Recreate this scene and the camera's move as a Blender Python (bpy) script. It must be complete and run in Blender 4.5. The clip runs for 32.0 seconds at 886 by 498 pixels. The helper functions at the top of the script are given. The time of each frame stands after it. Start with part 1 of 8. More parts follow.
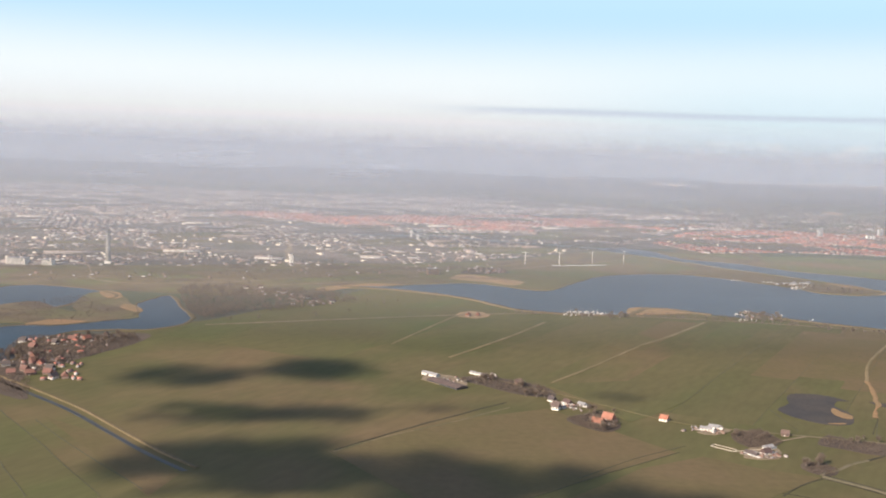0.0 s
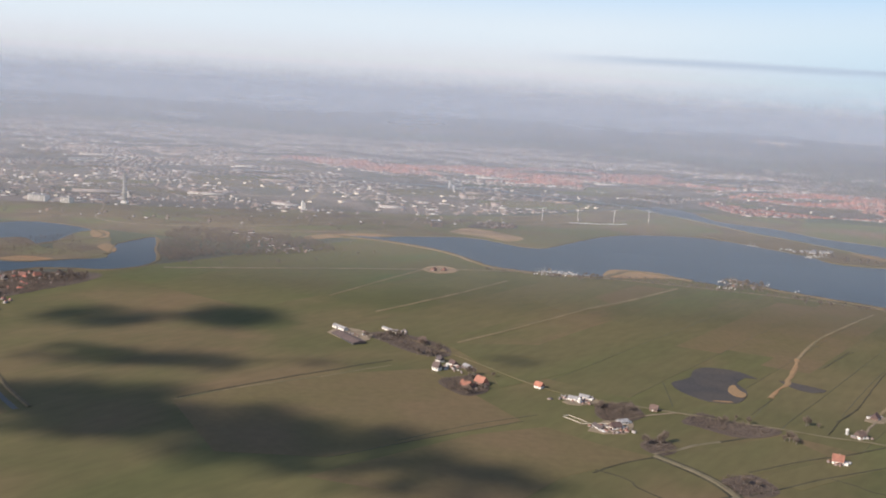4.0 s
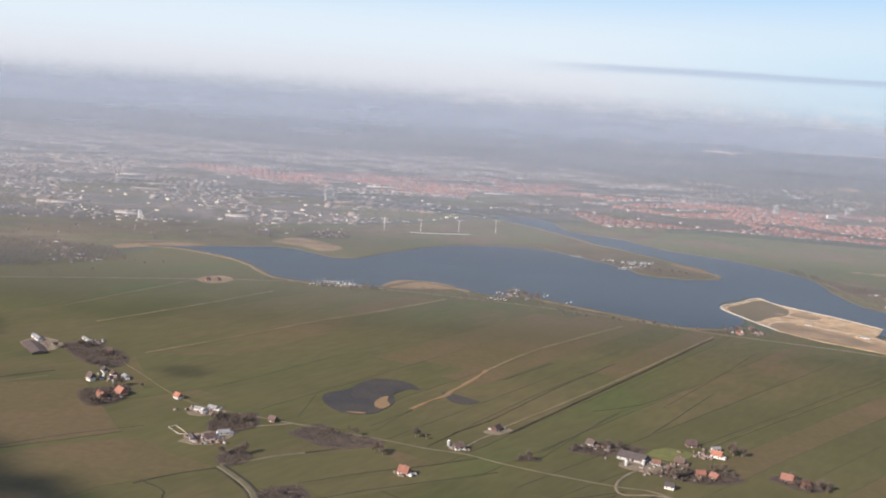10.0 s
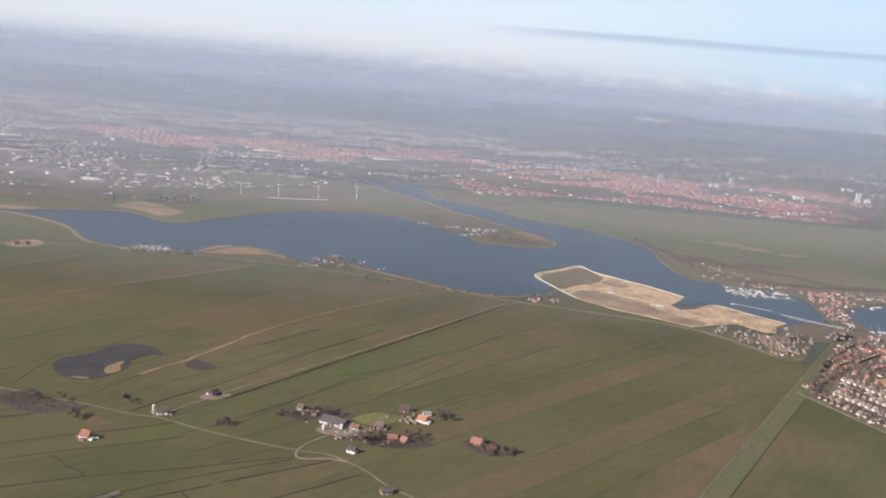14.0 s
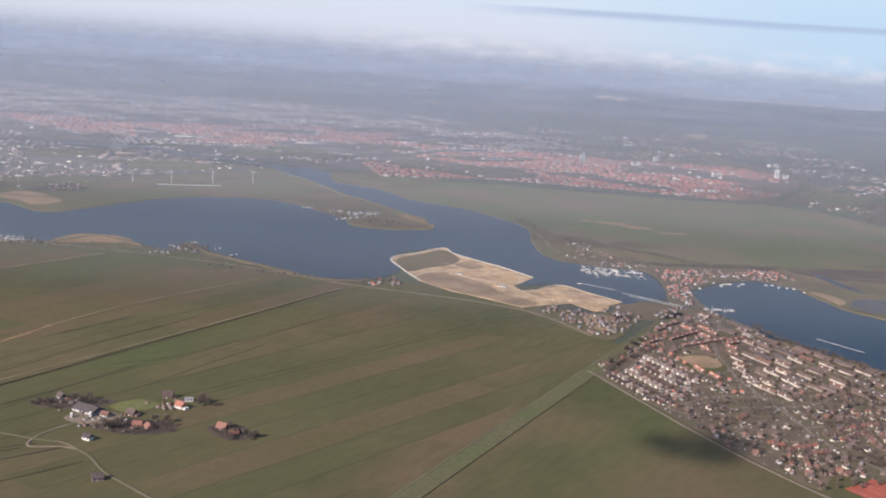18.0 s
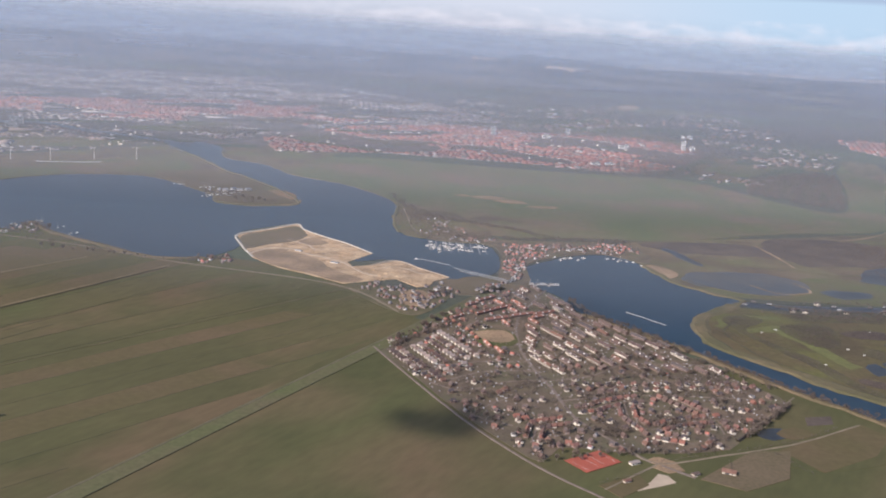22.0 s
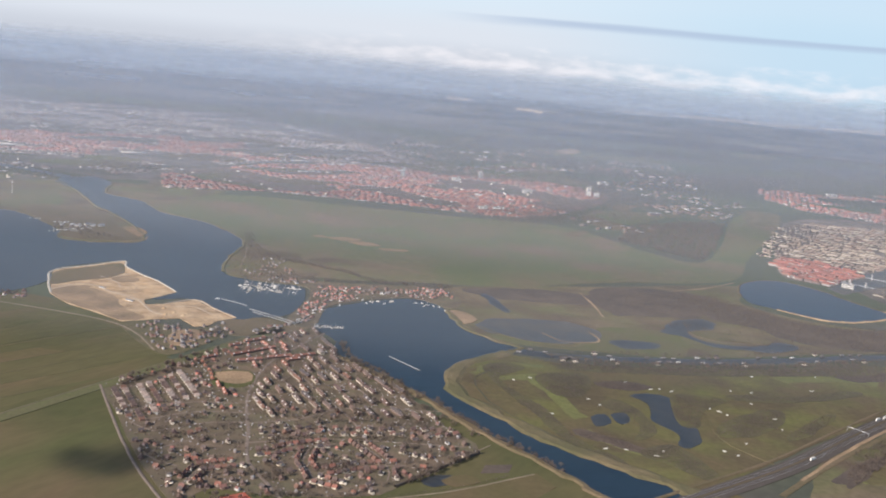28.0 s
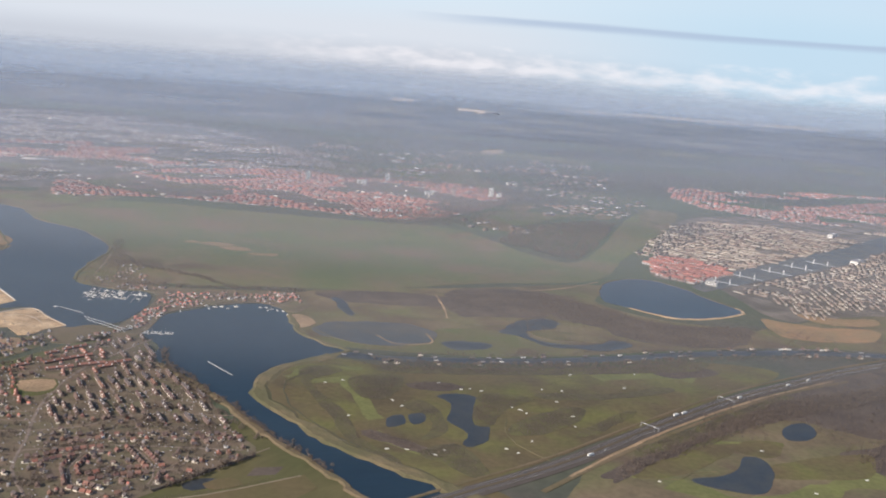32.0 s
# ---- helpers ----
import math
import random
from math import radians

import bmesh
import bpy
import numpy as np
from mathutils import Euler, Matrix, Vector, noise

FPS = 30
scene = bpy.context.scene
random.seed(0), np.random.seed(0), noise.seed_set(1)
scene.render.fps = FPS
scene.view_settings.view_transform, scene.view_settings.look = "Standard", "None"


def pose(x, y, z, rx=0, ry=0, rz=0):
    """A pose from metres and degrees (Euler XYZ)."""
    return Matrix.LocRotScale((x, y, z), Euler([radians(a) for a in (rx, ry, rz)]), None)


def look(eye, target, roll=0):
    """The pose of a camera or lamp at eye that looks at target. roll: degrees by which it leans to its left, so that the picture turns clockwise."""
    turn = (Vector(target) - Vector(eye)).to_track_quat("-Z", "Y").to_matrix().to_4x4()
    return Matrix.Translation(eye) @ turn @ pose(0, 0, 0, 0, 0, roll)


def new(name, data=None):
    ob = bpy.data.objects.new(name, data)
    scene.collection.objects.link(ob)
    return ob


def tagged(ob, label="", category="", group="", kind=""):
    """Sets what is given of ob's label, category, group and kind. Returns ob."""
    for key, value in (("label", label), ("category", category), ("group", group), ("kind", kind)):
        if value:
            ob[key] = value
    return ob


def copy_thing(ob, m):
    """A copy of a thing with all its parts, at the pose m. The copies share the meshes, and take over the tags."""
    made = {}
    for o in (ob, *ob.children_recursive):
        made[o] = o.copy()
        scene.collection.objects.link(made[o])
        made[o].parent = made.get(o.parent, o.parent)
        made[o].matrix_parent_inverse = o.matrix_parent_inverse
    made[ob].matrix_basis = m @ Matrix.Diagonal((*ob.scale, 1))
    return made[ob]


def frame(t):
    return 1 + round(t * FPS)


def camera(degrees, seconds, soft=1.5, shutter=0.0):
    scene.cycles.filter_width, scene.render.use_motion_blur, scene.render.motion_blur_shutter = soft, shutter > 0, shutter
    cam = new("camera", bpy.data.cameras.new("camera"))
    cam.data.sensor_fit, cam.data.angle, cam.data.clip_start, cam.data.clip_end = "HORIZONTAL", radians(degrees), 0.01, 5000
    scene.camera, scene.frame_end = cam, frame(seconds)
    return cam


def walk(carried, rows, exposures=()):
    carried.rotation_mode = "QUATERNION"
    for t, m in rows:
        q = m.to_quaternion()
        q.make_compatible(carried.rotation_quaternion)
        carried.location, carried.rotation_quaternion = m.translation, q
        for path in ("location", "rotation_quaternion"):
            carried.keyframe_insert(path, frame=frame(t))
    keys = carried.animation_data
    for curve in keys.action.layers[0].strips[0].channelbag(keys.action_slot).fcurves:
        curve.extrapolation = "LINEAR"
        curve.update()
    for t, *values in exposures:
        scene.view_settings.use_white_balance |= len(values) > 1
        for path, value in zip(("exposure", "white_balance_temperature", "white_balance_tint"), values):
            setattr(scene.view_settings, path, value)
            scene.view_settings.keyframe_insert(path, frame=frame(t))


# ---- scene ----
from mathutils.geometry import tessellate_polygon as tessellate

cam = camera(47.45, 32.0, soft=1.95)

# The flight: one steady climb, with the view swaying as the camera is held.
# seconds, turn to the left, tilt, lean (degrees)
TURNS = [
    (0.0, -0.98, -5.59, 2.02),
    (0.5, 2.89, -6.52, 2.46),
    (1.0, 3.22, -3.59, 3.59),
    (2.0, 2.59, -5.77, 4.81),
    (2.5, 2.96, -6.58, 4.88),
    (4.5, 6.22, -9.09, 3.74),
    (5.0, 5.79, -8.46, 5.08),
    (6.0, 4.97, -9.21, 4.19),
    (7.0, 3.96, -7.18, 4.81),
    (8.0, 4.26, -7.91, 3.81),
    (9.0, 5.73, -11.36, 3.18),
    (10.0, 5.02, -8.39, 3.91),
    (11.0, 4.03, -7.71, 3.56),
    (12.0, 2.67, -8.81, 3.82),
    (13.0, 2.29, -8.31, 5.04),
    (14.0, 2.25, -10.21, 4.84),
    (14.5, 1.33, -9.59, 4.94),
    (16.5, 2.70, -10.16, 4.20),
    (17.0, 2.55, -10.45, 3.47),
    (18.0, 1.58, -11.27, 3.97),
    (19.0, 0.84, -11.00, 4.05),
    (20.0, 0.15, -11.32, 3.95),
    (21.0, -0.12, -13.18, 4.08),
    (22.0, 0.10, -12.82, 3.83),
    (23.0, 0.73, -12.78, 3.57),
    (24.0, 0.74, -11.55, 4.39),
    (25.0, 0.60, -10.48, 4.82),
    (26.0, 0.98, -8.52, 6.25),
    (26.5, 0.24, -8.71, 6.63),
    (28.5, 0.18, -11.00, 4.60),
    (29.0, -0.95, -10.72, 4.62),
    (30.0, -1.96, -10.22, 4.86),
    (31.0, -1.72, -9.94, 5.02),
    (32.0, -1.41, -10.60, 4.71),
]


def flight(t):
    s = (t - 16) / 16
    return Vector((21.6 * t - 6.88 * (s * s - 1), -19.37 * s * s, 131.83 + 36.94 * s + 5.23 * s * s))


def heading(turn, tilt):
    a, b = radians(turn), radians(tilt)
    return Vector((-math.sin(a) * math.cos(b), math.cos(a) * math.cos(b), math.sin(b)))


walk(cam, [(t, look(flight(t), flight(t) + heading(turn, tilt) * 100, lean)) for t, turn, tilt, lean in TURNS],
     exposures=[(0.0, 0.55, 7150, 15), (0.4, 0.38, 7000, 15), (1.0, 0.30, 6850, 15), (6.0, 0.34, 6650, 15), (13.0, 0.34, 6500, 14.5), (17.0, 0.23, 6280, 18), (21.0, 0.18, 6150, 18), (23.0, 0.19, 6200, 16.5), (25.0, 0.22, 6320, 13.5), (26.0, 0.28, 6380, 13.5), (32.0, 0.23, 6430, 13.5)])

# ---- world, sun, haze ----
SUN_FROM = Vector((-0.62, -0.60, 0.50)).normalized()
world = bpy.data.worlds.new("winter_sky")
scene.world = world
world.use_nodes = True
wn, wl = world.node_tree.nodes, world.node_tree.links
wn.clear()


def wmath(op, a, b=None, clamp=False):
    n = wn.new("ShaderNodeMath")
    n.operation, n.use_clamp = op, clamp
    for i, v in enumerate((a, b)):
        if v is None:
            continue
        if isinstance(v, (int, float)):
            n.inputs[i].default_value = v
        else:
            wl.new(v, n.inputs[i])
    return n.outputs[0]


def wmix(fac, a, b):
    n = wn.new("ShaderNodeMix")
    n.data_type = "RGBA"
    for i, v in ((0, fac), (6, a), (7, b)):
        if isinstance(v, (int, float)):
            n.inputs[i].default_value = v
        elif isinstance(v, tuple):
            n.inputs[i].default_value = (*v, 1)
        else:
            wl.new(v, n.inputs[i])
    return n.outputs[2]


def wrange(v, a, b):
    n = wn.new("ShaderNodeMapRange")
    n.interpolation_type = "SMOOTHSTEP"
    wl.new(v, n.inputs[0])
    n.inputs[1].default_value, n.inputs[2].default_value = a, b
    return n.outputs[0]


sky = wn.new("ShaderNodeTexSky")
sky.sky_type, sky.sun_disc = "NISHITA", False
sky.sun_elevation = math.asin(SUN_FROM.z)
sky.sun_rotation = math.atan2(SUN_FROM.x, SUN_FROM.y)
sky.air_density, sky.dust_density, sky.altitude = 1.0, 0.6, 400
way = wn.new("ShaderNodeTexCoord").outputs["Generated"]
sep = wn.new("ShaderNodeSeparateXYZ")
wl.new(way, sep.inputs[0])
# height above the horizon and bearing to the right of +y, in degrees
elev = wmath("MULTIPLY", wmath("ARCSINE", sep.outputs[2]), 57.3)
bear = wmath("MULTIPLY", wmath("ARCTAN2", sep.outputs[0], sep.outputs[1]), 57.3)
comb = wn.new("ShaderNodeCombineXYZ")
wl.new(wmath("MULTIPLY", bear, 0.55), comb.inputs[0])
wl.new(wmath("MULTIPLY", elev, 1.7), comb.inputs[1])
puffs = wn.new("ShaderNodeTexNoise")
puffs.inputs["Scale"].default_value, puffs.inputs["Detail"].default_value = 1.0, 6.0
wl.new(comb.outputs[0], puffs.inputs["Vector"])
comb2 = wn.new("ShaderNodeCombineXYZ")
wl.new(wmath("MULTIPLY", bear, 0.06), comb2.inputs[0])
wl.new(wmath("MULTIPLY", elev, 0.9), comb2.inputs[1])
veil = wn.new("ShaderNodeTexNoise")
veil.inputs["Scale"].default_value, veil.inputs["Detail"].default_value = 1.0, 4.0
wl.new(comb2.outputs[0], veil.inputs["Vector"])
SKY_GAIN = 0.13
sky_col = wn.new("ShaderNodeVectorMath")
sky_col.operation = "SCALE"
wl.new(sky.outputs[0], sky_col.inputs[0])
sky_col.inputs[3].default_value = SKY_GAIN
# haze along the horizon: grey-lilac below it, white above, then blue
ramp = wn.new("ShaderNodeValToRGB")
ramp.color_ramp.interpolation = "EASE"
stops = ((-3.5, (0.25, 0.265, 0.32)), (-1.5, (0.37, 0.40, 0.465)), (-0.2, (0.51, 0.55, 0.60)), (1.2, (0.61, 0.66, 0.705)), (3.5, (0.59, 0.695, 0.76)), (8.0, (0.33, 0.555, 0.78)))
els = ramp.color_ramp.elements
while len(els) < len(stops):
    els.new(0.5)
for k, (e, c) in enumerate(stops):
    els[k].position, els[k].color = (e + 4) / 16, (*c, 1)
wl.new(wmath("MULTIPLY", wmath("ADD", elev, 4.0), 1 / 16), ramp.inputs[0])
# the haze clears a little to the right: pale blue air and sea
clear = wmath("MULTIPLY", wrange(bear, 0.0, 20.0), wmath("MULTIPLY", wrange(elev, -2.4, -0.6), wmath("SUBTRACT", 1.0, wrange(elev, 2.0, 7.0))))
col = wmix(wmath("MULTIPLY", clear, 0.75), ramp.outputs[0], (0.43, 0.62, 0.74))
col = wmix(wrange(elev, 6.0, 16.0), col, sky_col.outputs[0])
# the sheet of low cloud far off, with a long grey edge
edge = wmath("ADD", elev, wmath("MULTIPLY", wmath("SUBTRACT", veil.outputs[0], 0.5), 0.7))
streak = wmath("MULTIPLY", wrange(edge, 1.95, 2.35), wmath("SUBTRACT", 1.0, wrange(edge, 2.42, 2.62)))
streak = wmath("MULTIPLY", streak, wrange(bear, -3.0, 6.0))
col = wmix(wmath("MULTIPLY", streak, 0.7), col, (0.36, 0.45, 0.58))
# cumulus along the horizon, puffy above and flat below
body = wmath("SUBTRACT", 1.0, wmath("MULTIPLY", wmath("ABSOLUTE", wmath("ADD", elev, 0.15)), 0.95))
dens = wmath("ADD", puffs.outputs[0], wmath("MULTIPLY", body, 0.30))
bank = wmath("MULTIPLY", wrange(dens, 0.52, 0.95), wmath("MULTIPLY", wrange(bear, -16.0, 0.0), wrange(elev, -1.7, 0.1)))
col = wmix(wmath("MULTIPLY", bank, 0.72), col, (0.80, 0.79, 0.80))
bg = wn.new("ShaderNodeBackground")
wl.new(col, bg.inputs[0])
wout = wn.new("ShaderNodeOutputWorld")
wl.new(bg.outputs[0], wout.inputs[0])

sun = new("sun", bpy.data.lights.new("sun", "SUN"))
sun.data.energy, sun.data.angle, sun.data.color = 4.7, radians(0.6), (1.0, 0.913, 0.79)
sun.matrix_world = look(SUN_FROM * 500, (0, 0, 0))


# ---- materials ----
def mat(name, c1, c2=None, scale=0.2, rough=0.9, detail=5.0, c3=None, scale3=0.02, stretch=None, turn=0.0, bump=0.0, metal=0.0, vary=None, gap=(0.35, 0.65), grainy=0.13, c4=None, scale4=0.012):
    """Two-scale procedural surface: c1 and c2 mix by fine noise, c3 by broad noise; vary mixes a colour per loose piece or per object."""
    m = bpy.data.materials.new(name)
    m.use_nodes = True
    nt = m.node_tree
    n, ln = nt.nodes, nt.links
    b = n["Principled BSDF"]
    b.inputs["Roughness"].default_value, b.inputs["Metallic"].default_value = rough, metal
    b.inputs["Specular IOR Level"].default_value = 0.25
    geo = n.new("ShaderNodeNewGeometry")
    mp = n.new("ShaderNodeMapping")
    mp.inputs["Rotation"].default_value = (0, 0, radians(-turn))
    mp.vector_type = "TEXTURE"
    mp.inputs["Rotation"].default_value = (0, 0, radians(turn))
    mp.inputs["Scale"].default_value = stretch or (1, 1, 1)
    ln.new(geo.outputs["Position"], mp.inputs["Vector"])

    def fac(sc, lo, hi, det, source=None):
        t = n.new("ShaderNodeTexNoise")
        t.inputs["Scale"].default_value, t.inputs["Detail"].default_value = sc, det
        ln.new(source or mp.outputs[0], t.inputs["Vector"])
        r = n.new("ShaderNodeMapRange")
        r.inputs[1].default_value, r.inputs[2].default_value = lo, hi
        ln.new(t.outputs[0], r.inputs[0])
        return r.outputs[0]

    def mix(f, a, c):
        x = n.new("ShaderNodeMix")
        x.data_type = "RGBA"
        for i, v in ((0, f), (6, a), (7, c)):
            if isinstance(v, tuple):
                x.inputs[i].default_value = (*v, 1)
            elif isinstance(v, float):
                x.inputs[i].default_value = v
            else:
                ln.new(v, x.inputs[i])
        return x.outputs[2]

    f1 = fac(scale, gap[0], gap[1], detail)
    c = mix(f1, c1, c2 or tuple(0.8 * v for v in c1))
    if c3:
        c = mix(fac(scale3, 0.4, 0.62, 3.0), c, c3)
    if c4:
        c = mix(fac(scale4, 0.42, 0.66, 6.0, geo.outputs["Position"]), c, c4)
    grain = n.new("ShaderNodeMix")
    grain.data_type, grain.blend_type = "RGBA", "MULTIPLY"
    grain.inputs[0].default_value = 1.0
    tone = n.new("ShaderNodeMapRange")
    tone.inputs[1].default_value, tone.inputs[2].default_value, tone.inputs[3].default_value, tone.inputs[4].default_value = 0.3, 0.7, 1 - grainy, 1 + grainy
    ln.new(fac(scale * 6.5, 0.0, 1.0, 3.0), tone.inputs[0])
    ln.new(c, grain.inputs[6])
    ln.new(tone.outputs[0], grain.inputs[7])
    c = grain.outputs[2]
    if vary:
        ramp = n.new("ShaderNodeValToRGB")
        ramp.color_ramp.interpolation = "CONSTANT"
        els = ramp.color_ramp.elements
        while len(els) < len(vary[1]):
            els.new(0.5)
        for i, v in enumerate(vary[1]):
            els[i].position, els[i].color = i / len(vary[1]), (*v, 1)
        if vary[0] == "island":
            ln.new(geo.outputs["Random Per Island"], ramp.inputs[0])
        else:
            ln.new(n.new("ShaderNodeObjectInfo").outputs["Random"], ramp.inputs[0])
        k = n.new("ShaderNodeMix")
        k.data_type, k.blend_type = "RGBA", "MULTIPLY"
        k.inputs[0].default_value = 1.0
        ln.new(ramp.outputs[0], k.inputs[6])
        ln.new(c, k.inputs[7])
        c = k.outputs[2]
    ln.new(c, b.inputs["Base Color"])
    if bump:
        bm_ = n.new("ShaderNodeBump")
        bm_.inputs["Strength"].default_value, bm_.inputs["Distance"].default_value = bump, 0.5
        ln.new(f1, bm_.inputs["Height"])
        ln.new(bm_.outputs[0], b.inputs["Normal"])
    return m


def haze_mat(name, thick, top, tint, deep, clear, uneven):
    """A sheet that imitates thin haze: mostly see-through, thinning out to nothing at the ground and at its top."""
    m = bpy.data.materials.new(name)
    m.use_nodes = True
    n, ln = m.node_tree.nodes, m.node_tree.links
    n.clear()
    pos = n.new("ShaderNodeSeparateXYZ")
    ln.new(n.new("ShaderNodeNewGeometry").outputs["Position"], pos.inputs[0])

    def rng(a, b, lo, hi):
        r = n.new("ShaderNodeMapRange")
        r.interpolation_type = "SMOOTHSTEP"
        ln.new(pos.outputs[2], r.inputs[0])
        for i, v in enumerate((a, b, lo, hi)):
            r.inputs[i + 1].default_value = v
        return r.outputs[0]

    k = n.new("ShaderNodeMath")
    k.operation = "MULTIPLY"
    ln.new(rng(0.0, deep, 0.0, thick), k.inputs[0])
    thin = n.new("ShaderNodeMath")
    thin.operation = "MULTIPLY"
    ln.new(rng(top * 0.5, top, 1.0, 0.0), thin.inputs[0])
    # the sheet thins towards the sea, as if the air cleared
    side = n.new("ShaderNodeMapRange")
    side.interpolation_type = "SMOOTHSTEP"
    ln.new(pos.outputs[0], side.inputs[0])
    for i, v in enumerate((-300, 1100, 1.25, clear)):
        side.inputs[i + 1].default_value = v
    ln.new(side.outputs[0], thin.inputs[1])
    # noise thickens and thins the sheet in blotches, for a mottled distance
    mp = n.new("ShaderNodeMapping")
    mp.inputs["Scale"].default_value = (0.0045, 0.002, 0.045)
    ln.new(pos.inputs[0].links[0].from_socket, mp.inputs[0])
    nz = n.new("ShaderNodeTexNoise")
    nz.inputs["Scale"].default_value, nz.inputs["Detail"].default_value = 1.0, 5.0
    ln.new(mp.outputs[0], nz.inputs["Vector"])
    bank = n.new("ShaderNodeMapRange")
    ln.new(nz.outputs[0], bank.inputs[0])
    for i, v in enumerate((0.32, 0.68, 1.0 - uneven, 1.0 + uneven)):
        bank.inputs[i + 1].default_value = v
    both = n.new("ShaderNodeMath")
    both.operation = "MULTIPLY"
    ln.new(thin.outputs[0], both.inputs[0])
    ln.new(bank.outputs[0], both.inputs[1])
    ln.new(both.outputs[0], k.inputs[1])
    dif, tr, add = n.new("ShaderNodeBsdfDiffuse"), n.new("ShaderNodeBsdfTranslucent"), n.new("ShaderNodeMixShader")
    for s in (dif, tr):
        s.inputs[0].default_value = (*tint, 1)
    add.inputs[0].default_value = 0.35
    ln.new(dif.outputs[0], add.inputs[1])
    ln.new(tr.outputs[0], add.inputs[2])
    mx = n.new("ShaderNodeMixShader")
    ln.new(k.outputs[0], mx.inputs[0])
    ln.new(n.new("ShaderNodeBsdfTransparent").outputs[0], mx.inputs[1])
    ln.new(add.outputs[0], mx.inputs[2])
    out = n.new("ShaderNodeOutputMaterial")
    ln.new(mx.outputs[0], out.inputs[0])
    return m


STRIP = 61.3  # the bearing of the long polder fields, degrees from +x
M = {}
M["ground"] = mat("winter_woodland_floor", (0.075, 0.075, 0.058), (0.10, 0.088, 0.07), 0.03, c3=(0.085, 0.10, 0.055), scale3=0.004)
M["grass"] = mat("polder_grass", (0.098, 0.099, 0.037), (0.121, 0.104, 0.044), 0.045, c4=(0.084, 0.083, 0.032), scale4=0.016, c3=(0.144, 0.102, 0.053), scale3=0.014, stretch=(3, 1, 1), turn=STRIP, detail=5.0, grainy=0.09, gap=(0.3, 0.7))
M["grass_brown"] = mat("dry_pasture", (0.118, 0.099, 0.044), (0.138, 0.107, 0.051), 0.045, c4=(0.094, 0.086, 0.036), scale4=0.014, c3=(0.103, 0.096, 0.039), scale3=0.016, stretch=(3, 1, 1), turn=STRIP, detail=5.0, grainy=0.09, gap=(0.3, 0.7))
M["grass_green"] = mat("fresh_pasture", (0.079, 0.099, 0.032), (0.100, 0.104, 0.037), 0.045, c4=(0.104, 0.092, 0.040), scale4=0.013, c3=(0.116, 0.098, 0.043), scale3=0.014, stretch=(3, 1, 1), turn=STRIP, detail=5.0, grainy=0.09, gap=(0.3, 0.7))
M["far_grass"] = mat("far_meadow", (0.116, 0.132, 0.056), (0.138, 0.130, 0.062), 0.03, c3=(0.172, 0.124, 0.078), scale3=0.013, c4=(0.108, 0.122, 0.052), scale4=0.009)
M["reed"] = mat("dry_reed", (0.20, 0.152, 0.082), (0.15, 0.122, 0.066), 0.25, c3=(0.125, 0.112, 0.055), scale3=0.04, bump=0.5)
M["bank"] = mat("grassy_bank", (0.153, 0.115, 0.066), (0.114, 0.095, 0.048), 0.12, c3=(0.164, 0.120, 0.072), scale3=0.03)
M["marsh"] = mat("winter_marsh", (0.160, 0.124, 0.074), (0.184, 0.136, 0.082), 0.05, c3=(0.130, 0.128, 0.056), scale3=0.018, detail=8.0, c4=(0.118, 0.086, 0.058), scale4=0.03)
M["shallow"] = mat("shallow_peat_pool", (0.062, 0.056, 0.054), (0.050, 0.047, 0.047), 0.12, rough=0.85, c3=(0.075, 0.064, 0.054), scale3=0.05)
M["mudwater"] = mat("shallow_mud_water", (0.075, 0.078, 0.074), (0.060, 0.064, 0.064), 0.08, rough=0.5, c3=(0.105, 0.09, 0.07), scale3=0.04)
M["heath"] = mat("brown_heath", (0.104, 0.080, 0.064), (0.086, 0.068, 0.056), 0.06, c3=(0.130, 0.098, 0.074), scale3=0.03, detail=8.0, c4=(0.086, 0.066, 0.054), scale4=0.05)
M["dike_grass"] = mat("dike_grass", (0.112, 0.118, 0.048), (0.124, 0.118, 0.053), 0.08, c3=(0.135, 0.115, 0.06), scale3=0.03)
M["canopy"] = mat("bare_canopy", (0.050, 0.050, 0.050), (0.094, 0.086, 0.076), 0.008, c3=(0.185, 0.158, 0.118), scale3=0.0045, bump=1.0, detail=8.0, c4=(0.030, 0.032, 0.036), scale4=0.003)
M["roof_tan"] = mat("tan_roofs", (0.95, 0.95, 0.95), (0.75, 0.75, 0.75), 0.6, vary=("island", [(0.208, 0.148, 0.116), (0.128, 0.1, 0.084), (0.256, 0.2, 0.164), (0.16, 0.12, 0.1), (0.368, 0.312, 0.264), (0.24, 0.148, 0.116)]))
M["roof_clay"] = mat("weathered_clay_tiles", (0.260, 0.132, 0.102), (0.200, 0.105, 0.082), 0.8, vary=("object", [(1, 1, 1), (0.888, 0.900, 0.950), (1.15, 1.0, 0.95), (0.731, 0.800, 0.850)]))
M["fen"] = mat("reddish_pasture", (0.128, 0.096, 0.048), (0.145, 0.102, 0.054), 0.05, c3=(0.118, 0.095, 0.042), scale3=0.02, grainy=0.08)
M["sand"] = mat("bare_sand", (0.60, 0.385, 0.20), (0.45, 0.29, 0.155), 0.16, c3=(0.31, 0.205, 0.115), scale3=0.07, grainy=0.28, c4=(0.62, 0.43, 0.25), scale4=0.09)
M["rubble"] = mat("pale_stone_rim", (0.60, 0.53, 0.43), (0.42, 0.37, 0.30), 0.5, grainy=0.3)
M["sand_dull"] = mat("grown_over_sand", (0.29, 0.195, 0.118), (0.21, 0.15, 0.09), 0.12, c3=(0.38, 0.255, 0.15), scale3=0.06, grainy=0.2)
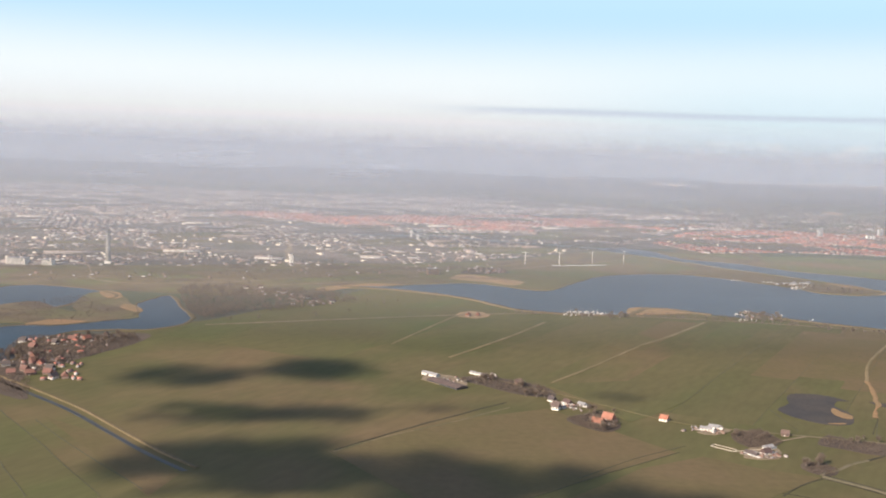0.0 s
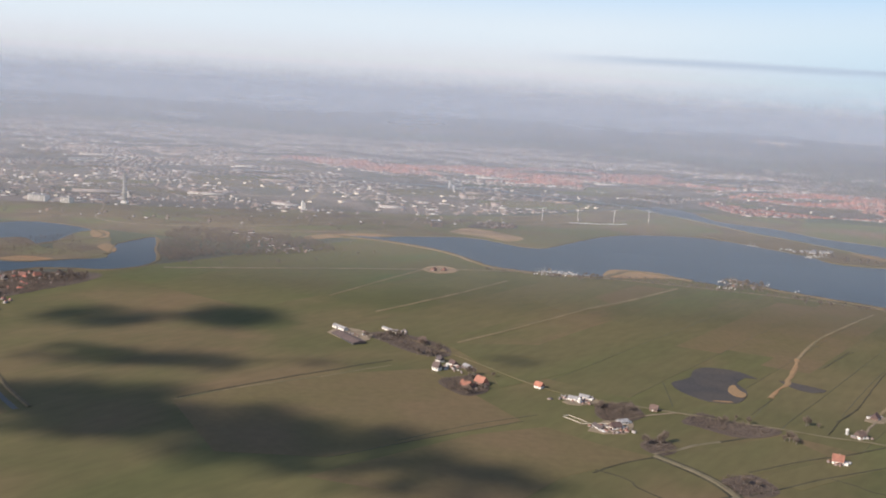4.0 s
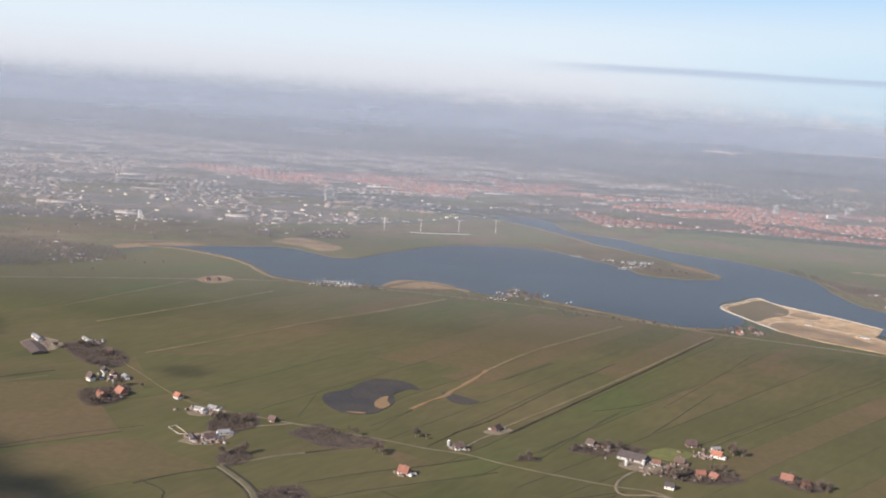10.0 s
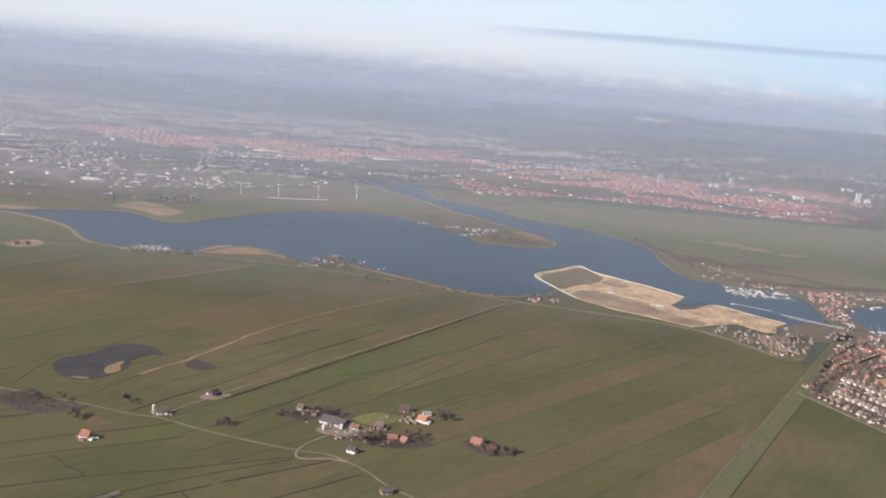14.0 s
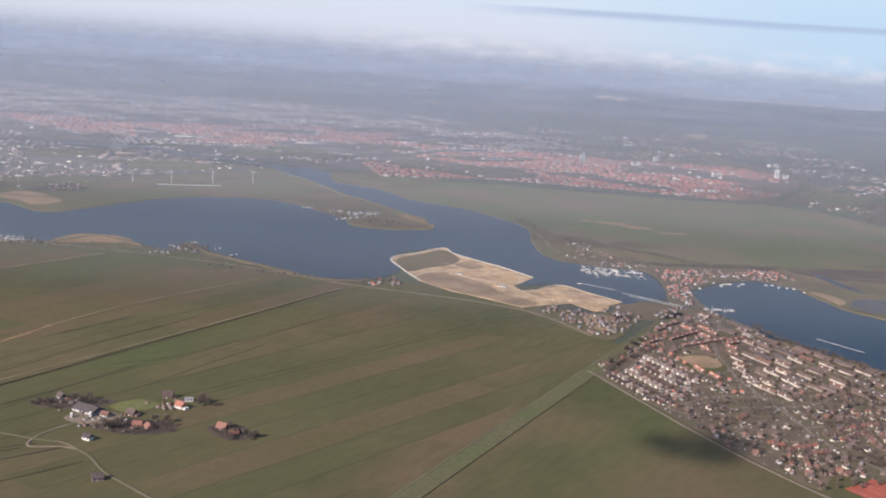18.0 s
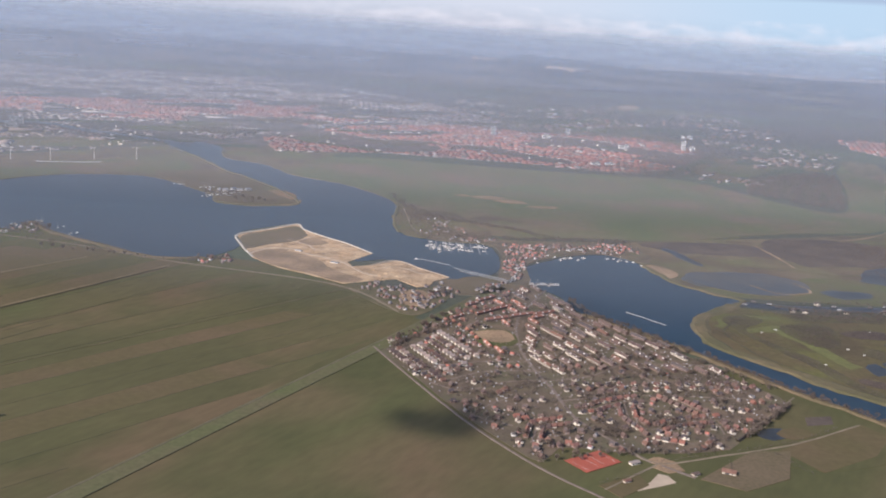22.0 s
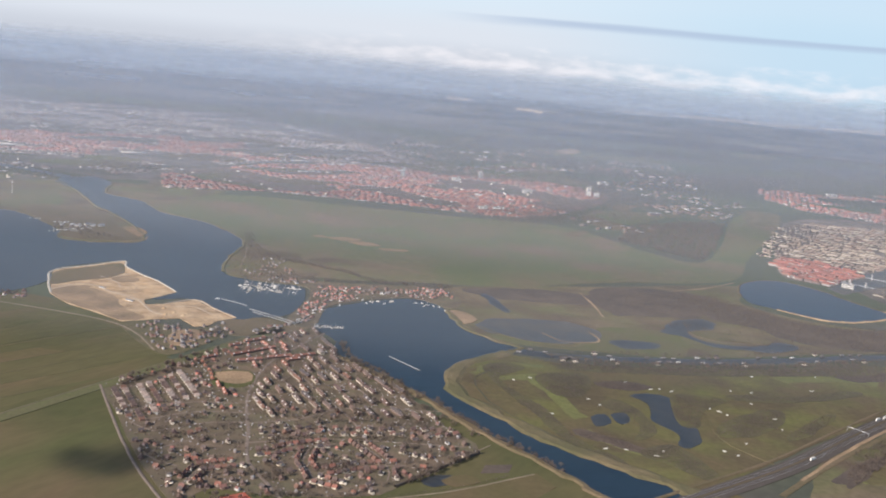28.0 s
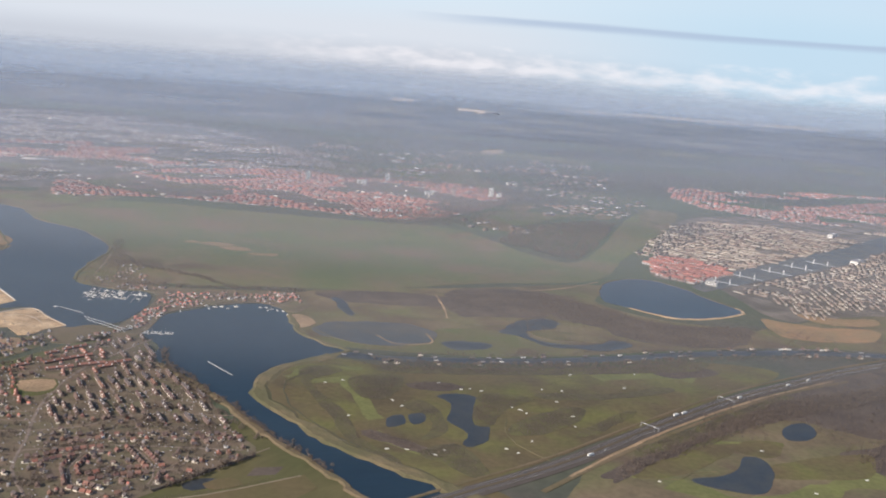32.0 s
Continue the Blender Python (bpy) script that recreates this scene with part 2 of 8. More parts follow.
M["beach"] = mat("beach_sand", (0.55, 0.43, 0.31), (0.45, 0.35, 0.25), 0.02)
M["water"] = mat("lake_water", (0.007, 0.021, 0.034), (0.011, 0.026, 0.039), 0.03, rough=0.34, bump=0.12, stretch=(4, 1, 1), turn=20)
M["water"].node_tree.nodes["Principled BSDF"].inputs["Specular IOR Level"].default_value = 0.19
M["pond"] = mat("peat_water", (0.038, 0.042, 0.046), (0.030, 0.035, 0.040), 0.1, rough=0.45, c3=(0.050, 0.050, 0.046), scale3=0.08)
M["asphalt"] = mat("worn_asphalt", (0.088, 0.072, 0.060), (0.104, 0.086, 0.072), 0.3)
M["orange_reed"] = mat("orange_reed", (0.33, 0.195, 0.10), (0.25, 0.155, 0.083), 0.2, c3=(0.25, 0.17, 0.09), scale3=0.05)
M["street"] = mat("brick_paving", (0.235, 0.180, 0.142), (0.185, 0.145, 0.115), 0.3)
M["road"] = mat("pale_lane", (0.27, 0.21, 0.145), (0.19, 0.152, 0.103), 0.2)
M["track"] = mat("farm_track", (0.19, 0.145, 0.085), (0.135, 0.112, 0.06), 0.25, c3=(0.11, 0.10, 0.05), scale3=0.06)
M["ditch"] = mat("ditch_water", (0.068, 0.066, 0.038), (0.080, 0.074, 0.042), 0.1, rough=0.7)
M["ditch_dark"] = mat("weedy_ditch", (0.028, 0.026, 0.017), (0.042, 0.038, 0.024), 0.3, rough=0.8, c3=(0.060, 0.054, 0.032), scale3=0.12)
M["lane"] = mat("grassy_lane", (0.150, 0.128, 0.078), (0.120, 0.106, 0.060), 0.4, c3=(0.175, 0.145, 0.095), scale3=0.08)
M["tan_track"] = mat("sandy_track", (0.27, 0.200, 0.115), (0.215, 0.165, 0.095), 0.25, c3=(0.175, 0.140, 0.075), scale3=0.05)
M["new_floor"] = mat("new_town_ground", (0.125, 0.102, 0.080), (0.092, 0.082, 0.062), 0.08, c3=(0.20, 0.160, 0.130), scale3=0.04)
M["new_walls"] = mat("cream_brick_fronts", (0.95, 0.95, 0.95), (0.8, 0.8, 0.8), 0.4, vary=("island", [(0.484, 0.406, 0.32), (0.343, 0.265, 0.211), (0.53, 0.46, 0.37), (0.265, 0.195, 0.156), (0.39, 0.312, 0.25)]))
M["town_floor"] = mat("town_ground", (0.160, 0.132, 0.118), (0.118, 0.102, 0.090), 0.06, c3=(0.205, 0.165, 0.147), scale3=0.015, detail=8.0, c4=(0.105, 0.100, 0.075), scale4=0.02)
M["red_floor"] = mat("red_quarter_ground", (0.215, 0.135, 0.112), (0.150, 0.108, 0.090), 0.08, c3=(0.130, 0.115, 0.085), scale3=0.03)
M["garden"] = mat("winter_gardens", (0.200, 0.142, 0.098), (0.150, 0.112, 0.076), 0.2, c3=(0.138, 0.120, 0.070), scale3=0.06, c4=(0.120, 0.092, 0.064), scale4=0.07)
M["cream"] = mat("cream_walls", (0.78, 0.69, 0.56), (0.64, 0.56, 0.45), 0.7, rough=0.7, vary=("object", [(1, 1, 1), (0.8, 0.8, 0.8), (1.08, 1.08, 1.08), (0.65, 0.64, 0.63)]))
M["roof_pale"] = mat("pale_concrete_tiles", (0.376, 0.290, 0.240), (0.303, 0.235, 0.200), 0.8, vary=("object", [(1, 1, 1), (0.836, 0.780, 0.760), (1.2, 1.2, 1.2), (0.9, 0.95, 1.0)]))
M["roof_bright"] = mat("new_red_tiles", (0.95, 0.95, 0.95), (0.8, 0.8, 0.8), 0.6, vary=("island", [(0.48, 0.175, 0.13), (0.40, 0.15, 0.115), (0.34, 0.14, 0.11), (0.52, 0.19, 0.145), (0.24, 0.125, 0.10)]))
M["roof_salmon"] = mat("salmon_clay_tiles", (0.38, 0.175, 0.125), (0.30, 0.14, 0.10), 0.8, vary=("object", [(1, 1, 1), (0.85, 0.9, 0.95), (1.12, 1.05, 1.0), (0.8, 0.8, 0.8)]))
M["walls_city"] = mat("city_walls", (0.95, 0.95, 0.95), (0.75, 0.75, 0.75), 0.4, vary=("island", [(0.325, 0.25, 0.219), (0.413, 0.362, 0.331), (0.362, 0.294, 0.263), (0.275, 0.225, 0.206), (0.562, 0.525, 0.488), (0.3, 0.25, 0.231), (0.375, 0.325, 0.3), (0.6, 0.562, 0.512)]))
M["roof_city"] = mat("city_roofs", (0.95, 0.95, 0.95), (0.75, 0.75, 0.75), 0.3, vary=("island", [(0.244, 0.189, 0.171), (0.305, 0.262, 0.244), (0.207, 0.171, 0.159), (0.329, 0.195, 0.159), (0.378, 0.336, 0.305), (0.232, 0.189, 0.183), (0.366, 0.232, 0.189), (0.268, 0.207, 0.189), (0.293, 0.232, 0.207), (0.671, 0.622, 0.561)]))
M["twig"] = mat("bare_twigs", (0.178, 0.141, 0.113), (0.144, 0.117, 0.096), 0.5, vary=("island", [(1, 1, 1), (0.941, 0.900, 0.950), (1.08, 1.04, 0.98), (0.888, 0.870, 0.880)]))
M["roof_red"] = mat("red_clay_tiles", (0.47, 0.195, 0.150), (0.39, 0.165, 0.128), 0.8, vary=("island", [(1, 1, 1), (0.8, 0.85, 0.9), (1.15, 1.0, 0.95), (0.6, 0.75, 0.85)]))
M["roof_mixed"] = mat("mixed_roofs", (0.9, 0.9, 0.9), (0.7, 0.7, 0.7), 0.6, vary=("island", [(0.25, 0.13, 0.10), (0.13, 0.11, 0.11), (0.21, 0.18, 0.17), (0.30, 0.15, 0.11), (0.15, 0.13, 0.125), (0.34, 0.32, 0.31)]))
M["roof_dark"] = mat("dark_roof_tiles", (0.121, 0.098, 0.092), (0.094, 0.078, 0.074), 0.6, vary=("object", [(1, 1, 1), (1.3, 1.12, 1.0), (0.836, 0.850, 0.900), (1.15, 1.05, 1)]))
M["roof_brown"] = mat("brown_roof_tiles", (0.168, 0.110, 0.089), (0.130, 0.087, 0.072), 0.6, vary=("object", [(1, 1, 1), (1.25, 1.05, 0.95), (0.784, 0.800, 0.900), (0.95, 1, 1.05)]))
M["roof_flat"] = mat("flat_roofs", (0.9, 0.9, 0.9), (0.7, 0.7, 0.7), 0.2, vary=("island", [(0.20, 0.20, 0.21), (0.62, 0.62, 0.63), (0.34, 0.33, 0.33), (0.15, 0.15, 0.16), (0.48, 0.46, 0.44)]))
M["walls_mixed"] = mat("town_walls", (0.95, 0.95, 0.95), (0.8, 0.8, 0.8), 0.6, vary=("island", [(0.28, 0.20, 0.165), (0.42, 0.38, 0.35), (0.34, 0.27, 0.235), (0.24, 0.185, 0.16), (0.30, 0.24, 0.21), (0.62, 0.585, 0.54), (0.26, 0.21, 0.19)]))
M["brick"] = mat("brick_walls", (0.209, 0.145, 0.118), (0.167, 0.120, 0.098), 1.0, vary=("object", [(1, 1, 1), (1.2, 1.2, 1.2), (0.888, 0.850, 0.850), (1.6, 1.65, 1.7)]))
M["white"] = mat("white_paint", (0.82, 0.77, 0.69), (0.73, 0.68, 0.61), 0.7, rough=0.6)
M["concrete"] = mat("pale_concrete", (0.55, 0.53, 0.50), (0.46, 0.45, 0.43), 0.4)
M["grey_render"] = mat("grey_stained_concrete", (0.40, 0.38, 0.35), (0.31, 0.30, 0.28), 0.3, c3=(0.26, 0.25, 0.23), scale3=0.12)
M["glass"] = mat("dark_panes", (0.05, 0.06, 0.075), (0.07, 0.08, 0.09), 0.5, rough=0.2)
M["dark"] = mat("dark_metal", (0.08, 0.08, 0.085), (0.06, 0.06, 0.065), 0.5, rough=0.6)
M["wood"] = mat("weathered_wood", (0.26, 0.22, 0.18), (0.19, 0.165, 0.14), 0.8)
M["court"] = mat("red_court", (0.42, 0.11, 0.07), (0.36, 0.10, 0.065), 0.3)
M["fairway"] = mat("mown_fairway", (0.172, 0.174, 0.060), (0.154, 0.158, 0.054), 0.06, c3=(0.156, 0.140, 0.060), scale3=0.05, c4=(0.134, 0.138, 0.050), scale4=0.05)
M["golf_scrub"] = mat("scrub_floor", (0.118, 0.098, 0.054), (0.100, 0.086, 0.048), 0.08, c3=(0.122, 0.112, 0.048), scale3=0.06, detail=9.0, c4=(0.086, 0.072, 0.046), scale4=0.07)
M["rough"] = mat("golf_rough", (0.126, 0.124, 0.042), (0.144, 0.128, 0.048), 0.05, c3=(0.100, 0.078, 0.044), scale3=0.03, detail=9.0, c4=(0.128, 0.096, 0.050), scale4=0.035)
M["bunker"] = mat("bunker_sand", (0.78, 0.74, 0.64), (0.7, 0.66, 0.56), 0.5)
M["sea"] = mat("sea_water", (0.06, 0.10, 0.135), (0.075, 0.115, 0.15), 0.004, rough=0.6)


# ---- mesh helpers ----
def mesh_of(name, verts, faces, materials, index=None):
    me = bpy.data.meshes.new(name)
    me.from_pydata([tuple(v) for v in verts], [], [tuple(f) for f in faces])
    for m in materials if isinstance(materials, (list, tuple)) else [materials]:
        me.materials.append(m)
    if index is not None:
        me.polygons.foreach_set("material_index", list(index))
    me.update()
    return me


def obj(name, verts, faces, materials, parent=None, label="", index=None):
    ob = new(name, mesh_of(name, verts, faces, materials, index))
    ob.parent = parent
    return tagged(ob, label) if label else ob


def curve_through(pts, closed=False, step=8.0, rough=0.0, seed=1):
    """A smooth line through plan points, with a little natural unevenness."""
    p = [Vector((x, y)) for x, y in pts]
    n, out = len(p), []
    for i in range(n if closed else n - 1):
        a, b = p[i], p[(i + 1) % n]
        z = p[(i - 1) % n] if closed or i else a
        c = p[(i + 2) % n] if closed or i + 2 < n else b
        k = max(2, int((b - a).length / step))
        for j in range(k):
            t = j / k
            out.append(0.5 * ((2 * a) + (b - z) * t + (2 * z - 5 * a + 4 * b - c) * t * t + (3 * a - z - 3 * b + c) * t ** 3))
    if not closed:
        out.append(p[-1])
    if rough:
        out = [q + rough * Vector(noise.noise_vector((q.x * 0.09, q.y * 0.09, seed))[:2]) for q in out]
    return out


LAYER = [0]


def lifted(z):
    """Keeps overlapping flat pieces a few millimetres apart."""
    LAYER[0] += 1
    return z + 0.0045 * (LAYER[0] % 13)


def patch(name, pts, z, material, closed_curve=True, rough=1.0, label="", category="", kind="structure", depth=0.0, step=8.0):
    """A flat piece of land or water with a natural outline and a low edge."""
    z = lifted(z)
    line = curve_through(pts, True, step, rough) if closed_curve else [Vector(p) for p in pts]
    from_tess = tessellate([[Vector((q.x, q.y, 0)) for q in line]])
    n = len(line)
    verts = [(q.x, q.y, z) for q in line] + [(q.x, q.y, -0.2) for q in line]
    area = sum(line[i].x * line[(i + 1) % n].y - line[(i + 1) % n].x * line[i].y for i in range(n))
    faces = []
    for a, b, c in from_tess:
        s = (line[b] - line[a]).cross(line[c] - line[a])
        faces.append((a, b, c) if s > 0 else (a, c, b))
    for i in range(n):
        j = (i + 1) % n
        faces.append((i, i + n, j + n, j) if area > 0 else (i, j, j + n, i + n))
    return tagged(obj(name, verts, faces, material), label, category, "", kind)


def ribbon(name, pts, width, z, material, height=0.0, closed=False, label="", category="", kind="structure", step=8.0, rough=0.0, parent=None, crown=0.0):
    """A band along a line: a road, a bank (crowned) or a dike."""
    z = lifted(z)
    line = curve_through(pts, closed, step, rough)
    n, verts, faces = len(line), [], []
    for i, q in enumerate(line):
        a = line[(i - 1) % n] if closed or i else q
        b = line[(i + 1) % n] if closed or i + 1 < n else q
        d = (b - a).normalized() if (b - a).length > 1e-6 else Vector((1, 0))
        s = Vector((-d.y, d.x)) * width / 2
        if rough >= 1:
            s *= 1 + 0.9 * noise.noise((q.x * 0.11, q.y * 0.11, width))
        top = z + height
        for k, zz in ((1, z - 0.15), (0.55, top), (-0.55, top), (-1, z - 0.15)):
            verts.append((q.x + s.x * k, q.y + s.y * k, zz))
    for i in range(n if closed else n - 1):
        j = (i + 1) % n
        for k in range(3):
            faces.append((4 * i + k + 1, 4 * i + k, 4 * j + k, 4 * j + k + 1))
    ob = obj(name, verts, faces, material, parent)
    return tagged(ob, label, category, "", kind if not parent else "")


def inside(px, py, poly):
    """Which of the points lie in a polygon."""
    hit = np.zeros(len(px), bool)
    for (x0, y0), (x1, y1) in zip(poly, poly[1:] + poly[:1]):
        if y0 == y1:
            continue
        hit ^= ((y0 > py) != (y1 > py)) & (px < (x1 - x0) * (py - y0) / (y1 - y0) + x0)
    return hit


def scatter(poly, n, rng, holes=()):
    xs, ys = np.array(poly, float).T
    px, py = rng.uniform(xs.min(), xs.max(), n), rng.uniform(ys.min(), ys.max(), n)
    ok = inside(px, py, poly)
    for h in holes:
        ok &= ~inside(px, py, h)
    return np.stack([px[ok], py[ok]], 1)


def raw_mesh(name, verts, loops, counts, index, materials):
    """A large mesh straight from arrays."""
    me = bpy.data.meshes.new(name)
    me.vertices.add(len(verts))
    me.vertices.foreach_set("co", np.ascontiguousarray(verts, np.float32).ravel())
    me.loops.add(len(loops))
    me.loops.foreach_set("vertex_index", np.ascontiguousarray(loops, np.int32))
    starts = np.r_[0, np.cumsum(counts)[:-1]].astype(np.int32)
    me.polygons.add(len(counts))
    me.polygons.foreach_set("loop_start", starts)
    for m in materials:
        me.materials.append(m)
    if index is not None:
        me.polygons.foreach_set("material_index", np.ascontiguousarray(index, np.int32))
    me.update(calc_edges=True)
    return me


def house_mass(name, pos, ang, length, depth, wall, rise, materials, label, category):
    """Very many small gabled or flat-roofed buildings as one mass."""
    n = len(pos)
    length, depth, wall, rise, ang = (np.broadcast_to(np.asarray(v, float), n) for v in (length, depth, wall, rise, ang))
    ux, uy = np.cos(ang), np.sin(ang)
    corner = [(-1, -1), (1, -1), (1, 1), (-1, 1)]
    v = np.zeros((n, 10, 3))
    for k, (a, b) in enumerate(corner):
        x = pos[:, 0] + a * length / 2 * ux - b * depth / 2 * uy
        y = pos[:, 1] + a * length / 2 * uy + b * depth / 2 * ux
        v[:, k] = np.stack([x, y, np.zeros(n) - 0.1], 1)
        v[:, k + 4] = np.stack([x, y, wall], 1)
    for k, a in ((8, -1), (9, 1)):
        v[:, k] = np.stack([pos[:, 0] + a * length / 2 * ux, pos[:, 1] + a * length / 2 * uy, wall + rise], 1)
    face = [(0, 1, 5, 4), (2, 3, 7, 6), (1, 2, 6, 9, 5), (3, 0, 4, 8, 7), (4, 5, 9, 8), (6, 7, 8, 9)]
    loops = np.concatenate([np.array(f) for f in face])
    counts = np.tile([len(f) for f in face], n)
    allloops = (np.arange(n)[:, None] * 10 + loops[None]).ravel()
    me = raw_mesh(name, v.reshape(-1, 3), allloops, counts, np.tile([0, 0, 0, 0, 1, 1], n), materials)
    return tagged(new(name, me), label, category, "", "stuff")


OCTA = ((1, 0, 0), (-1, 0, 0), (0, 1, 0), (0, -1, 0), (0, 0, 1), (0, 0, -1))
OCTA_F = ((0, 2, 4), (2, 1, 4), (1, 3, 4), (3, 0, 4), (2, 0, 5), (1, 2, 5), (3, 1, 5), (0, 3, 5))
SPINDLE_F = np.array([(0, 3, 2), (0, 4, 3), (0, 2, 4), (1, 2, 3), (1, 3, 4), (1, 4, 2)])


def tree_mass(name, pos, size, clumps, rng, label, fine=True, material="twig", parent=None):
    """A wood of bare trees: for each a thin trunk and a ragged crown of many small twig clumps."""
    n = len(pos)
    size = size * rng.uniform(0.6, 1.25, n)
    c = rng.normal(0, 1, (n, clumps, 3))
    c /= np.linalg.norm(c, axis=2, keepdims=True)
    c *= rng.uniform(0.2, 1.0, (n, clumps, 1)) ** 0.6
    c = c * np.array([0.44, 0.44, 0.36]) + np.array([0, 0, 0.6])
    # each twig bundle is a slender spindle that points outwards and up
    d = c - np.array([0, 0, 0.3]) + rng.normal(0, 0.14, c.shape)
    d /= np.linalg.norm(d, axis=2, keepdims=True)
    s1 = np.cross(d, np.array([0.31, 0.2, 0.93]))
    s1 /= np.linalg.norm(s1, axis=2, keepdims=True)
    s2 = np.cross(d, s1)
    ln = rng.uniform(0.12, 0.30, (n, clumps, 1)) * (1.0 if fine else 1.35)
    r = rng.uniform(0.030, 0.075, (n, clumps, 1)) * (0.75 if clumps > 20 else 1.0 if fine else 1.9)
    ring = [r * (s1 * math.cos(q) + s2 * math.sin(q)) for q in (0.3, 2.4, 4.5)]
    v = np.stack([c - d * ln * 0.6, c + d * ln] + [c + q for q in ring], 2) * size[:, None, None, None]
    v[..., :2] += pos[:, None, None]
    crown = v.reshape(-1, 3)
    f = (np.arange(n * clumps)[:, None, None] * 5 + SPINDLE_F[None]).reshape(-1, 3)
    # trunks: three-sided tapering
    k = np.array([0, 2.1, 4.2])
    tv = np.zeros((n, 6, 3))
    for i in range(3):
        for j, (rad, h) in enumerate(((0.035, -0.02), (0.018, 0.6))):
            tv[:, i + 3 * j] = np.stack([pos[:, 0] + size * rad * np.cos(k[i]), pos[:, 1] + size * rad * np.sin(k[i]), size * h], 1)
    tf = np.array([(0, 1, 4, 3), (1, 2, 5, 4), (2, 0, 3, 5)])
    tl = (len(crown) + np.arange(n)[:, None, None] * 6 + tf[None]).reshape(-1)
    me = raw_mesh(name, np.r_[crown, tv.reshape(-1, 3)], np.r_[f.ravel(), tl], np.r_[np.full(len(f), 3), np.full(3 * n, 4)], None, [M[material]])
    ob = new(name, me)
    ob.parent = parent
    return tagged(ob, label, "trees", "", "stuff")


# ---- the large structure ----
ground = tagged(obj("ground", [(-9000, -2500, 0), (11000, -2500, 0), (11000, 9000, 0), (-9000, 9000, 0)], [(0, 1, 2, 3)], M["ground"]),
                "flat winter land with dark woods and heath to the horizon", "ground", "", "structure")
sea = tagged(obj("sea", [(1300, 4380, 0.3), (3000, 4620, 0.3), (11000, 5900, 0.3), (11000, 9000, 0.3), (2500, 9000, 0.3)], [(0, 1, 2, 3, 4)], M["sea"]),
             "grey-blue sea beyond the dunes", "sea", "", "structure")
ribbon("beach", [(1250, 4330), (1700, 4360), (2100, 4420), (2700, 4530), (3600, 4700), (5000, 4920)], 90, 0.5, M["beach"], height=9, label="long pale sand beach along the sea", category="beach", step=60, rough=14)
for pts, w in (([(800, 3610), (850, 3580), (905, 3480)], 70), ([(550, 4060), (600, 4030), (640, 3980)], 50)):
    ribbon("dune", pts, w, 0.4, M["beach"], height=9, label="bare pale sand dune among dark woods", category="dune", step=20, rough=14)

# distance haze put into tinted upright sheets: bluer farther off, the last two pale
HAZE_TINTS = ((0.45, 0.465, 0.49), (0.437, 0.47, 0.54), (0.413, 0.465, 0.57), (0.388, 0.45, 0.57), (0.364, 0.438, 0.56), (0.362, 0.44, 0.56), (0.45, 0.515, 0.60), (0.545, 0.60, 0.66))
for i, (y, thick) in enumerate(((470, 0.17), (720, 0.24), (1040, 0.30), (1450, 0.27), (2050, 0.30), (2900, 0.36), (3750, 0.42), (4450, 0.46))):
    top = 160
    hz = obj("haze", [(-9000, y, 0), (11000, y, 0), (11000, y, top), (-9000, y, top)], [(0, 1, 2, 3)], haze_mat("haze_sheet", thick, top, HAZE_TINTS[i], 30 + 0.015 * y if y < 3000 else 26 if y < 4000 else 14, 0.68 if y < 1300 else 1.0, 0.1 if y < 1300 else 0.32))
    tagged(hz, "upright see-through sheet tinted to imitate bluish winter haze", "haze", "haze layers", "structure")

# polder fields: long strips that run from the lane to the lake, u along them, v along the lane
LANE = Vector((142, 341))
U, V = Vector((math.cos(radians(STRIP)), math.sin(radians(STRIP)))), Vector((math.sin(radians(STRIP)), -math.cos(radians(STRIP))))


def uv(u, v):
    q = LANE + U * u + V * v
    return (q.x, q.y)


rng = np.random.default_rng(5)
patch("polder", [(-420, 120), (760, 60), (760, 330), (640, 420), (470, 480), (430, 545), (330, 585), (60, 640), (-140, 530), (-200, 420), (-420, 380)], 0.04, M["grass"], rough=0, label="flat green winter polder grassland cut by ditches", category="grassland")
edges = [-330, -270, -215, -160, -118, -84, -52, -20, 8, 34, 62, 76, 90, 103, 117, 131, 146, 160, 176, 192, 208, 222]
kinds = ["grass_green", "grass_green", "grass", "grass_brown", "grass", "grass_green", "grass_brown", "grass", "grass_brown", "grass_brown", "grass_green", "grass", "grass_brown", "grass_brown", "grass", "grass_brown", "grass_brown", "grass", "grass_brown", "grass", "grass"]


def fan(v, u):
    """A strip edge at u metres from the lane: the strips near the dike lean towards it."""
    lean = 0.014 + 0.176 * min(1.0, max(0.0, (v - 60) / 43))
    return uv(u, v + lean * u)


for k, (a, b) in enumerate(zip(edges, edges[1:])):
    far = [300 if v < 103 else min(300, (222 - v) / 0.19) for v in (a, b)]
    ring = [fan(a, 4), fan(b, 4), fan(b, max(6, far[1])), fan(a, far[0])]
    ob = obj("field", [(*q, 0.06) for q in ring], [(0, 1, 2, 3)], M[kinds[k]])
    tagged(ob, {"grass_green": "long strip of fresh green pasture", "grass": "long strip of dull green pasture", "grass_brown": "long strip of brownish dry pasture"}[kinds[k]], "field", "polder fields", "structure")
    if k > 5 and far[0] > 40:
        ribbon("ditch", [fan(a, 4), fan(a, far[0] * 0.5), fan(a, far[0] * 0.88)], 0.24 + 0.16 * (k % 3 == 0), 0.09, M["ditch"], label="narrow dark ditch between pastures", category="ditch", step=12, rough=0.6)
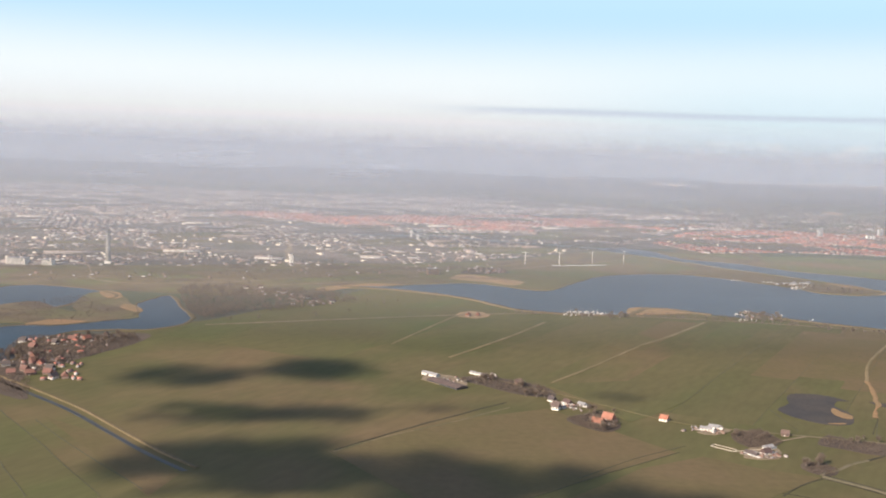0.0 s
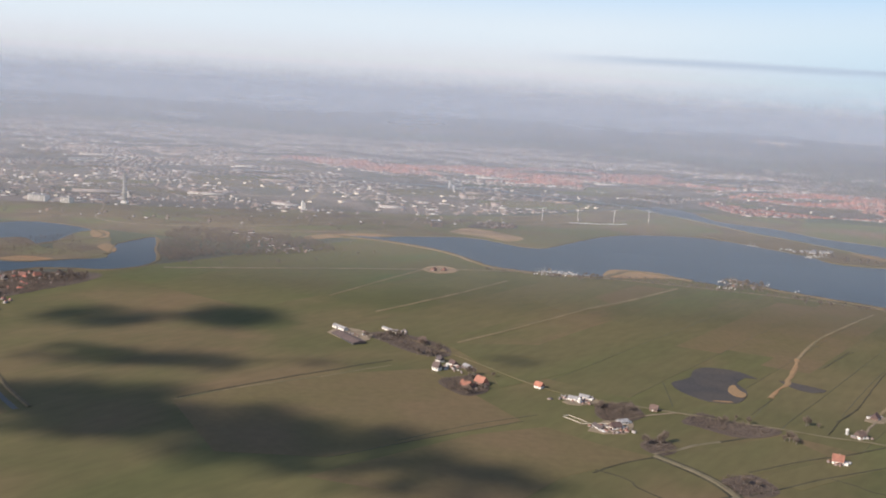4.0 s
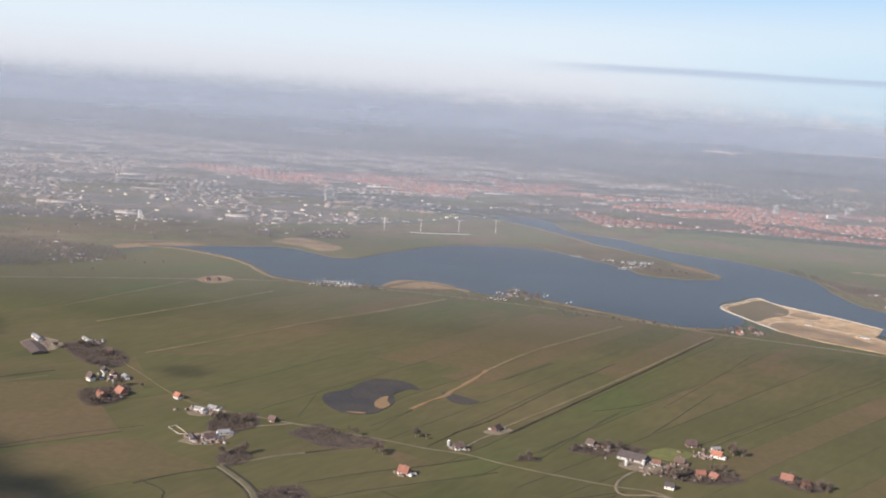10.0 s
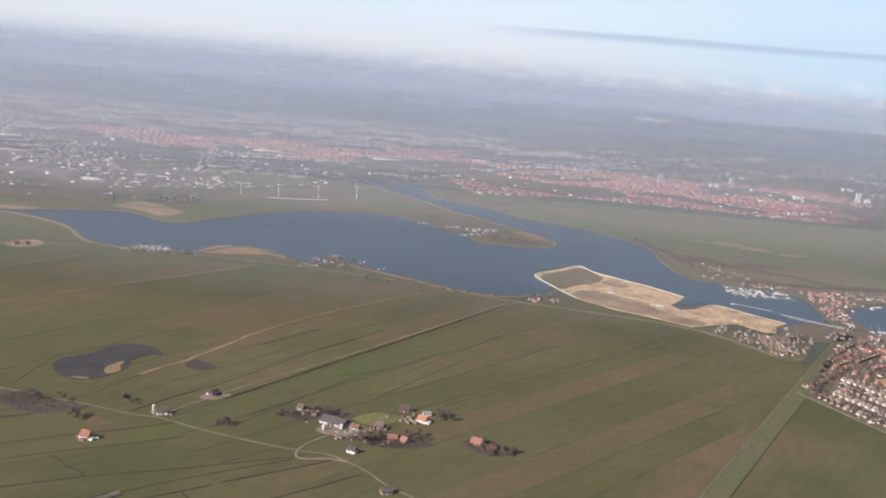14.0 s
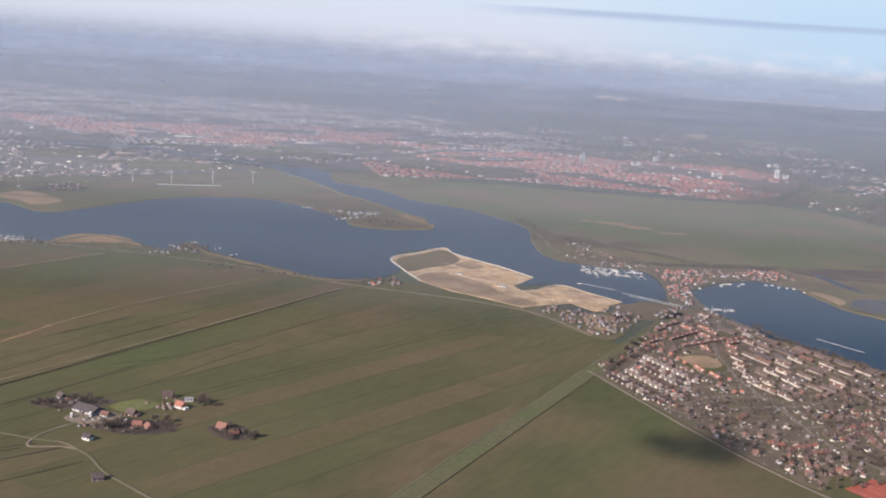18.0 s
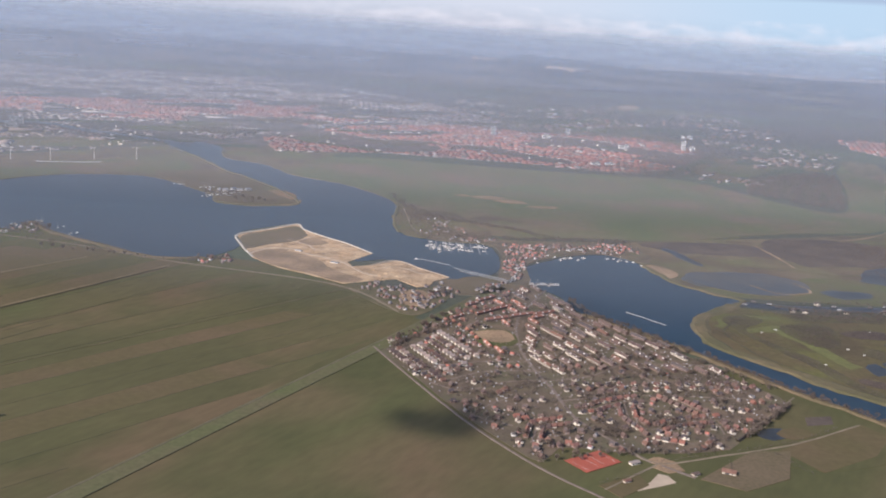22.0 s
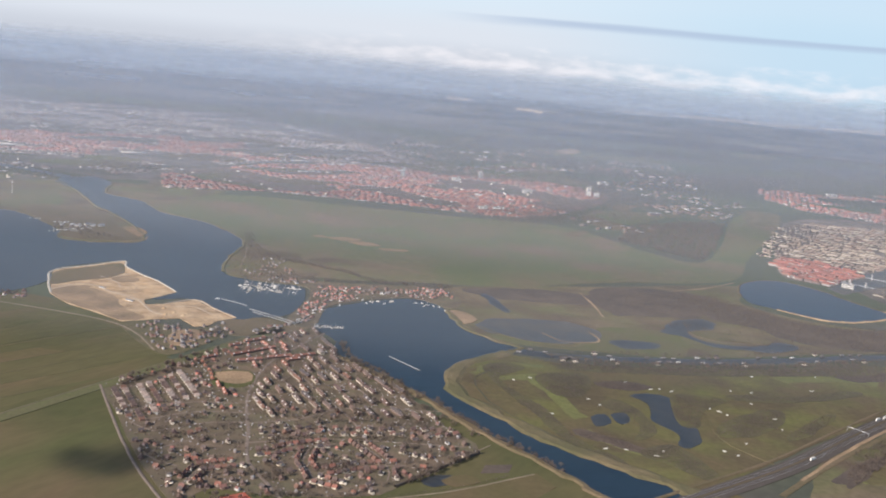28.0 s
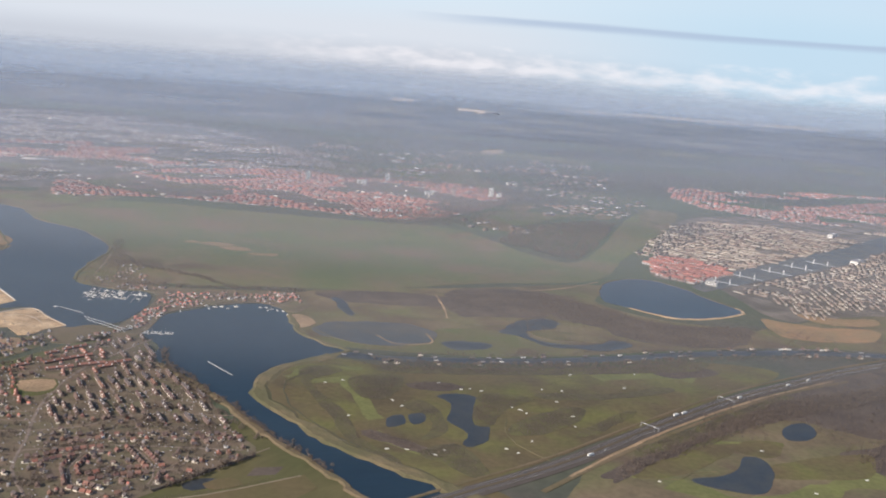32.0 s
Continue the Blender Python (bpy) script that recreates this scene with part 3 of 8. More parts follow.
# browner upper halves of some strips, each ending at a cross ditch
for a, b, u0, u1, m in ((-84, -62, 60, 200, "grass_green"), (-62, -40, 90, 240, "grass_brown"), (-40, -20, 96, 250, "fen"), (-20, 0, 108, 272, "fen"), (0, 20, 92, 288, "fen"), (20, 42, 118, 290, "grass_brown"), (42, 60, 150, 286, "fen"), (117, 131, 60, 250, "fen"), (160, 176, 40, 180, "fen"), (-118, -100, 120, 230, "fen")):
    ring = [fan(a, u0), fan(b, u0 + 3), fan(b, u1), fan(a, u1 - 5)]
    tagged(obj("field", [(*q, 0.066 + 0.0002 * u0) for q in ring], [(0, 1, 2, 3)], M[m]), "brownish upper half of a long pasture strip", "field", "polder fields", "structure")
# small pastures south of the lane, with their ditches
for k, (pts, m, label) in enumerate((
        ([(30, 250), (72, 297), (96, 312), (113, 300), (129, 293), (101, 268), (85, 240)], "fen", "reddish-brown winter pasture"),
        ([(131, 291), (152, 308), (176, 326), (186, 309), (159, 286), (146, 279)], "grass_green", "fresh green pasture beside the lane"),
        ([(160, 284), (187, 306), (203, 318), (213, 309), (190, 293), (170, 276)], "grass_green", "fresh green pasture beside the lane"),
        ([(53, 412), (93, 424), (109, 388), (93, 367), (79, 353), (73, 378)], "grass_green", "fresh green pasture behind the farms"),
        ([(86, 524), (112, 561), (130, 531), (107, 494)], "grass_brown", "tan patch of dry pasture"),
        ([(145, 346), (160, 356), (181, 370), (172, 343), (158, 339)], "grass_green", "bright wet pasture below the pond"),
        ([(-135, 337), (-104, 314), (-72, 278), (-76, 258), (-103, 295)], "fen", "brown fallow strip beside the drain"),
        ([(-230, 360), (-154, 344), (-121, 301), (-89, 257), (-110, 215), (-230, 300)], "grass_green", "bright green pasture strips"),
        ([(-30, 306), (12, 349), (50, 370), (88, 316), (33, 266), (0, 262)], "fen", "brownish pasture between two ditches"))):
    patch("field", pts, 0.075, M[m], closed_curve=False, label=label, category="field")
for pts in ([(169, 343), (181, 370), (184, 378)], [(142, 348), (142, 380)], [(-154, 344), (-121, 301), (-89, 257)], [(-130, 287), (-109, 255)], [(-136, 332), (-98, 285), (-79, 264)], [(33, 266), (60, 291), (89, 316)], [(50, 285), (73, 308), (93, 324)], [(230, 335), (239, 350), (262, 391)], [(273, 370), (306, 433)], [(252, 391), (272, 406), (294, 438)]):
    ribbon("ditch", pts, 0.48, 0.12, M["ditch"], label="narrow dark ditch between pastures", category="ditch", step=12, rough=0.8)
# straight weedy ditches round the small pastures, the lanes with a ditch on either side
for pts, w in (([(157, 287), (169, 296), (180, 304), (193, 312), (210, 324)], 0.7), ([(154, 268), (167, 278), (183, 290), (201, 302), (217, 313)], 0.75), ([(182, 288), (188, 284), (191, 280), (195, 279), (199, 274.5)], 0.5), ([(166, 252), (178, 261), (199, 275), (225, 288), (258, 307)], 0.6), ([(212, 267), (235, 287), (255, 303)], 0.5), ([(205, 254), (217, 262), (236, 277.5)], 0.8), ([(238, 280), (252, 292), (268, 306)], 0.8),
               ([(152, 237), (164, 249)], 0.6)):
    ribbon("ditch", pts, w * 1.35, 0.13, M["ditch_dark"], label="dark weedy ditch between pastures", category="ditch", step=4, rough=0.5)
for pts, w in (([(110, 274), (119, 284), (129, 292)], 0.6), ([(111, 277), (118, 273), (121.5, 269), (122, 266), (132, 256)], 0.5), ([(229, 271), (238, 263), (254, 272), (278, 296)], 0.6), ([(178, 258), (183, 251)], 0.5), ([(192, 331), (203, 353), (212, 366)], 0.4), ([(199, 347), (212, 367), (236, 416), (266, 471)], 0.5), ([(169, 346), (181, 369)], 0.45), ([(215, 425), (236, 462)], 0.45), ([(153, 313), (165, 322), (176, 331)], 1.1), ([(-28, 307), (-19, 318), (0, 341), (15, 357), (34, 378)], 0.9)):
    ribbon("ditch", pts, w * 1.35, 0.13, M["ditch_dark"], label="dark weedy ditch between pastures", category="ditch", step=4, rough=0.5)


def aside(pts, off):
    """The same line, moved to one side."""
    line = curve_through(pts, step=4)
    out = []
    for i, q in enumerate(line):
        d = (line[min(i + 1, len(line) - 1)] - line[max(i - 1, 0)]).normalized()
        out.append((q.x - d.y * off, q.y + d.x * off))
    return out


for pts in ([(130, 294), (139.4, 284.4), (146.1, 275.4), (149.6, 267.5), (149.8, 263.6)], [(150.2, 265.2), (132.9, 252.9), (119.8, 243.7), (104, 231), (88, 220)], [(149.2, 264.8), (157.6, 257.2), (166.1, 248.6), (173.3, 246.4), (185.4, 247.7), (195.7, 252), (204, 255.5), (211.8, 266.8)]):
    ribbon("lane", pts, 2.6, 0.2, M["lane"], height=0.1, label="raised grassy lane between two ditches", category="road", step=4, rough=0.4)
    for off in (-1.65, 1.65):
        ribbon("ditch", aside(pts, off), 1.25, 0.14, M["ditch_dark"], label="dark ditch along the raised lane", category="ditch", step=4, rough=0.4)
ribbon("lane", [(129.6, 295.3), (138.3, 301.8), (144.6, 307.8), (153, 313)], 1.5, 0.22, M["lane"], label="grassy lane across the pastures", category="road", step=4, rough=0.4)
ribbon("drive", [(263.7, 327.5), (259, 320.9), (255.9, 313.9), (255.3, 307.3), (257.5, 304), (266.6, 306), (273, 304.7)], 1.1, 0.3, M["road"], label="pale looping farm drive", category="road", step=2, rough=0.3)
patch("field", [(178, 262), (168, 252), (174, 248), (186, 249), (196, 254), (183, 252)], 0.09, M["grass_brown"], label="brownish corner pasture inside the lane", category="field", rough=0.5, step=3)
ribbon("ditch_bank", [(-28, 305), (-11, 325), (14, 348), (35, 370)], 1.6, 0.1, M["track"], label="tan bank beside a ditch", category="bank", step=12, rough=0.8)

# the wide drain on the south side of the hamlet
ribbon("drain", [(-210, 420), (-180, 394), (-159, 375), (-130, 347), (-105, 318), (-87, 297), (-71, 281)], 2.6, 0.1, M["pond"], label="broad dark drain along the polder", category="drain")
ribbon("drain_bank", [(-207, 423), (-177, 397), (-156, 378), (-127, 350), (-102, 321), (-84, 300), (-68, 284)], 1.6, 0.1, M["bank"], height=0.4, label="dry grass bank of the drain", category="bank")

patch("shore_land", [(-480, 640), (-300, 660), (-130, 640), (-60, 690), (60, 690), (240, 800), (430, 700), (460, 820), (330, 1000), (300, 1050), (180, 1040), (60, 900), (-120, 830), (-300, 780), (-520, 900)], 0.03, M["marsh"], label="rough green land between the lake and the city", category="grassland")
# far meadow beyond the water, marsh and golf course
patch("meadow", [(280, 984), (384, 1044), (473, 1043), (593, 1034), (713, 1036), (765, 975), (791, 925), (833, 892), (877, 991), (948, 1215), (1000, 1290), (999, 1196), (892, 938), (842, 818), (741, 771), (650, 719), (587, 707), (507, 697), (436, 802), (374, 873)], 0.06, M["far_grass"], label="wide open green meadow behind the river", category="meadow")
patch("marshland", [(600, 690), (738, 755), (845, 800), (832, 734), (890, 690), (1000, 690), (1060, 740), (1400, 760), (1400, 640), (1014, 650), (875, 618), (768, 576), (650, 566), (620, 600)], 0.05, M["marsh"], label="rough brown marsh and reed land", category="marsh")
patch("golf_course", [(614, 478), (627, 525), (650, 542), (684, 534), (749, 545), (818, 566), (873, 590), (920, 580), (879, 533), (816, 470), (766, 420), (730, 385), (706, 369), (662, 410)], 0.07, M["rough"], label="golf course of mown grass and winter rough", category="golf course")
patch("south_land", [(770, 395), (850, 470), (940, 560), (1010, 610), (1300, 640), (1300, 200), (760, 200)], 0.05, M["marsh"], label="parkland of grass and bare scrub beside the motorway", category="parkland")

# water
LAKE = [(-61, 700), (-15, 689), (27, 662), (57, 621), (80, 610), (124, 608), (137, 622), (151, 642), (186, 624), (208, 614), (211, 640), (233, 615), (277, 587), (312, 568), (340, 575),
        (354, 615), (344, 643), (362, 676), (378, 686), (387, 658), (411, 637), (433, 614), (427, 591), (452, 599), (483, 563), (495, 570), (513, 586), (516, 632), (508, 660), (484, 661), (467, 667)]
LAKE_FAR = [(448, 683), (442, 733), (440, 792), (419, 833), (386, 871), (340, 901), (305, 952), (261, 980), (245, 1041), (210, 1080), (185, 1040), (238, 968), (279, 901), (313, 861), (344, 814),
            (366, 763), (339, 745), (309, 745), (297, 774), (271, 805), (227, 842), (174, 833), (140, 804), (112, 753), (86, 712), (40, 741), (1, 727), (-27, 709)]
POOL = [(530, 600), (537, 612), (557, 636), (587, 654), (609, 632), (621, 592), (642, 569), (654, 557), (645, 546), (623, 521), (615, 494), (616, 473), (631, 449), (659, 415), (685, 394), (713, 372), (760, 330), (800, 250),
        (780, 240), (728, 315), (676, 358), (666, 373), (631, 414), (600, 457), (585, 475), (556, 507), (546, 540), (533, 562)]
waters = [("lake", LAKE + LAKE_FAR, "water", "broad dark blue lake and river with an uneven shore"),
          ("river_pool", POOL, "water", "dark blue river widening beside the village"),
          ("side_lake", [(-330, 560), (-294, 607), (-274, 655), (-239, 656), (-207, 637), (-195, 615), (-212, 588), (-223, 548), (-251, 524)], "water", "blue side lake behind reed land"),
          ("inlet", [(-165, 553), (-175, 595), (-165, 631), (-146, 585), (-130, 545), (-142, 513), (-178, 501), (-189, 477), (-194, 451), (-182, 428), (-200, 390), (-250, 440), (-235, 492), (-213, 511), (-191, 517)], "water", "blue inlet winding round reed land"),
          ("town_lake", [(838, 760), (841, 783), (853, 815), (877, 836), (899, 836), (920, 808), (929, 782), (945, 752), (946, 735), (910, 708), (880, 705), (855, 726), (839, 740)], "water", "dark blue lake at the edge of the new town"),
          ("pond", [(145.8, 379), (149.6, 364), (156, 359.3), (167, 359.6), (171.6, 368.9), (174, 378.8), (172, 387.7), (177.6, 397.7), (182.3, 397.4), (176.5, 406), (164, 409.4), (157.6, 403.8), (153, 391)], "shallow", "shallow grey pond in the pasture"),
          ("pond", [(190, 398), (197, 395), (206.3, 388.3), (199.6, 383.2), (192.7, 389)], "shallow", "small grey pool in the pasture"),
          ("golf_pond", [(706.3, 488.7), (717, 494), (727.4, 491.7), (729.7, 474.6), (725.2, 461), (731.7, 447), (731, 432), (724, 420), (719, 422.6), (722.3, 437.5), (711.7, 452.8), (714, 478)], "pond", "long curved dark pond on the golf course"),
          ("golf_pond", [(682, 450), (689, 456), (691, 444), (684, 438)], "pond", "small round dark pond on the golf course"),
          ("golf_pond", [(692, 456), (699, 461), (702, 453), (695, 443)], "pond", "small round dark pond on the golf course"),
          ("golf_pond", [(820, 400), (840, 410), (854, 433), (862, 431), (862, 414), (849, 390), (834, 391)], "pond", "dark branching pond in the parkland"),
          ("golf_pond", [(887, 477), (902, 488), (905, 476), (895, 462), (884, 460)], "pond", "small dark pond among bare scrub"),
          ("marsh_pool", [(627.7, 599), (646, 582), (670, 575), (702, 587), (707, 608), (693, 629.5), (667, 629), (637.6, 620)], "mudwater", "shallow grey marsh pool ringed with reed"),
          ("marsh_pool", [(749, 630), (765, 659), (785, 673), (791, 663), (788, 646), (772, 637), (767, 630), (772, 615.6), (785, 608), (803, 610), (817, 617), (824, 626), (835, 625), (832, 610), (816, 601), (797, 601), (777, 602), (762, 619)], "pond", "dark winding marsh pool among bare bushes"),
          ("marsh_pool", [(631, 687), (639, 684), (652, 647), (647, 643)], "pond", "narrow dark pool in the marsh"),
          ("marsh_pool", [(710, 589), (726, 599), (743, 594), (737, 584), (719, 578)], "pond", "small dark pool in the marsh")]
for name, pts, m, label in waters:
    patch(name, pts, 0.16, M[m], label=label, category="lake" if m == "water" else "pond", rough=2.0 if m == "water" else 3.2 if name == "marsh_pool" else 1.5, step=6 if m == "water" else 4)
ribbon("canal", [(646, 552), (676, 549), (723, 556), (768, 566), (823, 586), (875, 608), (946, 630), (1014, 639), (1200, 650)], 11, 0.17, M["pond"], label="narrow dark canal lined with houseboats", category="canal")
patch("town_canal", [(928, 824), (936, 836), (990, 908), (1097, 1025), (1172, 1105), (1276, 1226), (1300, 1200), (1224, 1110), (1136, 1001), (1086, 949), (1006, 874), (944, 816), (934, 806)], 0.17, M["mudwater"], label="broad grey canal through the new town", category="canal", rough=0.5)

# shores of reed and grass
def shore(pts, width, m="reed", closed=False, label="pale dry reed along the shore", h=0.5):
    ribbon("reed_bank", pts, width, 0.2, M[m], height=h, closed=closed, label=label, category="bank", rough=2.0, step=6)


shore(LAKE[:9], 5, "bank", label="grassy shore of the lake")
shore(LAKE[10:15], 5, "bank", label="low grassy shore with bare bushes")
shore(LAKE_FAR[:9], 3, h=0.3)
shore(LAKE_FAR[10:20], 2.5, h=0.3)
shore(LAKE_FAR[19:], 3, h=0.3)
shore(POOL[4:9], 5)
shore(POOL[8:19], 9, "reed", label="broad belt of pale reed round the river bend")
shore(POOL[19:26], 5, "bank", label="grassy river bank below the village")
shore(waters[2][1], 2.5, "bank", closed=True, h=0.2)
shore(waters[3][1], 2.5, "bank", closed=True, h=0.2)
patch("reed_land", [(-216, 630), (-202, 640), (-178, 593), (-163.7, 566), (-180, 548), (-200, 560), (-212, 590)], 0.3, M["marsh"], label="brown reed point in the water", category="reed bed", rough=2)
for pts in ([(-212, 515), (-203, 531), (-184, 528), (-196, 514)], [(-213, 640), (-202, 640), (-190, 615), (-200, 612)], [(-180, 592), (-165, 572), (-166, 562), (-182, 578)]):
    patch("reed_land", pts, 0.36, M["orange_reed"], label="patch of orange-brown dry reed", category="reed bed", rough=1.6, step=4)
for pts, m, label in (([(20, 766), (33, 795), (60, 781), (76, 756), (66, 736), (46, 750)], "sand_dull", "bare pinkish sand on the lake shore"), ([(-44, 808), (-33, 783), (-14, 776), (-15, 751), (-30, 746)], "track", "oval bare yard by the shore road"), ([(-70, 675), (-41, 705), (0, 705), (-5, 717), (-38, 722), (-75, 690)], "orange_reed", "tan reed along the lake shore"), ([(-130, 730), (-60, 760), (-50, 800), (-120, 790), (-180, 750)], "bank", "dry brown grassland by the city"), ([(60, 850), (110, 880), (150, 930), (90, 900)], "bank", "bare tan ground by the turbines"), ([(-300, 700), (-240, 710), (-190, 690), (-200, 720), (-290, 735)], "bank", "tan grassland below the city")):
    patch("shore_ground", pts, 0.12, M[m], label=label, category="ground", rough=3, step=5)
ribbon("road", [(-295, 850), (-252, 740), (-234, 695), (-193, 685), (-120, 720), (-45, 815)], 1.6, 0.2, M["road"], label="pale road through the shore land", category="road", step=10, rough=1)
ribbon("road", [(-120, 690), (-40, 735), (20, 800), (80, 850), (130, 900), (200, 960)], 1.2, 0.2, M["road"], label="pale road through the shore land", category="road", step=10, rough=1)
ribbon("reed_land", [(180, 371), (186, 382), (192.5, 394.6), (198, 410), (207, 438)], 2.0, 0.3, M["orange_reed"], label="tan reed along a ditch", category="reed bed", rough=1.8, step=2)
ribbon("ditch", [(219.5, 353), (242.3, 394.5), (279, 461.7), (325, 547)], 1.1, 0.3, M["ditch_dark"], label="wide grey ditch beside a farm track", category="ditch", step=10, rough=0.4)
for pts in ([(203, 355), (231, 410), (266, 471.5)], [(212, 422.5), (238, 462)], [(231, 330), (256, 382), (268, 401)], [(281, 405), (316, 469), (344, 524)]):
    ribbon("ditch", pts, 0.36, 0.12, M["ditch"], label="narrow dark ditch between pastures", category="ditch", step=10, rough=0.6)
for pts in ([(167.5, 369), (166, 375), (167.6, 382), (170, 384), (170.6, 378), (172.4, 373), (170.5, 368)], [(158, 360.2), (165, 361), (164, 359.6)]):
    patch("reed_land", pts, 0.3, M["orange_reed"], label="patch of tan reed in the pond", category="reed bed", rough=0.5, step=1)
shore(waters[4][1][7:12], 3.2, "sand", label="sandy beach below the town lake", h=0.15)
shore(waters[4][1][:8], 2, "bank", label="grassy shore of the town lake", h=0.2)
patch("reed_land", [(-240, 590), (-205, 560), (-175, 560), (-160, 545), (-200, 520), (-260, 525)], 0.25, M["marsh"], label="low brown island of dry reed", category="reed bed")
patch("reed_land", [(131, 617), (139, 643), (163, 644), (177, 631), (153, 618)], 0.4, M["orange_reed"], label="point of orange-tan dry reed in the lake", category="reed bed", rough=1.0, step=4)
patch("spit", [(225, 870), (279, 885), (340, 800), (362, 766), (330, 748), (305, 755), (290, 785), (250, 830)], 0.3, M["bank"], label="grassy spit with bare bushes between two waters", category="spit")
patch("spit_reed", [(333, 806), (341, 818), (357, 802), (358, 778), (342, 784)], 0.34, M["orange_reed"], label="orange-brown dry reed at the end of the spit", category="reed bed", rough=2, step=4)
ribbon("sand_shore", [(174, 836), (216, 845), (256, 826), (286, 801), (304, 781), (308, 757)], 2.0, 0.34, M["sand_dull"], label="pale sandy shore of the spit", category="shore", step=5, rough=0.8)
ribbon("sand_shore", [(310, 746), (338, 743), (364, 763), (365, 780)], 1.6, 0.34, M["sand_dull"], label="pale sandy shore of the spit", category="shore", step=5, rough=0.8)
patch("shore_ground", [(256, 1018), (284, 1080), (327, 1079), (360, 1063), (327, 969), (285, 990)], 0.12, M["marsh"], label="reddish-brown land at the river bend", category="ground", rough=4, step=6)
patch("shore_ground", [(444, 795), (462, 732), (479, 680), (500, 690), (492, 740), (462, 790)], 0.12, M["marsh"], label="brown rough land along the river", category="ground", rough=3, step=5)
patch("green_shore", [(20, 750), (90, 735), (115, 770), (175, 850), (235, 860), (250, 890), (215, 960), (170, 930), (110, 860), (0, 800)], 0.1, M["far_grass"], label="green shore land below the wind turbines", category="grassland")
patch("sand_flat", [(344.9, 641), (361, 664.4), (377, 686.9), (384.5, 669.9), (404.2, 648.6), (417, 637), (436, 613), (429.5, 599), (423, 587), (427.3, 577), (437.4, 582.3), (452.3, 598), (469, 581), (485, 566), (476.4, 556), (474, 544.3), (467, 540), (454.8, 554.5), (441, 547), (426.5, 537), (404.8, 551.8), (386.3, 562.8), (366.7, 582.9)], 0.3, M["sand"], closed_curve=False, label="raised building land of bare sand by the lake", category="sand", rough=0.8)
patch("dull_sand", [(367, 584), (386, 564), (405, 553), (425, 539), (437, 548), (418, 566), (404, 590), (386, 604), (368, 598)], 0.34, M["sand_dull"], label="brown grown-over sand at the field edge", category="sand", rough=2.0)

patch("dike", [(356, 247), (382, 300), (511, 555), (518, 551), (390, 297), (364, 244)], 0.16, M["dike_grass"], closed_curve=False, label="broad green grassy dike along the polder", category="dike", rough=0.5)
ribbon("dike_edge", [(456.5, 430), (390, 297), (364, 244)], 0.4, 0.24, M["ditch"], label="dark ditch below the dike", category="ditch", step=40, rough=0.0)
# roads
roads = [("lane", [(21, 428), (60, 392), (96, 356), (120, 346)], 0.7, "track", "narrow lane along the farms"), ("lane", [(120, 346), (142, 341), (175, 333), (192, 328.4), (204, 326.8), (221, 320), (239, 314.2), (256.6, 310), (265, 309.6), (273, 304.7), (280.5, 298), (287, 290), (298, 281), (340, 250)], 1.15, "lane", "narrow grey-green lane between the farms"),
         ("lane", [(120, 322), (128, 332), (142, 341)], 0.9, "road", "pale farm drive"),
         ("lane", [(203, 330), (209, 343), (216, 354)], 1.0, "road", "pale drive to a farmyard"),
         ("track", [(214.4, 354.9), (219.4, 362.9), (259.4, 430.9), (325.4, 550.9)], 1.3, "tan_track", "straight farm track with a ditch beside it"),
         ("track", [(291, 358), (367, 450), (443, 545)], 0.8, "track", "straight farm track between pastures"),
         ("track", [(57, 415), (82, 453), (117, 511)], 1.5, "tan_track", "sandy farm track"), ("track", [(117, 511), (139, 540), (173, 592)], 2.3, "tan_track", "broad sandy farm track"),
         ("track", [(13, 463), (26, 485), (47, 523), (72, 573)], 1.7, "tan_track", "sandy farm track"), ("track", [(-16, 491), (-5, 522), (18.5, 584), (25, 597)], 1.5, "tan_track", "sandy farm track"),
         ("track", [(207, 438), (229, 485), (276, 558)], 1.6, "tan_track", "worn sandy farm track"),
         ("dike_road", [(357, 248), (383, 300), (447, 426.5), (512, 555)], 0.9, "lane", "straight grassy dike with a lane"),
         ("village_road", [(452, 432), (490, 358), (517, 317), (537, 296), (560, 270)], 1.3, "street", "paved road along the edge of the village"),
         ("shore_road", [(-120, 530), (60, 604), (150, 606), (250, 588), (320, 562), (420, 535), (460, 490)], 1.4, "road", "pale road along the lake dike"),
         ("slip_road", [(751, 376), (793, 425), (848, 481), (905, 534), (960, 572)], 3.0, "bank", "sandy verge beside the motorway")]
for name, pts, w, m, label in roads:
    ribbon(name, pts, w, 0.28, M[m], label=label, category="road", rough=0.0 if name in ("slip_road", "shore_road") else 0.35, step=5)
HWY = [(640, 300), (713, 364), (765, 409), (814, 460), (875, 520), (934, 567), (1004, 616), (1200, 740)]
ribbon("motorway", HWY, 10.5, 0.3, M["asphalt"], height=0.5, label="wide grey asphalt motorway on a low bank", category="motorway")
ribbon("motorway_verge", [(x - 6, y + 6) for x, y in HWY], 2.2, 0.32, M["bank"], height=0.3, label="dry grass verge of the motorway", category="verge")

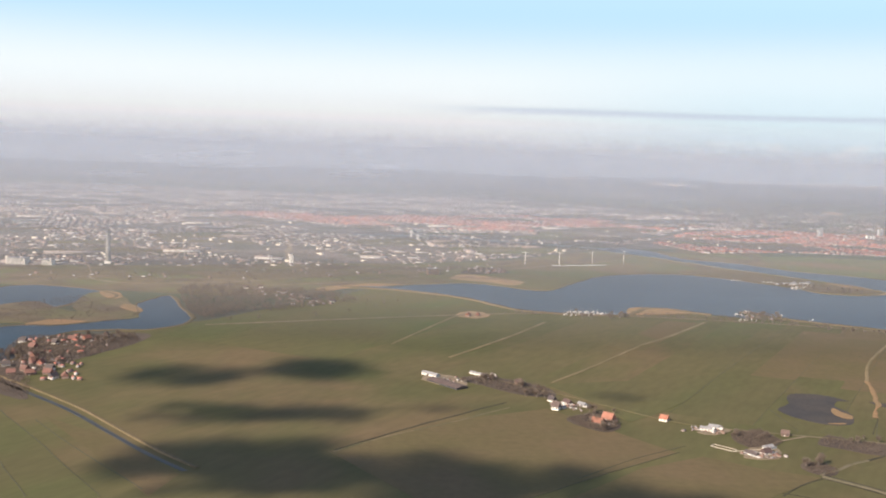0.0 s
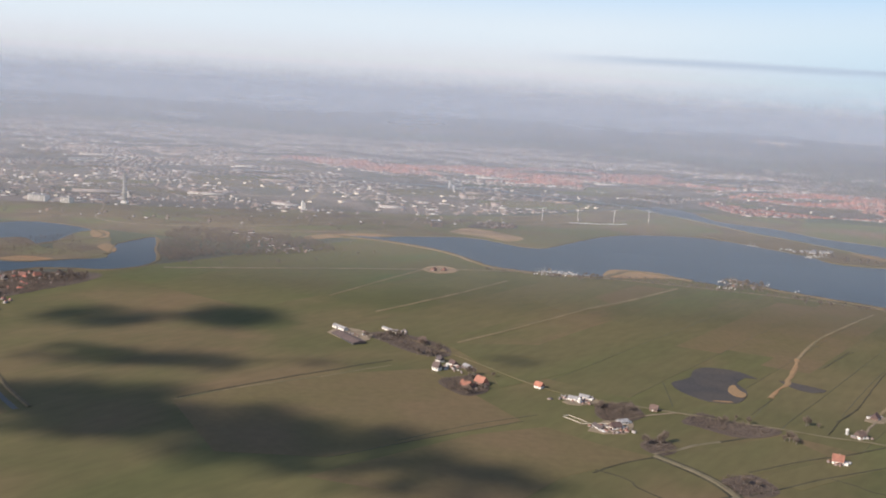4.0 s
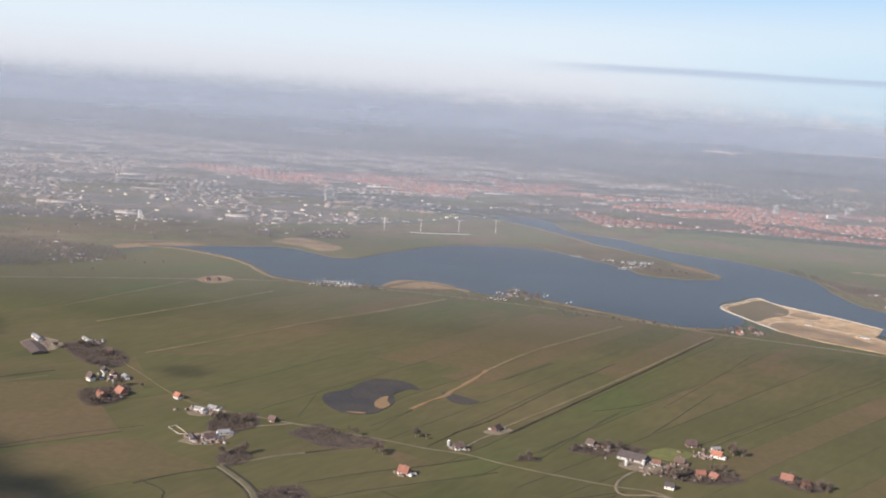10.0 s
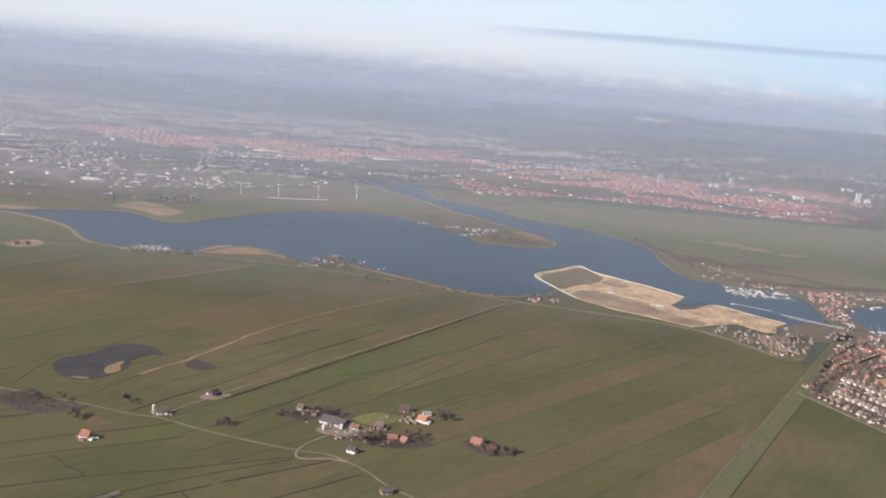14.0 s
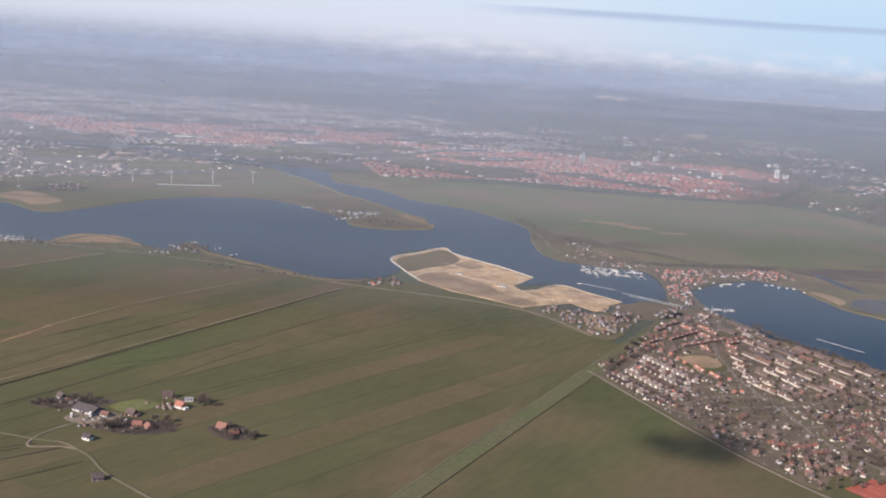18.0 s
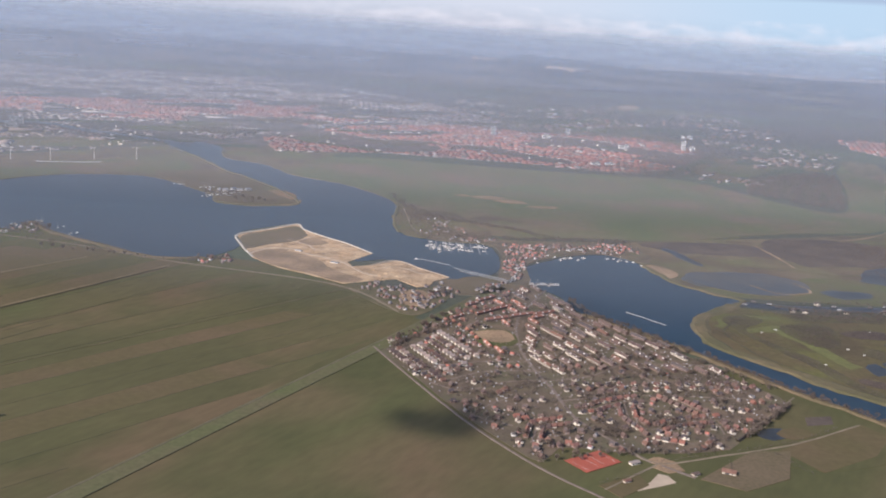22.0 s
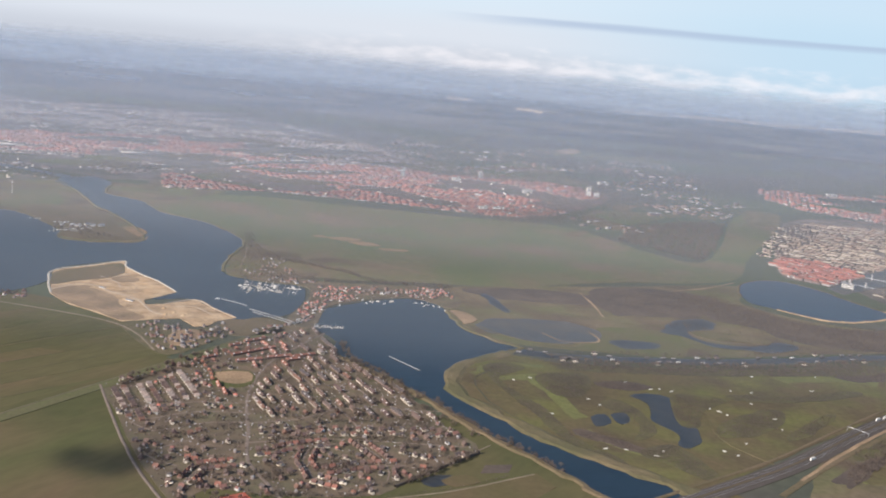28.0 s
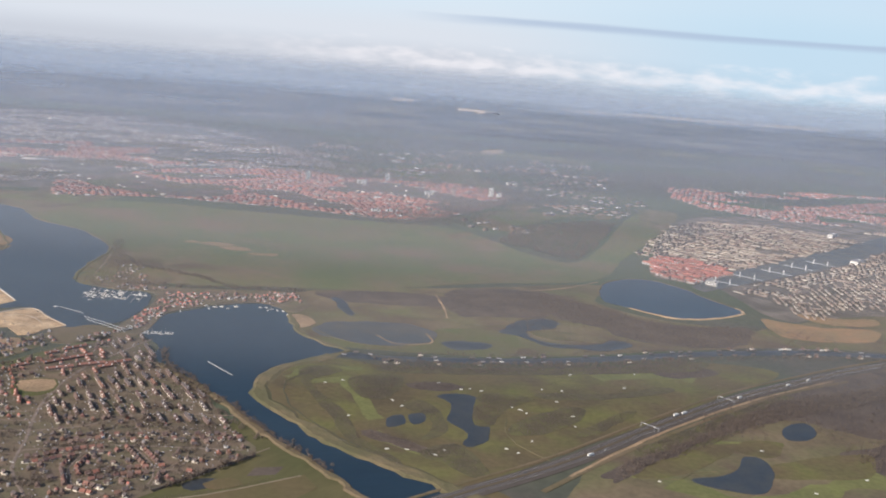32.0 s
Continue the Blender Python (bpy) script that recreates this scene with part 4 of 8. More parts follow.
patch("heath", [(713, 719), (732, 751), (787, 757), (824, 726), (861, 687), (838, 632), (820, 658), (785, 673), (749, 667), (722, 664)], 0.08, M["heath"], label="dark brown heath in the marsh", category="heath", rough=3)
patch("dry_field", [(934, 677), (975, 712), (1071, 766), (1200, 770), (1200, 680), (1037, 672), (973, 651), (932, 647)], 0.08, M["track"], label="tan dry fields beside the canal", category="field", rough=3)
for pts in ([(500, 848), (512, 858), (530, 852), (518, 842)], [(520, 838), (535, 846), (548, 834), (532, 828)], [(548, 822), (572, 826), (570, 818), (552, 816)], [(486, 850), (494, 858), (500, 850)]):
    patch("bare_patch", pts, 0.1, M["orange_reed"], label="bare tan patch in the meadow", category="ground", rough=2, step=4)
for pts, w in (([(560, 720), (640, 752), (720, 790), (800, 830)], 1.2), ([(600, 700), (700, 735), (842, 800)], 2.0), ([(440, 800), (500, 790), (600, 830)], 1.0)):
    ribbon("path", pts, w, 0.12, M["track"], label="faint tan path through the meadow", category="path", step=20, rough=3)

ribbon("sand_rim", [(669, 597), (681, 581.4), (698, 584), (705, 592), (700, 610)], 1.6, 0.24, M["sand_dull"], label="sandy rim of a marsh pool", category="rim", step=4, rough=0.8)
ribbon("sand_rim", [(630, 600), (647, 581), (670, 573), (700, 582)], 1.4, 0.24, M["reed"], label="reedy rim of a marsh pool", category="rim", step=4, rough=0.8)
patch("sand_island", [(770, 632), (783, 639), (798, 638), (817, 632), (821, 625.7), (813, 618), (799, 618.5), (780, 619)], 0.3, M["track"], label="low sandy bank between two pools", category="bank", rough=0.8, step=4)
for pts, w, m, label in (([(706.7, 719.6), (712, 689.5), (715, 653)], 1.6, "sand_dull", "pale sandy path through the marsh"), ([(715, 645), (735, 639), (760, 645.5)], 3.4, "track", "pale band of dry reed in the marsh"),
                         ([(783, 759), (811, 778), (844, 812.5)], 1.6, "sand_dull", "sandy path beside the meadow"), ([(689, 735), (723, 765), (783, 817)], 2.2, "dike_grass", "low green dike along the meadow")):
    ribbon("path", pts, w, 0.2, M[m], label=label, category="path", step=8, rough=1.0)
for pts in ([(955, 721), (971, 717), (998, 709), (1038, 712), (1023, 677), (986, 667), (955, 673)], [(992, 749), (1025, 742), (1056, 751), (1045, 727), (1003, 722)], [(1060, 700), (1160, 720), (1200, 700), (1100, 680)]):
    patch("dry_field", pts, 0.09, M["orange_reed"], label="orange-tan dry field beside the new town", category="field", rough=2.5, step=5)
patch("scrub_ground", [(780, 397), (817, 443), (879, 504), (958, 583), (989, 602), (1100, 610), (1050, 480), (942, 470), (892, 492), (846, 452), (815, 412)], 0.085, M["heath"], label="reddish-brown scrub land beside the motorway", category="undergrowth", rough=3, step=5)
for pts in ([(793, 399), (806, 420), (839, 444), (857, 449), (839, 426), (812, 402)], [(851, 439), (862, 455), (879, 455), (869, 435)], [(855, 410), (872, 429), (919, 448), (906, 418)]):
    patch("clearing", pts, 0.128, M["rough"], label="green clearing in the scrub", category="grass", rough=2, step=4)
ribbon("verge", [(765, 394), (821, 459), (884, 519), (950, 570)], 2.2, 0.3, M["sand_dull"], label="sandy strip beside the motorway", category="verge", step=8, rough=0.5)
patch("brown_plot", [(959, 1191), (986, 1303), (1025, 1294), (993, 1186)], 0.12, M["track"], label="bare brown plot at the edge of town", category="field", rough=1)

for pts, m in (([(448, 690), (460, 720), (452, 770), (470, 760), (500, 700), (480, 668)], "marsh"), ([(480, 690), (520, 700), (570, 696), (540, 720), (495, 715)], "heath"), ([(500, 735), (560, 745), (600, 730), (560, 760), (510, 765)], "marsh"), ([(620, 700), (680, 720), (740, 705), (690, 680), (640, 680)], "heath")):
    patch("rough_grass", pts, 0.09, M[m], label="brown rough grass beside the river", category="grass", rough=4, step=5)
# ---- towns as masses, far off ----
def town(poly, spacing, ang, roof, seed, size=(6.5, 2.6, 1.5, 1.2), fill=0.8, flat=False, holes=()):
    r = np.random.default_rng(seed)
    xs, ys = np.array(poly, float).T
    ca, sa = math.cos(ang), math.sin(ang)
    cx, cy = xs.mean(), ys.mean()
    reach = max(np.ptp(xs), np.ptp(ys)) * 0.75
    gu, gv = np.meshgrid(np.arange(-reach, reach, spacing[0]), np.arange(-reach, reach, spacing[1]))
    gu, gv = gu.ravel() + r.normal(0, spacing[0] * 0.12, gu.size), gv.ravel() + r.normal(0, spacing[1] * 0.08, gu.size)
    px, py = cx + gu * ca - gv * sa, cy + gu * sa + gv * ca
    ok = inside(px, py, poly) & (r.uniform(0, 1, px.size) < fill)
    for h in holes:
        ok &= ~inside(px, py, h)
    pos = np.stack([px[ok], py[ok]], 1)
    n = len(pos)
    turn = ang + r.normal(0, 0.03, n) + (r.uniform(0, 1, n) < 0.18) * math.pi / 2
    ln = size[0] * r.uniform(0.7, 1.35, n)
    return pos, turn, ln, size[1] * r.uniform(0.8, 1.25, n), size[2] * r.uniform(0.75, 1.4, n), size[3] * r.uniform(0.6, 1.1, n) * (0.03 if flat else 1), roof


CITY = [(-286, 770), (-480, 790), (-900, 1400), (-1100, 2300), (-296, 2142), (67, 2222), (390, 1876), (590, 1404), (499, 1100), (353, 1120), (256, 1085), (192, 1040), (100, 960), (0, 870), (-100, 840)]
WORKS = [(-300, 765), (-470, 800), (-560, 980), (-150, 1090), (150, 1130), (180, 1050), (90, 940), (0, 860), (-110, 815)]
RED = [(298, 1046), (407, 1090), (537, 1083), (664, 1057), (720, 1105), (808, 1300), (773, 1421), (651, 1408), (486, 1436), (350, 1335), (266, 1151)]
NEWTOWN = [(905, 890), (1000, 1190), (1079, 1290), (1199, 1320), (1500, 1330), (1500, 760), (1062, 746), (975, 722), (957, 790), (950, 825), (925, 840)]
RED_ESTATE = [(908, 913), (927, 951), (956, 954), (987, 917), (977, 883), (930, 834), (918, 843), (906, 857)]
TCANAL = [(928, 824), (936, 836), (990, 908), (1097, 1025), (1172, 1105), (1276, 1226), (1300, 1200), (1224, 1110), (1136, 1001), (1086, 949), (1006, 874), (944, 816), (934, 806)]
def tiles(poly, nx, ny, seed):
    """Splits a plan into uneven quarters."""
    r = np.random.default_rng(seed)
    xs, ys = np.array(poly, float).T
    gx = np.linspace(xs.min(), xs.max(), nx + 1)
    gy = np.linspace(ys.min(), ys.max(), ny + 1)
    jit = r.uniform(-0.25, 0.25, (nx + 1, ny + 1, 2)) * [(gx[1] - gx[0]), (gy[1] - gy[0])]
    return [[(gx[i + a] + jit[i + a, j + b, 0], gy[j + b] + jit[i + a, j + b, 1]) for a, b in ((0, 0), (1, 0), (1, 1), (0, 1))] for i in range(nx) for j in range(ny)]


def clumpy(x, y, s):
    """A broad uneven pattern between -1 and 1: parks and building blocks."""
    return 0.5 * (np.sin(x / s + 1.7 * np.sin(y / (1.3 * s))) + np.sin(y / (0.7 * s) + 1.3 * np.sin(x / (0.9 * s) + 1)))


def quarter(name, poly, cells, spacing, mats, label, seed, holes=(), ang=None, gaps=-0.35, **kw):
    got = []
    r = np.random.default_rng(seed)
    for k, c in enumerate(cells):
        p = town(c, spacing, r.uniform(-0.3, 0.9) if ang is None else ang + 1.571 * (k % 2), None, seed + k, **kw)
        x, y = p[0][:, 0], p[0][:, 1]
        ok = inside(x, y, poly) & (clumpy(x, y, 34) > gaps) & (clumpy(x + 50, y, 75) > -0.62)
        for h in list(holes) + PARKS:
            ok &= ~inside(p[0][:, 0], p[0][:, 1], h)
        got.append([v[ok] for v in p[:6]])
    cat = [np.concatenate([g[i] for g in got]) for i in range(6)]
    house_mass(name, *cat, mats, label, "houses")
    return cat[0]


patch("town_floor", CITY, 0.05, M["town_floor"], label="paved ground between the city houses", category="ground")
patch("town_floor", RED, 0.06, M["red_floor"], label="paved ground between the red-roofed houses", category="ground")
patch("town_floor", NEWTOWN, 0.06, M["new_floor"], label="paved ground between the new town houses", category="ground")
HARBOUR = [(-90, 1140), (-32, 1147), (4, 1160), (67, 1121), (137, 1092), (190, 1062)]
PARKS = [[(x, y - 9) for x, y in HARBOUR] + [(x, y + 9) for x, y in reversed(HARBOUR)]]
rp = np.random.default_rng(77)
for k in range(62):
    x, y = rp.uniform(-900, 560), rp.uniform(800, 2050) if k % 2 else rp.uniform(800, 1300)
    if inside(np.array([x]), np.array([y]), CITY)[0]:
        w, h, t0 = rp.uniform(14, 60), rp.uniform(10, 36), rp.uniform(-0.5, 0.6)
        c0, s0 = math.cos(t0), math.sin(t0)
        PARKS.append([(x + w * a * c0 - h * b * s0, y + w * a * s0 + h * b * c0) for a, b in ((-1, -0.8), (0.1, -1), (1, -0.5), (0.9, 0.8), (-0.2, 1), (-1, 0.6))])
        patch("city_park", PARKS[-1], 0.12, M[("far_grass", "bank", "ground", "track")[k % 4]], label="open green or brown ground between city quarters", category="park", rough=3)
ribbon("harbour_arm", HARBOUR + [(225, 1050)], 15, 0.2, M["water"], label="narrow blue harbour arm beside the works", category="harbour", step=10, rough=1.2)
AVENUES = [[(-520, 860), (-250, 900), (-50, 960), (190, 1060), (330, 1130)], [(-900, 1500), (-500, 1250), (-200, 1130), (120, 1120)], [(-120, 830), (-160, 1100), (-300, 1500), (-350, 2050)], [(60, 900), (40, 1200), (100, 1600), (150, 2000)], [(-350, 800), (-480, 1100), (-650, 1700)], [(300, 1130), (330, 1400), (300, 1800)], [(-700, 1700), (-200, 1560), (200, 1500), (560, 1420)]]
for pts in AVENUES:
    ribbon("avenue", pts, 4.5, 0.15, M["road"], label="wide pale road through the city", category="road", step=40, rough=5)
OLDCITY = [(-560, 980), (-900, 1450), (-1050, 2250), (-296, 2100), (67, 2150), (390, 1876), (590, 1450), (350, 1380), (266, 1180), (190, 1060), (150, 1130), (-150, 1090)]
quarter("city_houses", OLDCITY, tiles(OLDCITY, 11, 10, 3), (8.6, 4.4), [M["walls_city"], M["roof_city"]], "dense far city of small pale and red-roofed houses", 40, fill=0.62, size=(4.4, 1.5, 0.8, 0.55), gaps=-0.25)
quarter("city_blocks", OLDCITY, tiles(OLDCITY, 6, 6, 23), (34, 30), [M["walls_city"], M["roof_city"]], "larger pale flat-roofed blocks among the city houses", 60, fill=0.25, size=(9, 3.4, 2.0, 1.0), flat=True, gaps=-0.4)
quarter("city_red_roofs", [(0, 1500), (-300, 1450), (-250, 1300), (60, 1250), (280, 1300), (420, 1480), (200, 1620)], tiles(OLDCITY, 9, 9, 33), (8.4, 4.4), [M["walls_mixed"], M["roof_red"]], "old quarter of red-roofed houses", 66, fill=0.75, size=(6, 1.9, 1.1, 0.9), gaps=-0.3)
quarter("works_sheds", WORKS, tiles(WORKS, 6, 5, 4), (22, 9), [M["walls_city"], M["roof_city"]], "low flat-roofed factory sheds of the industrial estate", 80, fill=0.4, flat=True, size=(9, 3.0, 0.9, 1.0), gaps=-0.25)
quarter("works_houses", WORKS, tiles(WORKS, 6, 5, 5), (11, 8), [M["walls_city"], M["roof_city"]], "small pale buildings between the factory sheds", 90, fill=0.5, size=(3.0, 1.5, 0.8, 0.5), gaps=-0.35)
quarter("red_roofed_houses", RED, tiles(RED, 7, 4, 6), (7.6, 3.5), [M["walls_mixed"], M["roof_red"]], "far rows of houses with red tiled roofs", 120, fill=0.85, size=(6.6, 1.7, 0.9, 0.8), gaps=-0.5)
quarter("suburb_houses", RED, tiles(RED, 5, 4, 7), (15, 12), [M["walls_mixed"], M["roof_mixed"]], "scattered pale suburb houses and flats", 140, fill=0.5, size=(6, 2.6, 2.0, 0.5), gaps=-0.1)
rl = np.random.default_rng(15)
lp = np.concatenate([scatter(WORKS, 26, rl), scatter([(-560, 980), (-850, 1400), (300, 1500), (560, 1420), (260, 1150)], 34, rl)])
house_mass("long_sheds", lp, rl.choice((0.25, 0.35, -0.1, 1.7, 0.3), len(lp)), rl.uniform(18, 52, len(lp)), rl.uniform(5, 9, len(lp)), 2.0, 0.15, [M["walls_city"], M["roof_pale"]], "long pale factory and warehouse roofs in the city", "sheds")
bp = np.concatenate([scatter(WORKS, 110, rl), scatter(OLDCITY, 170, rl), scatter(RED, 60, rl)])
house_mass("bright_buildings", bp, rl.uniform(-0.3, 0.6, len(bp)), rl.uniform(1.0, 5, len(bp)), rl.uniform(0.8, 1.6, len(bp)), rl.uniform(0.6, 2.4, len(bp)), 0.1, [M["cream"], M["roof_pale"]], "small bright white buildings scattered through the city", "buildings")
NEW_WEST = [(902, 956), (932, 1031), (992, 1169), (1040, 1225), (1050, 1180), (1004, 1096), (962, 1020), (938, 962)]
NEW_NORTH = [(938, 962), (962, 1020), (1004, 1096), (1050, 1180), (1040, 1225), (1051, 1236), (1083, 1225), (1165, 1251), (1228, 1230), (1330, 1290), (1400, 1330), (1276, 1226), (1172, 1105), (1097, 1025), (992, 912), (957, 956)]
NEW_BANK = [(958, 812), (1006, 868), (1086, 944), (1136, 996), (1224, 1104), (1400, 1300), (1400, 1180), (1240, 1030), (1140, 940), (1050, 862), (990, 800)]
NEW_SOUTH = [(990, 800), (1050, 862), (1140, 940), (1240, 1030), (1400, 1180), (1400, 790), (1079, 784), (1032, 769), (1004, 728), (984, 740), (968, 762)]
for rows_of, cells, gap, turn, seed, ln in ((NEW_WEST, [NEW_WEST], (9.5, 5.6), 58, 160, 7.6), (NEW_NORTH, [NEW_NORTH], (10.5, 5.4), -33, 165, 8.4), (NEW_BANK, [NEW_BANK], (9.5, 5.6), 42, 170, 7.4), (NEW_SOUTH, tiles(NEW_SOUTH, 3, 2, 9), (10.5, 5.8), 84, 175, 8.2)):
    quarter("new_town_houses", rows_of, cells, gap, [M["new_walls"], M["roof_tan"]], "orderly rows of cream-fronted new town houses", seed, holes=[RED_ESTATE, TCANAL], fill=0.9, size=(ln, 1.5, 1.15, 0.6), ang=radians(turn), gaps=-0.9)
quarter("red_estate_houses", RED_ESTATE, [RED_ESTATE], (8, 4.2), [M["walls_mixed"], M["roof_bright"]], "tight rows of new houses with bright red roofs", 200, fill=0.97, size=(8.5, 2.9, 1.5, 1.1), ang=radians(-40), gaps=-2)
OUTSKIRT = [(430, 1450), (640, 1420), (800, 1420), (1000, 1340), (1000, 1900), (500, 2000)]
quarter("suburb_houses", OUTSKIRT, tiles(OUTSKIRT, 4, 4, 12), (16, 14), [M["walls_mixed"], M["roof_mixed"]], "scattered pale houses among far woods", 220, fill=0.5, size=(7, 3, 1.8, 0.8), gaps=0.1)
FARTOWN = [(1090, 1640), (1046, 1374), (1060, 1262), (1165, 1275), (1228, 1255), (1330, 1310), (1420, 1350), (1750, 1480), (1850, 1750), (1457, 1700), (1349, 1690), (1176, 1580)]
quarter("red_roofed_houses", FARTOWN, tiles(FARTOWN, 4, 3, 13), (9, 5.5), [M["walls_mixed"], M["roof_red"]], "far village of red-roofed houses among trees", 240, fill=0.75, size=(6, 2.2, 1.2, 1.0), gaps=-0.45)
EDGE = [(720, 1070), (790, 1010), (840, 1090), (905, 1175), (960, 1235), (1000, 1340), (830, 1400), (790, 1200)]
quarter("suburb_houses", EDGE, tiles(EDGE, 4, 4, 14), (14, 11), [M["walls_mixed"], M["roof_mixed"]], "scattered pale houses and sheds beside the meadow", 260, fill=0.5, size=(7, 2.6, 1.4, 0.5), gaps=0.0)
CLEARINGS = []
for pts, m in (([(588, 2107), (637, 2140), (635, 2062), (606, 2049)], "track"), ([(804, 2023), (845, 2079), (846, 1999), (807, 1947)], "sand_dull"), ([(958, 2023), (978, 1951), (996, 1850), (976, 1880)], "track"), ([(450, 2740), (523, 2873), (512, 2715)], "track"), ([(378, 2154), (415, 2225), (418, 2137)], "track"), ([(620, 1520), (723, 1686), (778, 1564), (736, 1358), (666, 1371)], "far_grass"), ([(521, 1574), (595, 1580), (600, 1480), (538, 1456)], "far_grass"), ([(742, 1400), (775, 1503), (806, 1403), (745, 1319)], "far_grass"),
               ([(748, 1089), (769, 1136), (796, 1074), (778, 1040)], "bank"), ([(720, 989), (740, 1017), (746, 1006), (726, 965)], "bank"), ([(803, 1239), (824, 1262), (821, 1207), (801, 1196)], "bank"), ([(887, 1288), (915, 1287), (913, 1262), (886, 1260)], "track"), ([(908, 1217), (928, 1222), (921, 1188), (902, 1184)], "track"), ([(760, 1150), (800, 1190), (880, 1200), (850, 1160), (800, 1090)], "far_grass")):
    CLEARINGS.append(pts)
    patch("far_meadow", pts, 0.11, M[m], label="open pale field or clearing among the far woods", category="meadow", rough=4, step=12)
for k in range(40):
    x, y = rng.uniform(-900, 2300), rng.uniform(1500, 3300)
    if y > 1900 - 0.25 * x or x > 700:
        w, h = rng.uniform(30, 160), rng.uniform(25, 110)
        CLEARINGS.append([(x - w, y - h * 0.3), (x, y - h * 0.6), (x + w, y - h * 0.2), (x + w * 0.8, y + h * 0.5), (x - w * 0.6, y + h * 0.6)])
        patch("far_meadow", CLEARINGS[-1], 0.08, M["far_grass" if k % 4 else "track"] if k % 8 else M["bank"], label="open clearing among the far woods", category="meadow", rough=10, step=25)

# ---- woods ----
rw = np.random.default_rng(11)
def leafy(poly, n, gap, holes=()):
    """Trees mostly in the parks and gaps between building blocks."""
    p = scatter(poly, n, rw, holes)
    return p[(clumpy(p[:, 0], p[:, 1], 34) < gap) | (rw.uniform(0, 1, len(p)) < 0.35)]


for k, c in enumerate(PARKS[1:]):
    if k % 3 != 1:
        cp = scatter(c, 260 if k % 3 == 0 else 90, rw)
        tree_mass("park_trees", cp + rw.normal(0, 2.5, cp.shape), 3.2, 5, rw, "bare grey trees of a city park", fine=False)
tree_mass("city_trees", leafy(CITY, 22000, -0.2, [WORKS]), 3.0, 4, rw, "bare street and garden trees between city houses", fine=False)
tree_mass("city_trees", leafy(WORKS, 8000, -0.1), 2.2, 4, rw, "bare trees between the factory sheds", fine=False)
tree_mass("city_trees", leafy(RED, 3600, -0.4), 2.6, 4, rw, "bare garden trees between red-roofed houses", fine=False)
tree_mass("city_trees", leafy(NEWTOWN, 7000, -0.4, [TCANAL, RED_ESTATE]), 1.5, 4, rw, "bare young street trees in the new town", fine=False)
tree_mass("city_trees", scatter(OUTSKIRT, 5000, rw), 3.6, 4, rw, "bare trees between scattered houses", fine=False)
tree_mass("city_trees", scatter(EDGE, 1200, rw), 2.8, 5, rw, "bare trees and hedges beside the meadow", fine=False)
for pts in ([(-296, 2142), (67, 2222), (390, 1876), (590, 1404)], [(808, 1300), (773, 1421), (651, 1408), (486, 1436)], [(664, 1057), (720, 1105), (808, 1300)]):
    line = []
    for (x0, y0), (x1, y1) in zip(pts, pts[1:]):
        s = rw.uniform(0, 1, 500)[:, None]
        line.append(np.array([[x0, y0]]) * (1 - s) + np.array([[x1, y1]]) * s)
    line = np.concatenate(line)
    tree_mass("edge_trees", line + rw.normal(0, 26, line.shape), 3.8, 4, rw, "bare trees along the edge of the city", fine=False)
FARWOOD = [(-2600, 2300), (-800, 2450), (-300, 2200), (80, 2260), (420, 1900), (640, 1440), (830, 1420), (1000, 1330), (1500, 1350), (2600, 1700), (3300, 2600), (2600, 2600), (-2600, 2600)]
p = scatter(FARWOOD, 46000, rw, CLEARINGS)
tree_mass("far_woods", p[clumpy(p[:, 0], p[:, 1], 90) > -0.45], 4.8, 3, rw, "dark bare woods on the far dunes", fine=False)


def canopy(x0, x1, y0, y1, step):
    """The closed crown cover of the farthest woods: one uneven sheet with gaps."""
    nx, ny = int((x1 - x0) / step), int((y1 - y0) / step)
    gx, gy = np.meshgrid(np.linspace(x0, x1, nx + 1), np.linspace(y0, y1, ny + 1))
    gx, gy = gx + rw.uniform(-0.4, 0.4, gx.shape) * step, gy + rw.uniform(-0.4, 0.4, gx.shape) * step
    h = 2.5 + 2.0 * clumpy(gx, gy, 140) + 1.6 * clumpy(gx, gy, 47) + rw.uniform(-0.8, 0.8, gx.shape)
    idx = np.arange(gx.size).reshape(gx.shape)
    q = np.stack([idx[:-1, :-1], idx[:-1, 1:], idx[1:, 1:], idx[1:, :-1]], -1).reshape(-1, 4)
    q = q[h.ravel()[q].mean(1) > 0.6]
    me = raw_mesh("far_canopy", np.stack([gx.ravel(), gy.ravel(), np.maximum(h.ravel(), -0.3)], 1), q.ravel(), np.full(len(q), 4), None, [M["canopy"]])
    tagged(new("far_canopy", me), "closed bare canopy of the farthest woods", "woods", "", "stuff")


